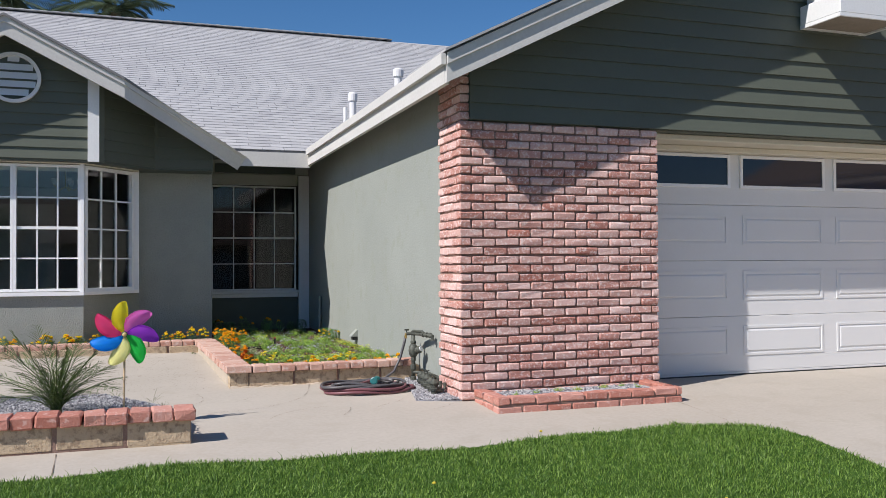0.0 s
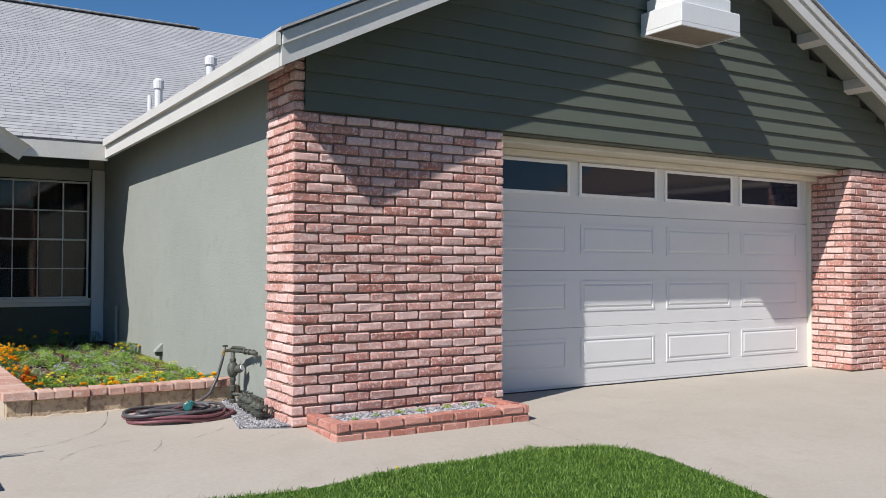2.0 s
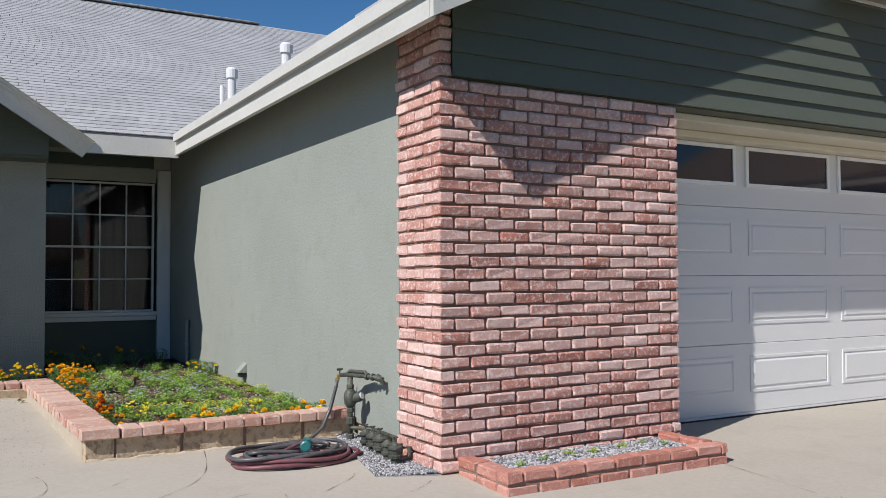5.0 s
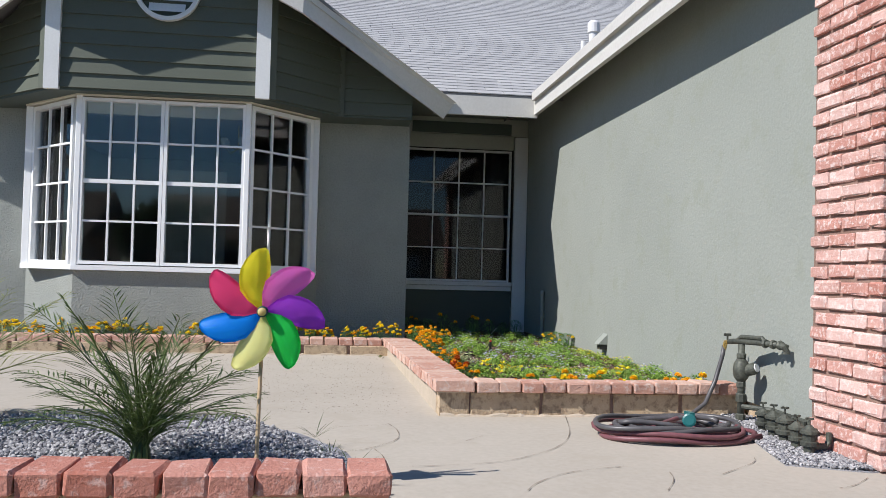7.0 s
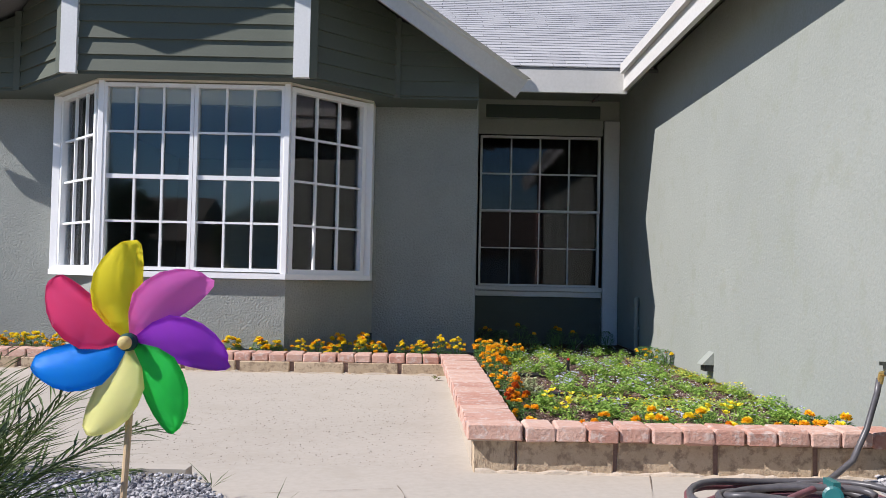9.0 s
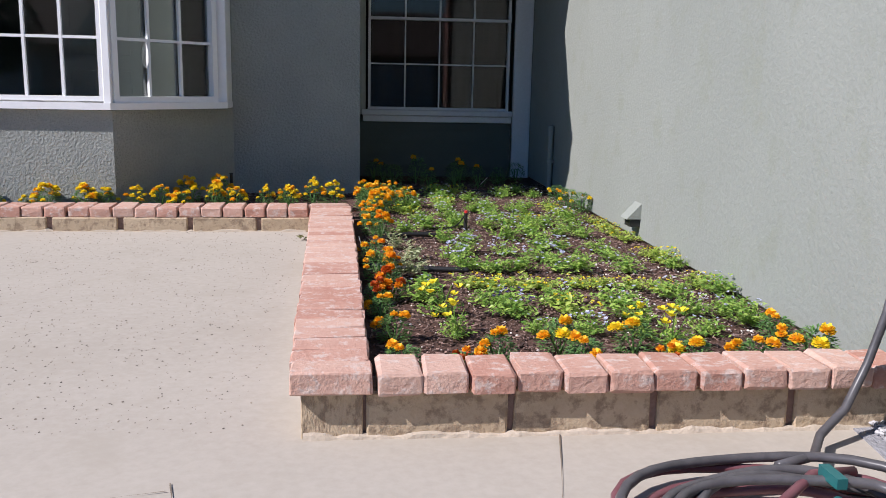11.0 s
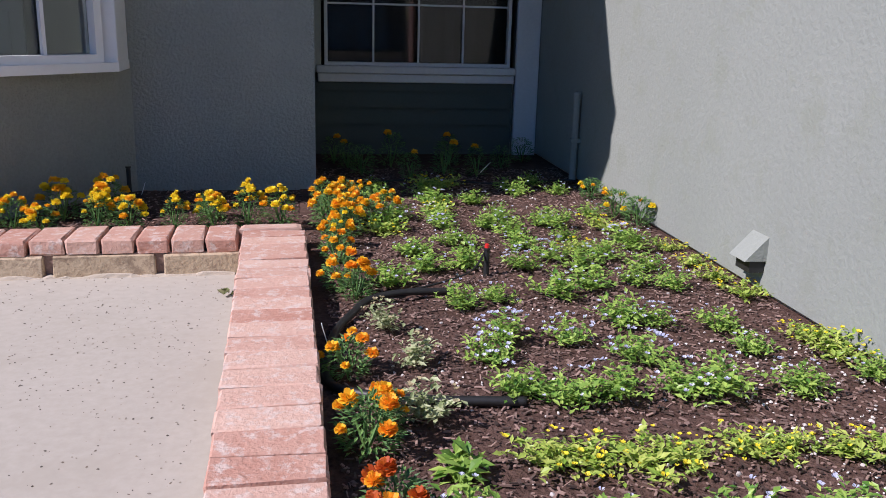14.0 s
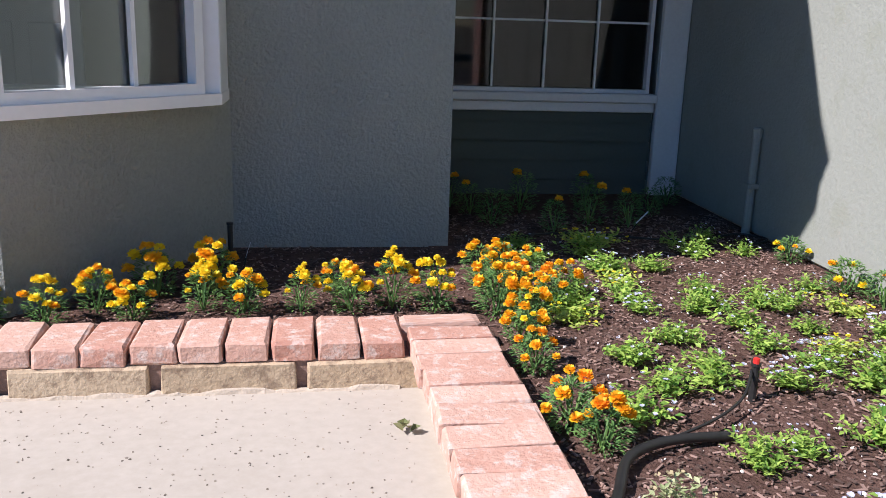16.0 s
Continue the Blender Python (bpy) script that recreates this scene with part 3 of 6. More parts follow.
# entry window in the niche
entry = tagged(new("window_entry"), "white single-hung window with small panes in the shaded niche", "window", kind="structure")
ew = WX1 - WX0
m = Matrix.Translation((WX0, WY + 0.03, WZ0))
half = (WZ1 - WZ0) / 2
lattice(entry, m, ew, half - 0.012, 4, 2, bar=0.012, frame_w=0.022, mat=WHITE, pane_mat=DULL_GLASS)
lattice(entry, m @ Matrix.Translation((0, -0.02, half + 0.012)), ew, half - 0.012, 4, 2, bar=0.016, frame_w=0.022, mat=WHITE, pane_mat=DULL_GLASS)
part("window_sill", soft_box(WX0 - 0.08, WX1 + 0.05, WY - 0.07, WY + 0.03, 0.648, 0.697, 0.006), WHITE, entry)
part("apron", soft_box(WX0 - 0.07, WX1 + 0.045, WY - 0.045, WY + 0.02, 0.588, 0.646, 0.005), WHITE, entry)
part("casing", soft_box(WX1 + 0.055, GX0 - 0.005, WY - 0.05, WY - 0.002, 0.05, 2.5, 0.005), WHITE, entry)
part("head_board", soft_box(NX + 0.004, GX0 - 0.006, WY - 0.012, WY - 0.001, 2.512, 2.72, 0.003), SAGE_TRIM, entry)
# dark tone of this flat panel stands for a shaded gap
part("head_panel", soft_box(WX0 + 0.03, WX1 + 0.01, WY - 0.024, WY - 0.013, 2.525, 2.665, 0.003), SIDING_DIM, entry, "flat panel coloured dark like a shaded gap")
part("casing", soft_box(NX + 0.004, WX0 - 0.045, WY - 0.03, WY - 0.002, 0.65, 2.5, 0.005), SAGE_TRIM, entry)
part("casing", soft_box(NX + 0.004, WX1 + 0.04, WY - 0.032, WY - 0.003, 2.34, 2.51, 0.005), SAGE_TRIM, entry)
niche = bpy.data.objects["wall_niche"]
# planks under the window carry the niche's shade in their colour
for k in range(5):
    plank_row(niche, (NX + 0.01, WY), (WX1 + 0.04, WY), 0.06 + k * 0.117, 0.06 + k * 0.117 + 0.119, (0, -1), SIDING_DIM, lambda x: 9)
# curtains and what stands in the dim room
ROOM_WHITE = material("indoor_paint", (0.5, 0.5, 0.48), (0.58, 0.58, 0.56), 0.6, 20, 2, 0, 0.001)
# near-black cloth: the dimness behind the entry window is put into its colour
CURTAIN = material("dimmed_curtain", (0.05, 0.048, 0.05), (0.08, 0.077, 0.08), 0.9, 60, 5, 0.2, 0.004)
curtain = thing("curtain", "curtain hanging behind the entry window, coloured near-black for the dim room", "curtain", at=(0, 0, 0))
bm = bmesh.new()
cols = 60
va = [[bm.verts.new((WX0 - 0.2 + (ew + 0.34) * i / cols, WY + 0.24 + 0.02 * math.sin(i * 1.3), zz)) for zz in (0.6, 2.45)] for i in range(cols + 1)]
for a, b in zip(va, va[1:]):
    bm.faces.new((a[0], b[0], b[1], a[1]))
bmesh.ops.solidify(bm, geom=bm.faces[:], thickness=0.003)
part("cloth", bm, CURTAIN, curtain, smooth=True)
idoor = thing("interior_door", "white panelled interior door standing open in the dim room", "door", at=(-4.55, 8.6, 0.05))
part("leaf", soft_box(0, 0.8, 0, 0.04, 0, 2.03, 0.004), ROOM_WHITE, idoor)
for zz in (0.2, 1.1):
    for xx in (0.1, 0.45):
        part("panel", soft_box(xx, xx + 0.25, -0.012, 0.0, zz, zz + 0.75, 0.008), ROOM_WHITE, idoor)
lamp = thing("chandelier", "small chandelier with glass shades hanging in the dim room", "lamp", at=(-3.55, 8.0, 2.62))
part("stem", tube(bmesh.new(), [(0, 0, 0), (0, 0, -0.3)], 0.008), BRASS, lamp)
for k in range(5):
    a = k * 2 * math.pi / 5
    part("arm", tube(bmesh.new(), [(0, 0, -0.3), (0.12 * math.cos(a), 0.12 * math.sin(a), -0.36), (0.2 * math.cos(a), 0.2 * math.sin(a), -0.28)], 0.006), BRASS, lamp)
    part("shade", lathe(bmesh.new(), [(0.02, 0), (0.045, 0.05), (0.04, 0.1)], (0.2 * math.cos(a), 0.2 * math.sin(a), -0.28), 10), ROOM_WHITE, lamp, "white glass shade")

# siding over the bay: planks, posts, round vent
gable_bay = bpy.data.objects["wall_bay_gable"]
for (xa, ya), (xb, yb) in zip(skirt, skirt[1:]):
    d = Vector((xb - xa, yb - ya)).normalized()
    o = (d.y, -d.x)
    z = 2.385
    while z < 4.0:
        plank_row(gable_bay, (xa, ya), (xb, yb), z, z + 0.137, o, SIDING, lambda x: prow(x) - 0.10)
        z += 0.135
for x in (-4.86, -2.99):
    s = -1 if x < BX else 1
    bm = bmesh.new()
    prism(bm, [(x - 0.065, 4.745, 2.36), (x + 0.065, 4.745, 2.36), (x + 0.065, 4.745, prow(x + 0.065) - 0.1), (x - 0.065, 4.745, prow(x - 0.065) - 0.1)], (0, 0.05, 0))
    structure("trim_gable_post", bm, WHITE, "white painted board between the siding panels", "trim")
    bm = bmesh.new()
    prism(bm, [(x + s * 0.066, 4.75, 2.36), (x + s * 0.12, 4.795, 2.36), (x + s * 0.12, 4.795, prow(x + s * 0.12) - 0.1), (x + s * 0.066, 4.75, prow(x + s * 0.066) - 0.1)], (0, 0.03, 0))
    structure("trim_gable_post_return", bm, SIDING, "grey-green return of the gable board", "trim")
for x in (-5.63, -2.26):
    bm = boxes((x - 0.03, x + 0.03, 5.485, 5.52, 2.36, prow(x) - 0.1))
    structure("trim_gable_corner_strip", bm, SIDING, "grey-green corner strip on the siding", "trim")
bm = boxes((-6.44, -6.36, 5.505, 5.6, 2.34, prow(-6.4) - 0.06))
structure("trim_gable_end", bm, WHITE, "white painted end board of the gable", "trim")
vent = thing("gable_vent", "white round louvred vent in the bay gable", "vent", at=(-3.87, 4.78, 3.33))
ry = Euler((radians(90), 0, 0)).to_matrix()
part("rim", lathe(bmesh.new(), [(0.30, 0.0), (0.30, 0.05), (0.26, 0.05), (0.255, 0.0)], (0, 0, 0), 40, ry), WHITE, vent)
part("backing", lathe(bmesh.new(), [(0.26, -0.001), (0.26, 0.004)], (0, 0, 0), 40, ry), SIDING_DIM, vent)
for k in range(5):
    zz = -0.2 + k * 0.1
    w = math.sqrt(0.258**2 - max(abs(zz), abs(zz + 0.05)) ** 2) if abs(zz) < 0.25 else 0.1
    bm = bmesh.new()
    prism(bm, [(-w, -0.012, zz + 0.06), (w, -0.012, zz + 0.06), (w, -0.045, zz - 0.015), (-w, -0.045, zz - 0.015)], (0, 0.004, 0.008))
    part("slat", bm, WHITE, vent)

# vent pipes on the main roof
for x, y, h, r in ((0.48, 5.83, 0.54, 0.05), (0.375, 5.86, 0.40, 0.03), (1.265, 6.15, 0.62, 0.06)):
    p = thing("vent_pipe", "painted metal vent pipe on the shingle roof", "pipe", "vent pipes on the roof", (x, y, rake(x) + 0.2))
    part("pipe", tube(bmesh.new(), [(0, 0, 0), (0, 0, h)], r, 14), VENT_PAINT, p)
    part("flashing", lathe(bmesh.new(), [(r * 2.2, 0.0), (r * 1.15, 0.09)], (0, 0, 0.02), 14), VENT_PAINT, p)
    if r > 0.04:
        part("cap", lathe(bmesh.new(), [(r * 1.35, h - 0.10), (r * 1.4, h), (r * 0.9, h + 0.03)], (0, 0, 0), 14), VENT_PAINT, p)

# ---- beds, blocks and gravel ----
bm = bmesh.new()
prism(bm, [(-1.60, 1.40, 0.08), (0.10, 1.40, 0.08), (0.10, WY, 0.085), (NX, WY, 0.085), (NX, HY + 0.02, 0.085), (-1.60, HY, 0.085)], (0, 0, -0.12))
bed = structure("bed_soil", bm, SOIL, "dark bark mulch of the flower bed", "soil")
def back_y(x):
    return 4.48 + 0.02 * (x + 1.75)
bm = bmesh.new()
prism(bm, [(-1.601, back_y(-1.56) + 0.1, 0.08), (-1.601, HY + 0.02, 0.08), (-7.2, HY + 0.02, 0.08), (-7.2, back_y(-7.2) + 0.1, 0.08)], (0, 0, -0.12))
structure("bed_soil_back", bm, SOIL, "dark bark mulch of the flower bed under the bay window", "soil")
# low walls: block course with pale mortar core
wall_front_bed = structure("wall_bed_front", boxes((-1.68, 0.078, 1.36, 1.46, -0.02, 0.135)), MORTAR, "low garden wall of tan blocks with a brick cap", "wall")
wall_left_bed = structure("wall_bed_side", prism(bmesh.new(), [(-1.70, 1.462, -0.02), (-1.54, 1.462, -0.02), (-1.60, 4.7, -0.02), (-1.79, 4.7, -0.02)], (0, 0, 0.153)), PALE_MORTAR, "low garden wall with a red brick cap beside the patio", "wall")
bm = bmesh.new()
prism(bm, [(-1.78, back_y(-1.67) + 0.005, 0.01), (-7.2, back_y(-7.2) + 0.005, 0.01), (-7.2, back_y(-7.2) + 0.17, 0.01), (-1.78, back_y(-1.67) + 0.17, 0.01)], (0, 0, 0.112))
wall_back_bed = structure("wall_bed_back", bm, MORTAR, "low garden wall of tan blocks with a brick cap under the bay window", "wall")
PX0, PX1, PY = -7.2, -2.11, -0.78
bm = boxes((PX0, PX1 - 0.02, PY + 0.02, PY + 0.15, -0.12, 0.13))
wall_planter = structure("wall_planter", bm, MORTAR, "low planter wall of tan blocks with a red brick cap beside the lawn", "wall")

block_mesh = piece_meshes("block", 0.385, 0.13, 0.135, BLOCK, 4, 0.006, 0.003)
cap_mesh = piece_meshes("brick", 0.108, 0.215, 0.062, CAP_BRICK, 8, 0.007, 0.0035)
piece("block", block_mesh[0], wall_front_bed, (-1.612, 1.412, 0.069), 0, (0.43, 1, 1.03))
x = -1.525
k = 0
while x < 0.02:
    w = min(0.4, 0.08 - x)
    piece("block", block_mesh[k % 4], wall_front_bed, (x + w / 2, 1.412, 0.069), 0, (w / 0.4, 1, 1.03))
    x += 0.405
    k += 1
x = -1.492
while x < 0.03:
    piece("brick", rng.choice(cap_mesh), wall_front_bed, (x + 0.06, 1.392 + rng.uniform(-0.006, 0.006), 0.170 + rng.uniform(-0.003, 0.003)), rng.uniform(-0.02, 0.02), (1.11, 0.80, 1), rng.uniform(-0.012, 0.012))
    x += 0.127
long_cap = piece_meshes("brick", 0.25, 0.106, 0.064, CAP_BRICK, 8, 0.006, 0.0035)
y = 1.362
while y < 4.62:
    q = (y - 1.5) / 3.3
    piece("brick", rng.choice(long_cap), wall_left_bed, (-1.620 - 0.082 * q + rng.uniform(-0.004, 0.004), y, 0.170 - 0.022 * q + rng.uniform(-0.001, 0.001)), rng.uniform(-0.004, 0.004), (0.88 + 0.14 * q, 1.0, 1), rng.uniform(-0.006, 0.006))
    y += 0.113
part("mortar_bed", prism(bmesh.new(), [(-1.70, 1.33, 0.134), (-1.535, 1.33, 0.134), (-1.55, 2.3, 0.134), (-1.72, 2.3, 0.134)], (0, 0, 0.055)), PALE_MORTAR, wall_left_bed, "sandy mortar between the cap bricks")
x = -1.90
while x > -7.1:
    yy = back_y(x)
    piece("brick", rng.choice(cap_mesh), wall_back_bed, (x, yy + 0.11 + rng.uniform(-0.008, 0.008), 0.146 + rng.uniform(-0.003, 0.003)), 0.02 + rng.uniform(-0.025, 0.025), (1.13, 1.06, 1), rng.uniform(-0.012, 0.012))
    x -= 0.13
piece("brick", cap_mesh[0], wall_back_bed, (-1.71, back_y(-1.7) + 0.178, 0.147), 0.03, (2.3, 0.4, 1))
x = -1.72 - 0.19
k = 0
while x > -7.0:
    piece("block", block_mesh[k % 4], wall_back_bed, (x - 0.02, back_y(x) + 0.052, 0.05), 0.02, (0.98, 1, 1))
    x -= 0.41
    k += 1
x = PX1 - 0.058
k = 0
pcap = piece_meshes("brick", 0.130, 0.21, 0.075, EDGE_BRICK, 8, 0.009, 0.005)
while x > PX0:
    piece("brick", rng.choice(pcap), wall_planter, (x, PY + 0.085 + rng.uniform(-0.012, 0.012), 0.150 + rng.uniform(-0.004, 0.004)), rng.uniform(-0.05, 0.05), (1, 1, 1), rng.uniform(-0.03, 0.03))
    x -= 0.1345
x = PX1 - 0.012 - 0.2
k = 0
while x > PX0:
    piece("block", block_mesh[k % 4], wall_planter, (x, PY + 0.085, 0.046), 0, (1.0, 1.04, 1.15))
    x -= 0.408
    k += 1
# uneven mortar smeared along the foot of the block courses
def smear(parent, pts, seed):
    """A wavy mortar fillet on the ground along plan points (x, y), facing -y."""
    rr = random.Random(seed)
    bm = bmesh.new()
    line = []
    for (xa, ya), (xb, yb) in zip(pts, pts[1:]):
        n = max(1, int(math.hypot(xb - xa, yb - ya) / 0.03))
        for i in range(n):
            q = i / n
            x, y = xa + (xb - xa) * q, ya + (yb - ya) * q
            h = 0.005 + 0.010 * (0.5 + 0.5 * math.sin(x * 17 + seed)) ** 2 + rr.uniform(0, 0.012)
            line.append([bm.verts.new((x, y - 0.010 - rr.uniform(0, 0.006), slope_z(y) - 0.004)), bm.verts.new((x, y - 0.006, slope_z(y) + h * 0.55)), bm.verts.new((x, y + 0.006, slope_z(y) + h))])
    for p, q in zip(line, line[1:]):
        for k in range(2):
            bm.faces.new((p[k], q[k], q[k + 1], p[k + 1]))
    bmesh.ops.recalc_face_normals(bm, faces=bm.faces[:])
    part("mortar_smear", bm, PALE_MORTAR, parent)


smear(wall_back_bed, [(-7.1, back_y(-7.1) - 0.01), (-1.82, back_y(-1.82) - 0.01)], 3)
smear(wall_front_bed, [(-1.69, 1.346), (0.06, 1.346)], 5)
# the same blocks go down into the ground
piece("block", block_mesh[1], wall_planter, (PX1 - 0.21, PY + 0.085, -0.06), 0, (1.0, 1.03, 0.9))

# planter fill
bm = bmesh.new()
edge = [(PX0, PY + 0.15), (-2.2, PY + 0.15), (-2.14, -0.3), (-2.22, 0.15), (-2.42, 0.55), (-2.7, 0.85), (-3.1, 0.98), (PX0, 0.98)]
prism(bm, [(x, y, 0.055) for x, y in edge], (0, 0, -0.15))
PEBBLE_BED = material("pebble_bed", (0.22, 0.22, 0.24), (0.40, 0.40, 0.42), 0.9, 70, 6, 1.0, 0.02)
structure("gravel_bed", bm, PEBBLE_BED, "bed of grey and white gravel in the planter", "gravel")
bm = boxes((PX0, -2.75, 0.985, 1.07, -0.02, 0.075))
structure("trim_planter_edging", bm, CONCRETE, "narrow concrete edging strip behind the gravel", "edging")

# ---- brick piers ----
COURSE = 0.0731
full = piece_meshes("brick", 0.196, 0.095, 0.0575, BRICK, 12, 0.007, 0.0048)
side_full = piece_meshes("brick", 0.095, 0.196, 0.0575, BRICK, 12, 0.007, 0.0048)


edge_full = piece_meshes("brick", 0.198, 0.095, 0.0585, EDGE_BRICK, 6, 0.0085, 0.0045)
edge_side = piece_meshes("brick", 0.095, 0.198, 0.0585, EDGE_BRICK, 6, 0.0085, 0.0045)


def brick_at(parent, x0, x1, y0, y1, zc, run, lying=None, across=None):
    """One brick that fills the given plan box; run says along which axis it lies."""
    if run == "x":
        me, sc = rng.choice(lying or full), ((x1 - x0) / 0.198, (y1 - y0) / 0.095, 1)
    else:
        me, sc = rng.choice(across or side_full), ((x1 - x0) / 0.095, (y1 - y0) / 0.198, 1)
    j = rng.uniform(-0.003, 0.002)
    piece("brick", me, parent, ((x0 + x1) / 2 + (j if run == "y" else 0), (y0 + y1) / 2 + (j if run == "x" else 0), zc + rng.uniform(-0.002, 0.002)), rng.uniform(-0.008, 0.008), sc, rng.uniform(-0.006, 0.006))


def pier(name, x0, x1, y1, top, side_top, label, z_base):
    core = structure("wall_" + name, boxes((x0 + 0.015, x1 - 0.008, 0.017, y1 - 0.004, z_base, top)), MORTAR, label, "wall")
    flank = structure("wall_" + name + "_flank", boxes((x0 + 0.0155, x0 + 0.075, 0.0175, y1 - 0.004, top, side_top)), MORTAR, label, "wall")
    k = 0
    z = 0.0
    while z < side_top - 0.02:
        zc = z + COURSE / 2
        low = z < top - 0.02
        lim = x1 if low else x0 + 0.085
        if k % 2:
            brick_at(flank, x0, min(x0 + 0.095, lim), 0, 0.198, zc, "y")
            x, y = x0 + 0.107, 0.210
        else:
            brick_at(core, x0, min(x0 + 0.198, lim), 0, 0.095, zc, "x")
            x, y = x0 + 0.210, 0.107
        while x < lim - 0.03:
            e = min(x + 0.198, lim)
            brick_at(core, x, e, 0, 0.09, zc, "x")
            x = e + 0.012
        while y < y1 - 0.03:
            e = min(y + 0.198, y1)
            brick_at(flank, x0, x0 + 0.09, y, e, zc, "y")
            y = e + 0.012
        z += COURSE
        k += 1
    return core


pier("pier_near", 0.0, 1.849, 0.55, 2.266, 2.66, "weathered red brick pier beside the garage door", -0.1)
pier("pier_far", 6.64, 7.44, 0.50, 2.266, 2.266, "weathered red brick pier at the far side of the garage door", -0.1)


# low brick boxes at the foot of the piers
def foot_box(name, x0, x1, y0):
    base = structure("wall_" + name, boxes((x0 + 0.008, x1 - 0.008, y0 + 0.008, y0 + 0.09, -0.1, 0.065), (x0 + 0.008, x0 + 0.09, y0 + 0.09, -0.004, -0.1, 0.065), (x1 - 0.09, x1 - 0.008, y0 + 0.09, -0.004, -0.1, 0.065)), MORTAR, "low red brick edging at the foot of the pier", "edging")
    for c in range(2):
        zc = -0.05 + c * 0.073 + 0.037
        x = x0 - (0.1 if c else 0)
        while x < x1 - 0.03:
            a, e = max(x, x0), min(x + 0.198, x1)
            if e - a > 0.03:
                brick_at(base, a, e, y0, y0 + 0.1, zc, "x", edge_full, edge_side)
            x += 0.21
        for xs in (x0, x1 - 0.1):
            y = y0 + 0.11
            while y < -0.03:
                e = min(y + 0.198, -0.005)
                brick_at(base, xs, xs + 0.1, y, e, zc, "y", edge_full, edge_side)
                y = e + 0.012
    structure("gravel_" + name, boxes((x0 + 0.1, x1 - 0.1, y0 + 0.1, -0.002, -0.1, 0.05)), PEBBLE_BED, "grey gravel inside the brick edging", "gravel")


foot_box("foot_near", 0.11, 1.73, -0.51)
foot_box("foot_far", 7.22, 7.95, -0.42)

# ---- shingles ----
# light roof tabs, course by course; those nearest the valley are single pieces
def tab_mesh(w):
    bm = bmesh.new()
    a = math.atan(0.5)
    L = 0.15
    vs = []
    for x in (-w / 2, w / 2):
        for s, h in ((-0.012, 0.004), (-0.012, 0.014), (L, 0.006), (L, 0.0)):
            vs.append(bm.verts.new((x, s * math.cos(a) - h * math.sin(a), s * math.sin(a) + h * math.cos(a))))
    for f in ((0, 1, 5, 4), (1, 2, 6, 5), (0, 3, 2, 1), (4, 5, 6, 7)):
        bm.faces.new([vs[i] for i in f])
    me = bpy.data.meshes.new("shingle")
    bm.to_mesh(me)
    bm.free()
    me.materials.append(SHINGLE)
    return me


tabs = [tab_mesh(w) for w in (0.293, 0.296, 0.299)]
verts, faces = [], []
singles = 0
EXP = 0.128
n_rows = int((RY - EAVE_Y) / (EXP * math.cos(math.atan(0.5))))
for r in range(n_rows):
    y = EAVE_Y + 0.004 + r * EXP * math.cos(math.atan(0.5))
    zz = roof_z(y) + 0.003
    x = -5.8 + (0.15 if r % 2 else 0) + rng.uniform(-0.04, 0.04)
    while x < 4.9:
        # hidden under the other roofs: skip
        under_garage = rake(x) + 0.24 > roof_z(y) + 0.12 and x > -0.3
        under_bay = prow(x) > roof_z(y) + 0.02 and x < -1.0
        if not (under_garage or under_bay):
            if r < 14 and -1.6 < x < 1.0 and singles < 300 and not (x - 0.15 < -1.17 and r < 1):
                piece("shingle", rng.choice(tabs), main_roof, (x, y, zz))
                singles += 1
            else:
                base = len(verts)
                for v in rng.choice(tabs).vertices:
                    verts.append((v.co.x * 0.99 + x, v.co.y + y, v.co.z + zz + rng.uniform(0, 0.002)))
                for f in ((0, 1, 5, 4), (1, 2, 6, 5), (0, 3, 2, 1), (4, 5, 6, 7)):
                    faces.append([base + i for i in f])
        x += 0.30
me = bpy.data.meshes.new("shingles")
me.from_pydata(verts, [], faces)
SHINGLE_FAR = material("grey_shingle_field", (0.33, 0.33, 0.34), (0.46, 0.46, 0.46), 0.95, 140, 1.8, 0.8, 0.006, spec=0.15)
me.materials.append(SHINGLE_FAR)
ob = new("shingles", me)
ob.parent = main_roof
tagged(ob, "courses of light grey asphalt shingles", kind="stuff")
# ridge caps
rc = piece_meshes("ridge_cap", 0.30, 0.26, 0.02, SHINGLE, 4, 0.005, 0.004)
x = -5.6
while x < 3.0:
    piece("ridge_cap", rng.choice(rc), main_roof, (x, RY - 0.02, RZ + 0.015), 0, (1, 1, 1), 0.05)
    x += 0.2
# shingle courses show as a stepped edge along the near gables
bm = bmesh.new()
prism(bm, [(-0.255, FY - 0.045, rake(-0.255) + 0.243), (RIDGE_X, FY - 0.045, rake(RIDGE_X) + 0.243), (RIDGE_X, FY - 0.045, rake(RIDGE_X) + 0.262), (-0.255, FY - 0.045, rake(-0.255) + 0.262)], (0, 1.0, 0))
prism(bm, [(RIDGE_X, FY - 0.045, rake(RIDGE_X) + 0.243), (7.735, FY - 0.045, rake(7.735) + 0.243), (7.735, FY - 0.045, rake(7.735) + 0.262), (RIDGE_X, FY - 0.045, rake(RIDGE_X) + 0.262)], (0, 1.0, 0))
structure("roof_garage_edge", bm, SHINGLE, "grey shingle edge of the garage roof", "roof")

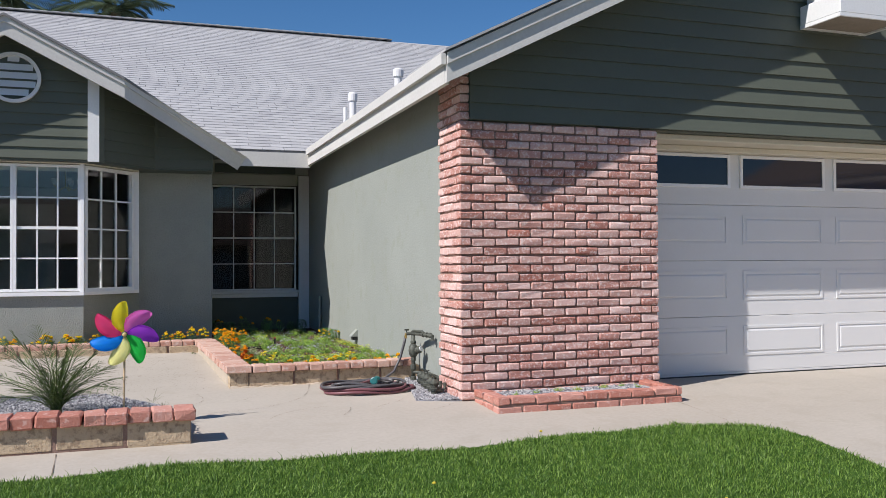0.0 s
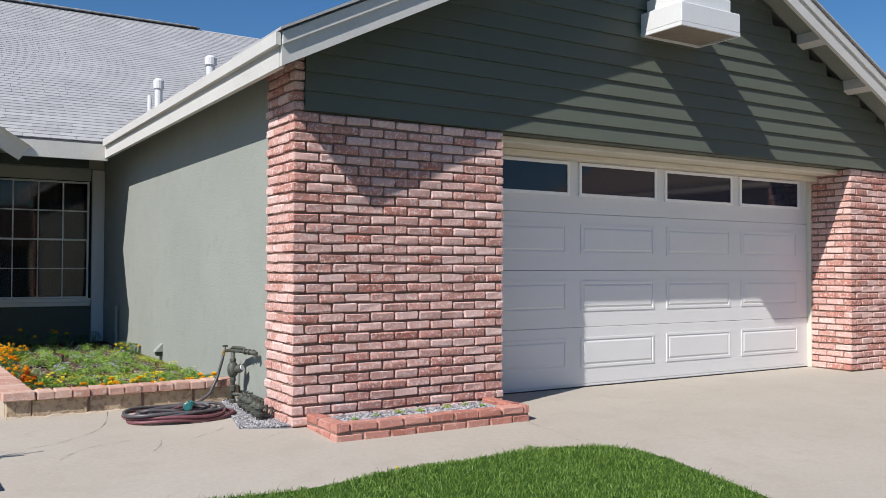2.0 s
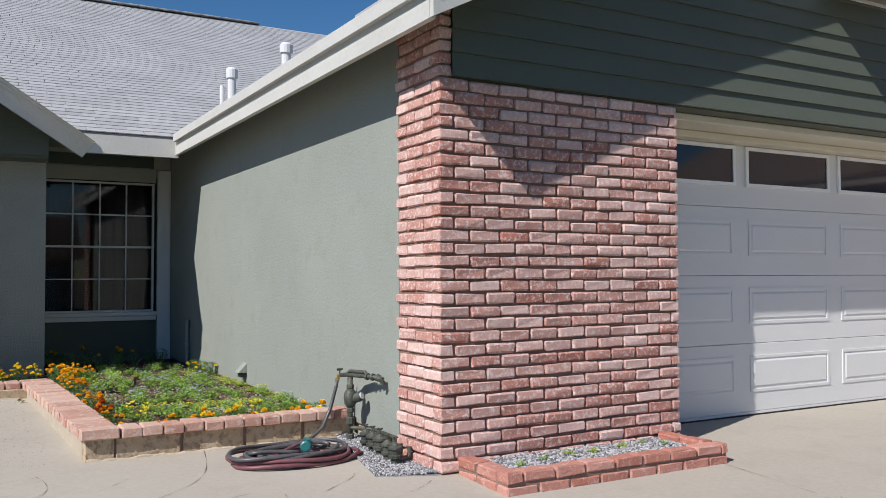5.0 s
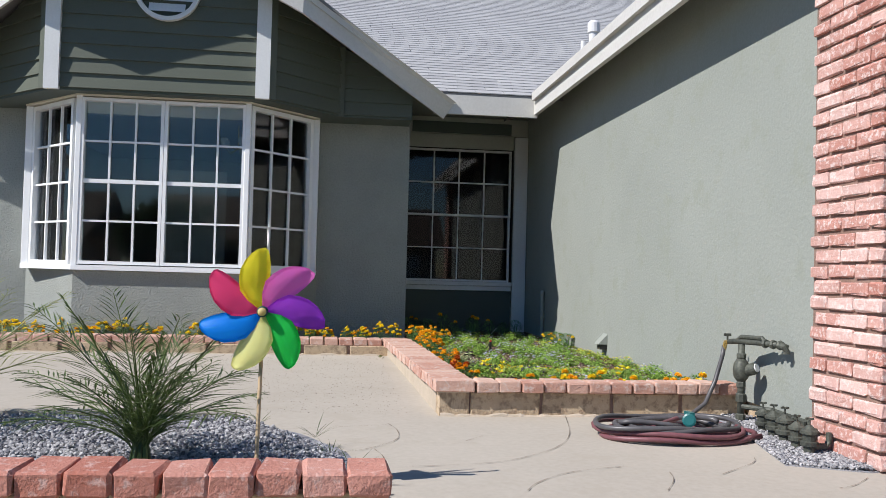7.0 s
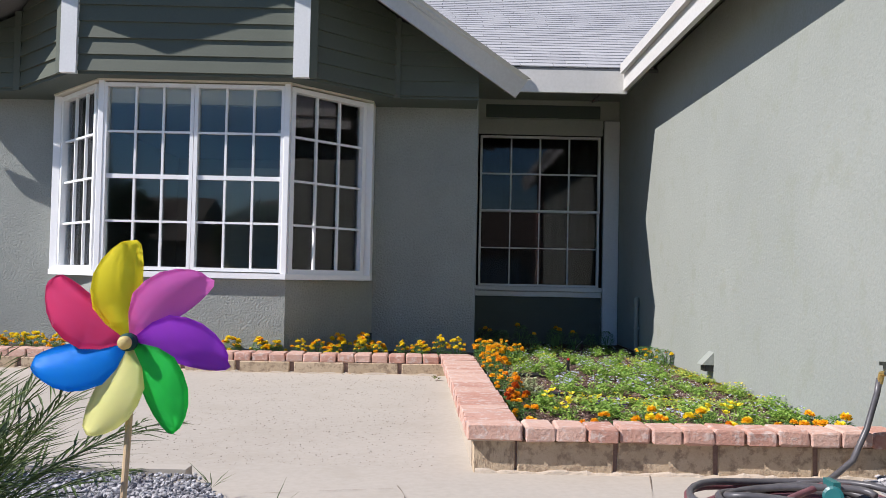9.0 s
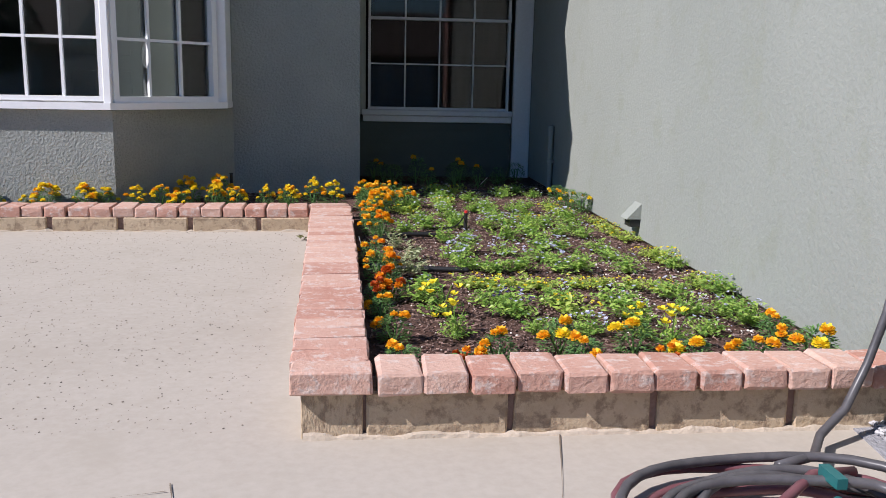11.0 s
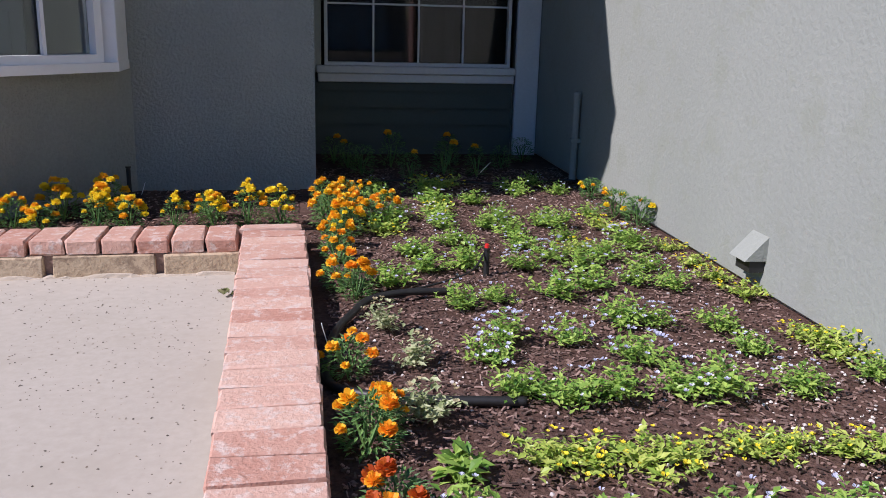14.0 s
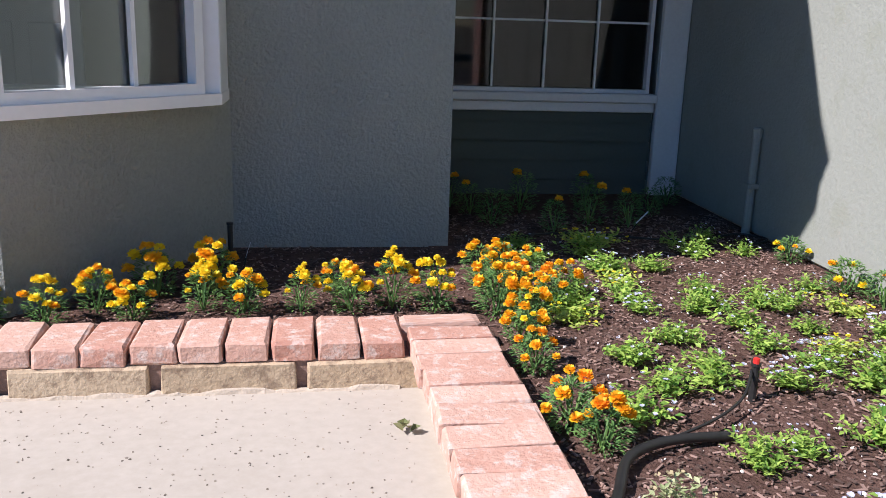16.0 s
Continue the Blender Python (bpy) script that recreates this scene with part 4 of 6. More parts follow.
# ---- scored lines in the concrete ----
def score(pts, w=0.004):
    """A narrow tooled line along plan points, smoothed."""
    P = [Vector((x, y, 0)) for x, y in pts]
    fine_pts = []
    for i in range(len(P) - 1):
        p0, p1, p2, p3 = P[max(i - 1, 0)], P[i], P[i + 1], P[min(i + 2, len(P) - 1)]
        for k in range(8):
            t = k / 8
            fine_pts.append(0.5 * ((2 * p1) + (p2 - p0) * t + (2 * p0 - 5 * p1 + 4 * p2 - p3) * t * t + (3 * p1 - p0 - 3 * p2 + p3) * t**3))
    fine_pts.append(P[-1])
    bm = bmesh.new()
    prev = None
    for i, p in enumerate(fine_pts):
        d = (fine_pts[min(i + 1, len(fine_pts) - 1)] - fine_pts[max(i - 1, 0)]).normalized()
        n = Vector((-d.y, d.x, 0)) * (w / 2 * (0.6 + 0.4 * math.sin(i * 0.9)))
        zz = slope_z(p.y) + 0.004
        cur = (bm.verts.new((p.x + n.x, p.y + n.y, zz)), bm.verts.new((p.x - n.x, p.y - n.y, zz)))
        if prev:
            bm.faces.new((prev[0], prev[1], cur[1], cur[0]))
        prev = cur
    part("score_line", bm, JOINT, pavement, "dark scored line")


score([(-1.99, 1.1), (-1.955, 0.92), (-1.98, 0.68), (-2.15, 0.46), (-2.33, 0.39), (-2.5, 0.36)])
score([(-2.47, 0.95), (-2.21, 1.01), (-1.99, 1.06)], 0.003)
score([(-0.98, 1.36), (-1.1, 0.84), (-1.25, 0.52), (-1.49, 0.28), (-1.68, 0.19), (-1.98, 0.14)])
score([(-1.06, 0.14), (-1.3, 0.05), (-1.48, -0.1), (-1.55, -0.21)])
score([(-1.65, 0.66), (-1.55, 0.78)])
score([(-2.09, 0.48), (-2.06, 0.34), (-2.06, 0.14)])
score([(-0.69, 0.0), (-0.46, 0.2), (-0.4, 0.3)])
score([(-0.09, -0.06), (-0.21, -0.16), (-0.3, -0.2)])
score([(-0.9, 0.04), (-0.93, -0.08), (-1.01, -0.22)])
score([(-2.9, -1.3), (-2.92, -0.81)], 0.008)
score([(1.69, -0.5), (1.65, -1.19)])

# ---- lawn ----
def lawn_edge(x):
    return -1.36 + 0.05 * math.sin(x * 2.1) + 0.03 * math.sin(x * 5.3 + 1) + 0.06 * max(0, min(1, x / 1.5))


outline = [(-9, -7.0)] + [(-9 + 0.25 * i, lawn_edge(-9 + 0.25 * i)) for i in range(41)] + [(1.45, -1.33), (1.68, -1.42), (1.80, -1.58), (1.82, -1.85), (1.76, -2.3), (1.66, -2.9), (1.5, -3.6), (1.3, -7.0)]


def inside(x, y):
    if x < 1.2:
        return y < lawn_edge(x) - 0.0
    edge = [(1.2, -1.3), (1.45, -1.33), (1.68, -1.42), (1.80, -1.58), (1.82, -1.85), (1.76, -2.3), (1.66, -2.9), (1.5, -3.6), (1.3, -7.0)]
    if y > -1.3:
        return False
    for (xa, ya), (xb, yb) in zip(edge, edge[1:]):
        if yb <= y <= ya:
            return x < xa + (xb - xa) * (y - ya) / (yb - ya)
    return False


GRASS_BASE = material("turf", (0.035, 0.075, 0.012), (0.07, 0.14, 0.025), 0.95, 90, 5, 1.0, 0.03, spec=0.1)
bm = bmesh.new()
vs = [bm.verts.new((x, y, slope_z(y) + 0.012)) for x, y in outline]
vt = [bm.verts.new((x, y, slope_z(y) - 0.05)) for x, y in outline]
bm.faces.new(vs)
for i in range(len(vs)):
    bm.faces.new((vs[i], vs[(i + 1) % len(vs)], vt[(i + 1) % len(vs)], vt[i]))
bmesh.ops.recalc_face_normals(bm, faces=bm.faces[:])
bmesh.ops.triangulate(bm, faces=bm.faces[:])
turf = structure("lawn", bm, GRASS_BASE, "dense green turf of the front lawn", "lawn")
GRASS = leafy("grass_blade", (0.035, 0.11, 0.010), (0.25, 0.39, 0.07), 0.5, 0.3)
r = np.random.RandomState(3)
N = 165000
gx, gy = r.uniform(-4.3, 1.85, N), -1.24 - r.power(0.75, N) ** 1.0 * 3.1
verts, faces = [], []
for x, y in zip(gx, gy):
    if not inside(x, y - 0.01):
        continue
    tuft = 0.5 + 0.5 * noise.noise((x * 13, y * 13, 0.0)) + 0.4 * noise.noise((x * 3.1, y * 3.1, 5.0))
    h = (0.011 + 0.019 * r.rand()) * (0.45 + 1.15 * max(0.0, tuft)) + (0.03 if r.rand() < 0.008 else 0)
    a = r.rand() * 6.283
    w = 0.0016 + 0.0014 * r.rand()
    ln = h * (0.25 + 0.8 * r.rand())
    b = r.rand() * 6.283
    z0 = slope_z(y) + 0.008
    dx, dy, lx, ly = w * math.cos(a), w * math.sin(a), ln * math.cos(b), ln * math.sin(b)
    k = len(verts)
    verts += [(x - dx, y - dy, z0), (x + dx, y + dy, z0), (x + dx * 0.7 + lx * 0.4, y + dy * 0.7 + ly * 0.4, z0 + h * 0.65), (x - dx * 0.7 + lx * 0.4, y - dy * 0.7 + ly * 0.4, z0 + h * 0.65), (x + lx, y + ly, z0 + h)]
    faces += [(k, k + 1, k + 2, k + 3), (k + 3, k + 2, k + 4)]
for x, y in zip(r.uniform(-9, 1.6, 70000), r.uniform(-6.95, -1.45, 70000)):
    # coarser blades over the rest of the lawn
    if (x > -4.3 and y > -4.5) or not inside(x, y - 0.02):
        continue
    h, a, b = 0.025 + 0.02 * r.rand(), r.rand() * 6.283, r.rand() * 6.283
    w, ln = 0.005 + 0.003 * r.rand(), 0.02 * r.rand()
    z0 = slope_z(y) + 0.006
    dx, dy = w * math.cos(a), w * math.sin(a)
    k = len(verts)
    verts += [(x - dx, y - dy, z0), (x + dx, y + dy, z0), (x + ln * math.cos(b), y + ln * math.sin(b), z0 + h)]
    faces.append((k, k + 1, k + 2))
me = bpy.data.meshes.new("grass")
me.from_pydata(verts, [], faces)
me.materials.append(GRASS)
tagged(new("grass", me), "short mown green lawn grass with uneven blades", "grass", kind="stuff")
WEED_Y = leafy("weed_yellow", (0.6, 0.45, 0.02), (0.7, 0.55, 0.05))
for x, y, h in ((-0.95, -2.75, 0.06), (-0.6, -2.85, 0.05), (-0.2, -1.9, 0.20), (0.35, -2.9, 0.05), (-1.1, -2.6, 0.17)):
    w = thing("dandelion", "small yellow dandelion standing in the lawn", "flower", "dandelions in the lawn", (x, y, slope_z(y)))
    part("stem", tube(bmesh.new(), [(0, 0, 0), (0.004, 0, h)], 0.0022, 5), GRASS, w)
    part("head", lathe(bmesh.new(), [(0.003, h), (0.011, h + 0.006), (0.006, h + 0.012)], (0.004, 0, 0), 8), WEED_Y, w)

# ---- gravel ----
def pebbles(name, spots, mat, label, size=(0.006, 0.013), seed=1):
    r = np.random.RandomState(seed)
    t = (1 + 5**0.5) / 2
    ico = np.array([(-1, t, 0), (1, t, 0), (-1, -t, 0), (1, -t, 0), (0, -1, t), (0, 1, t), (0, -1, -t), (0, 1, -t), (t, 0, -1), (t, 0, 1), (-t, 0, -1), (-t, 0, 1)]) / 1.9
    tri = np.array([(0, 11, 5), (0, 5, 1), (0, 1, 7), (0, 7, 10), (0, 10, 11), (1, 5, 9), (5, 11, 4), (11, 10, 2), (10, 7, 6), (7, 1, 8), (3, 9, 4), (3, 4, 2), (3, 2, 6), (3, 6, 8), (3, 8, 9), (4, 9, 5), (2, 4, 11), (6, 2, 10), (8, 6, 7), (9, 8, 1)])
    V, F = [], []
    for i, (x, y, z) in enumerate(spots):
        s = r.uniform(*size) * np.array([1, r.uniform(0.6, 1), r.uniform(0.5, 0.9)])
        a = r.rand() * 6.28
        c, sn = math.cos(a), math.sin(a)
        p = ico * s * (1 + 0.18 * r.randn(12, 1))
        p = np.stack([p[:, 0] * c - p[:, 1] * sn, p[:, 0] * sn + p[:, 1] * c, p[:, 2]], 1) + (x, y, z)
        V.append(p)
        F.append(tri + 12 * i)
    me = bpy.data.meshes.new(name)
    me.from_pydata(np.concatenate(V).tolist(), [], np.concatenate(F).tolist())
    me.materials.append(mat)
    return tagged(new(name, me), label, "gravel", kind="stuff")


PEBBLE = leafy("pebble", (0.10, 0.10, 0.115), (0.52, 0.51, 0.51), 0.85, 0.0)
spots = []
while len(spots) < 13000:
    x, y = rng.uniform(-4.6, -2.1), rng.uniform(PY + 0.16, 0.96)
    lim = -2.14 if y < -0.3 else -2.14 - 0.42 * max(0, (y + 0.3)) ** 1.3
    if x < lim:
        spots.append((x, y, 0.06 + rng.uniform(0, 0.008)))
spots += [(rng.uniform(PX0 + 0.02, -4.6), rng.uniform(PY + 0.16, 0.96), 0.06 + rng.uniform(0, 0.008)) for _ in range(4500)]
pebbles("gravel", spots, PEBBLE, "loose grey and white gravel in the planter", (0.006, 0.0115))
# gravel corner by the standpipe
bm = bmesh.new()
tri3 = [(0.075, 0.02), (-0.03, 0.02), (-0.33, 0.16), (-0.20, 0.75), (-0.12, 1.375), (0.075, 1.375)]
prism(bm, [(x, y, slope_z(y) + 0.005) for x, y in tri3], (0, 0, -0.06))
structure("gravel_corner", bm, PEBBLE_BED, "patch of grey gravel in the corner by the wall", "gravel")
spots = []
while len(spots) < 4800:
    x, y = rng.uniform(-0.34, 0.07), rng.uniform(0.03, 1.37)
    lim = -0.33 + 0.22 * (y - 0.16) if y > 0.16 else -0.03 - 2.1 * (y - 0.02)
    if x > lim:
        spots.append((x, y, slope_z(y) + 0.007 + rng.uniform(0, 0.010) + 0.03 * max(0, x + 0.2)))
pebbles("gravel", spots, PEBBLE, "loose grey gravel round the valves", (0.005, 0.0105), 2)
spots = [(rng.uniform(0.21, 1.61), rng.uniform(-0.40, -0.01), 0.053 + rng.uniform(0, 0.006)) for _ in range(2200)]
spots += [(rng.uniform(7.33, 7.84), rng.uniform(-0.31, -0.01), 0.053 + rng.uniform(0, 0.006)) for _ in range(300)]
pebbles("gravel", spots, PEBBLE, "loose pale gravel inside the brick edging", (0.007, 0.013), 3)
# chips of the exposed aggregate in the patio
spots = [(x, y, slope_z(y)) for x, y in ((rng.uniform(-3.4, -1.85), rng.uniform(1.4, 4.45)) for _ in range(2600))]
AGG = leafy("aggregate", (0.10, 0.085, 0.07), (0.38, 0.33, 0.26), 0.9, 0.0)
pebbles("aggregate", spots, AGG, "dark specks of aggregate in the patio concrete", (0.001, 0.0040), 4)

# ---- plants ----
LEAF = leafy("viola_leaf", (0.10, 0.25, 0.035), (0.46, 0.62, 0.13), 0.4, 0.3)
LEAF_Y = leafy("viola_leaf_pale", (0.22, 0.38, 0.045), (0.60, 0.66, 0.16), 0.4, 0.3)
LEAF_D = leafy("marigold_leaf", (0.055, 0.15, 0.045), (0.20, 0.36, 0.10), 0.5, 0.25)
VIOLA = leafy("viola_petal", (0.42, 0.45, 0.72), (0.85, 0.85, 0.92), 0.6, 0.3)
VIOLA_D = leafy("viola_dark_petal", (0.06, 0.03, 0.14), (0.2, 0.14, 0.4), 0.6, 0.3)
GOLD = leafy("gold_petal", (0.92, 0.46, 0.008), (0.98, 0.62, 0.02), 0.6, 0.3)
ORANGE = leafy("orange_petal", (0.92, 0.36, 0.007), (0.97, 0.50, 0.02), 0.6, 0.3)
RUST = leafy("rust_petal", (0.42, 0.05, 0.008), (0.65, 0.16, 0.012), 0.6, 0.3)
YELLOW = leafy("yellow_petal", (0.92, 0.70, 0.012), (0.98, 0.82, 0.04), 0.6, 0.3)
LEAF_P = leafy("viola_leaf_grey", (0.26, 0.33, 0.14), (0.58, 0.60, 0.36), 0.5, 0.25)
STRAW = leafy("straw", (0.32, 0.26, 0.14), (0.5, 0.43, 0.26), 0.8, 0.1)


def leaf(bm, p, d, up, length, width, fold=0.25):
    """A pointed leaf blade of two folded halves from p along d."""
    d, up = Vector(d).normalized(), Vector(up)
    s = d.cross(up)
    s = s.normalized() if s.length > 0.01 else Vector((1, 0, 0))
    n = s.cross(d)
    p = Vector(p)
    a = bm.verts.new(p)
    m1 = p + d * length * 0.5 - n * length * 0.03
    l, r_ = bm.verts.new(m1 + s * width / 2 + n * width * fold), bm.verts.new(m1 - s * width / 2 + n * width * fold)
    c = bm.verts.new(m1)
    e = bm.verts.new(p + d * length - n * length * 0.12)
    bm.faces.new((a, c, l))
    bm.faces.new((c, e, l))
    bm.faces.new((a, r_, c))
    bm.faces.new((c, r_, e))


def bloom(bm, c, r, layers=6, petals=14):
    """A ruffled double flower head: small petals that turn from flat at the rim to upright in the middle."""
    c = Vector(c)
    lean = Vector((rng.uniform(-0.35, 0.35), rng.uniform(-0.5, 0.2), 0))
    for k in range(layers):
        q = k / max(1, layers - 1)
        tilt = -0.1 + 1.05 * q if layers > 1 else 0.7
        for i in range(max(4, petals - k)):
            a = 2 * math.pi * (i + 0.5 * k) / max(4, petals - k) + rng.uniform(-0.25, 0.25)
            d = Vector((math.cos(a) * math.cos(tilt), math.sin(a) * math.cos(tilt), math.sin(tilt))) + lean * 0.6
            d.normalize()
            s = Vector((-math.sin(a), math.cos(a), 0)) * r * (0.22 if layers > 1 else 0.4)
            w = Vector((0, 0, r * rng.uniform(-0.2, 0.2)))
            rr = r * rng.uniform(0.8, 1.05)
            vs = [bm.verts.new(c + d * rr * 0.15), bm.verts.new(c + d * rr * 0.85 + s + w), bm.verts.new(c + d * rr * 1.02), bm.verts.new(c + d * rr * 0.85 - s - w)]
            bm.faces.new(vs)


def marigold(kind, h, heads, mats, r0=0.012, r1=0.021):
    t = thing("marigold", "", "flower", "marigolds in the beds")
    tagged(t, {"gold": "bushy marigold with golden-yellow double flowers in dark mulch", "orange": "low marigold with orange flowers in dark mulch", "rust": "low marigold with rust-red and orange flowers in mulch", "shade": "dark leafy marigold with few blooms in the shade", "tall": "tall marigold with bright yellow double flowers in mulch"}[kind])
    bm = bmesh.new()
    R = 0.06 + 0.16 * h
    for i in range(int(280 + 760 * h)):
        a, q = rng.uniform(0, 6.283), rng.random()
        z = h * (0.05 + 0.85 * q)
        rr = R * math.sin(math.pi * (0.22 + 0.68 * q)) * rng.uniform(0.5, 1.0)
        d = (math.cos(a), math.sin(a), rng.uniform(-0.2, 0.9))
        leaf(bm, (rr * math.cos(a) * 0.8, rr * math.sin(a) * 0.8, z), d, (0, 0, 1), rng.uniform(0.014, 0.027), rng.uniform(0.005, 0.009))
    for i in range(5):
        a = i * 1.26
        tube(bm, [(0, 0, 0), (0.03 * math.cos(a), 0.03 * math.sin(a), h * 0.6)], 0.003, 4, cap=False)
    part("foliage", bm, LEAF_D, t)
    for i in range(heads):
        a, q = rng.uniform(0, 6.283), math.sqrt(rng.random())
        rr = R * 0.95 * q
        bm = bmesh.new()
        top = h * (1.08 - 0.55 * q * q) * rng.uniform(0.9, 1.05)
        bloom(bm, (rr * math.cos(a), rr * math.sin(a), top), rng.uniform(r0, r1))
        part("flower_head", bm, rng.choice(mats), t)
    return t


def viola(kind):
    t = thing("viola", {"green": "low green viola clump with small lavender flowers in mulch", "pale": "straggly pale grey-green bedding plant wilting in the mulch", "white": "green viola clump with many white and lavender flowers in mulch", "bare": "small leafy seedling in dark mulch", "yellow": "straggly yellow-green bedding plant with small yellow flowers", "broad": "broad-leaved green bedding plant in dark mulch", "pansy": "green pansy with large bright yellow flowers in mulch", "dark": "green viola clump with dark purple flowers in mulch"}[kind], "plant", "bedding plants in the flower bed")
    n, R, H = {"green": (36, 0.10, 0.085), "pale": (26, 0.085, 0.09), "white": (34, 0.10, 0.09), "bare": (14, 0.08, 0.065), "yellow": (30, 0.115, 0.055), "broad": (9, 0.06, 0.05), "pansy": (26, 0.09, 0.10), "dark": (26, 0.09, 0.08)}[kind]
    l0, l1, wide = (0.035, 0.055, 0.55) if kind == "broad" else (0.014, 0.030, 0.52)
    bm = bmesh.new()
    for i in range(n):
        # each shoot leans out from the crown and carries small oval leaves turned every way
        a, q = rng.uniform(0, 6.283), math.sqrt(rng.random())
        tip = Vector((R * q * math.cos(a), R * q * math.sin(a), H * (1.05 - 0.6 * q * q) * rng.uniform(0.6, 1.15)))
        for k in range(10):
            s = 0.25 + 0.75 * k / 9
            p = Vector((tip.x * s + rng.uniform(-0.006, 0.006), tip.y * s + rng.uniform(-0.006, 0.006), tip.z * s ** 0.8))
            b, ln = rng.uniform(0, 6.283), rng.uniform(l0, l1)
            leaf(bm, p, (math.cos(b), math.sin(b), rng.uniform(-0.2, 1.0)), (rng.uniform(-0.4, 0.4), rng.uniform(-0.4, 0.4), 1), ln, ln * wide * rng.uniform(0.7, 1.1), 0.15)
    for i in range(6 if kind == "pansy" else 0):
        a = i * 1.05
        tube(bm, [(0, 0, 0.02), (R * 0.5 * math.cos(a), R * 0.5 * math.sin(a), H + 0.02)], 0.0018, 4, cap=False)
    part("foliage", bm, {"yellow": LEAF_Y, "pale": LEAF_P}.get(kind, LEAF), t)
    mat, count, r0, r1 = {"green": (VIOLA, 6, 0.007, 0.011), "pale": (STRAW, 8, 0.008, 0.013), "white": (VIOLA, 20, 0.009, 0.014), "bare": (STRAW, 3, 0.007, 0.01), "yellow": (YELLOW, 12, 0.006, 0.012), "broad": (STRAW, 1, 0.006, 0.008), "pansy": (YELLOW, 6, 0.02, 0.03), "dark": (VIOLA_D, 16, 0.009, 0.014)}[kind]
    for i in range(count):
        a, rr = rng.uniform(0, 6.283), R * math.sqrt(rng.random())
        bm = bmesh.new()
        bloom(bm, (rr * math.cos(a), rr * math.sin(a), H * (1.15 - 0.5 * (rr / R) ** 2) + (0.03 if kind == "pansy" else 0)), rng.uniform(r0, r1), 1, 5)
        part("flower_head", bm, mat, t)
    return t


def scatter(kinds, spots, seed=5):
    rr = random.Random(seed)
    used = set()
    for x, y, z in spots:
        k = rr.randrange(len(kinds))
        src = kinds[k]
        m = pose(x, y, z, rr.uniform(-6, 6), rr.uniform(-6, 6), rr.uniform(0, 360))
        if k not in used:
            used.add(k)
            src.matrix_basis = m
            continue
        c = copy_thing(src, m)
        s = rr.uniform(0.8, 1.2)
        c.scale = (s, s, s * rr.uniform(0.9, 1.1))
    for k, src in enumerate(kinds):
        if k not in used:
            for o in list(src.children_recursive) + [src]:
                bpy.data.objects.remove(o)


SZ = 0.08


def on_soil(*plan):
    """Plan points of the bed, set on its soil."""
    return [(x, y, SZ) for x, y in plan]


mg = [marigold("gold", 0.15, 13, [GOLD, YELLOW, YELLOW], 0.013, 0.026) for _ in range(3)] + [marigold("tall", 0.19, 13, [YELLOW, YELLOW, GOLD], 0.013, 0.026) for _ in range(2)] + [marigold("orange", 0.13, 13, [ORANGE, GOLD, GOLD, YELLOW], 0.012, 0.022)]
# row under the bay window: single clumps with gaps between
spots = []
x = -1.68
while x > -6.6:
    spots.append((x + rng.uniform(-0.03, 0.03), back_y(x) + 0.52 + rng.uniform(-0.07, 0.07), SZ))
    if rng.random() < 0.5:
        spots.append((x + rng.uniform(-0.1, 0.1), back_y(x) + 0.74 + rng.uniform(-0.06, 0.06), SZ))
    x -= rng.uniform(0.135, 0.2)
scatter(mg, spots, 11)
# the large clump at the corner and the row along the side wall
mc = [marigold("orange", 0.17, 11, [GOLD, GOLD, YELLOW, ORANGE], 0.012, 0.025) for _ in range(2)] + [marigold("gold", 0.15, 10, [GOLD, GOLD, YELLOW], 0.012, 0.025)]
scatter(mc, on_soil((-1.47, 5.32), (-1.38, 5.06), (-1.27, 4.97), (-1.47, 4.95), (-1.30, 5.22), (-1.46, 5.15), (-1.36, 5.4), (-1.2, 5.1), (-1.38, 4.82), (-1.44, 4.65)), 21)
mo = [marigold("orange", 0.14, 9, [ORANGE, GOLD, GOLD, GOLD], 0.014, 0.026), marigold("orange", 0.12, 7, [ORANGE, GOLD, GOLD], 0.013, 0.024)]
scatter(mo, on_soil((-1.45, 4.45), (-1.44, 4.08), (-1.40, 3.95), (-1.46, 3.30), (-1.44, 2.86), (-1.40, 2.95)), 12)
mr = [marigold("rust", 0.12, 8, [RUST, RUST, ORANGE], 0.018, 0.028)]
scatter(mr, on_soil((-1.40, 2.56), (-1.46, 2.50)), 22)
mf = [marigold("gold", 0.13, 4, [GOLD, GOLD, YELLOW], 0.02, 0.028), marigold("gold", 0.10, 4, [ORANGE, GOLD, GOLD], 0.016, 0.024)]
scatter(mf, on_soil((-1.42, 1.97), (-1.45, 2.3), (-1.40, 1.66), (-1.10, 1.72), (-0.88, 1.80), (-0.83, 1.66), (-0.63, 1.79), (-0.50, 1.60), (-0.30, 1.62), (-0.05, 1.97), (-0.08, 1.68)), 23)
scatter([marigold("rust", 0.09, 5, [RUST, ORANGE], 0.012, 0.02)], on_soil((-1.22, 1.58), (-0.58, 1.58), (-1.0, 1.56)), 32)
mb = [marigold("gold", 0.13, 5, [YELLOW, GOLD], 0.01, 0.018)]
scatter(mb, on_soil((0.0, 5.63), (-0.04, 5.14), (0.01, 4.95)), 24)
ms = [marigold("shade", 0.20, 1, [GOLD], 0.02, 0.03), marigold("shade", 0.17, 0, [GOLD]), marigold("shade", 0.15, 0, [GOLD])]
scatter(ms, on_soil((-1.38, 6.8), (-1.02, 6.65), (-0.94, 6.2), (-0.72, 6.35), (-0.52, 6.3), (-0.3, 6.6), (-1.23, 6.35), (-0.62, 6.75), (-0.1, 6.85), (-1.3, 6.6)), 15)
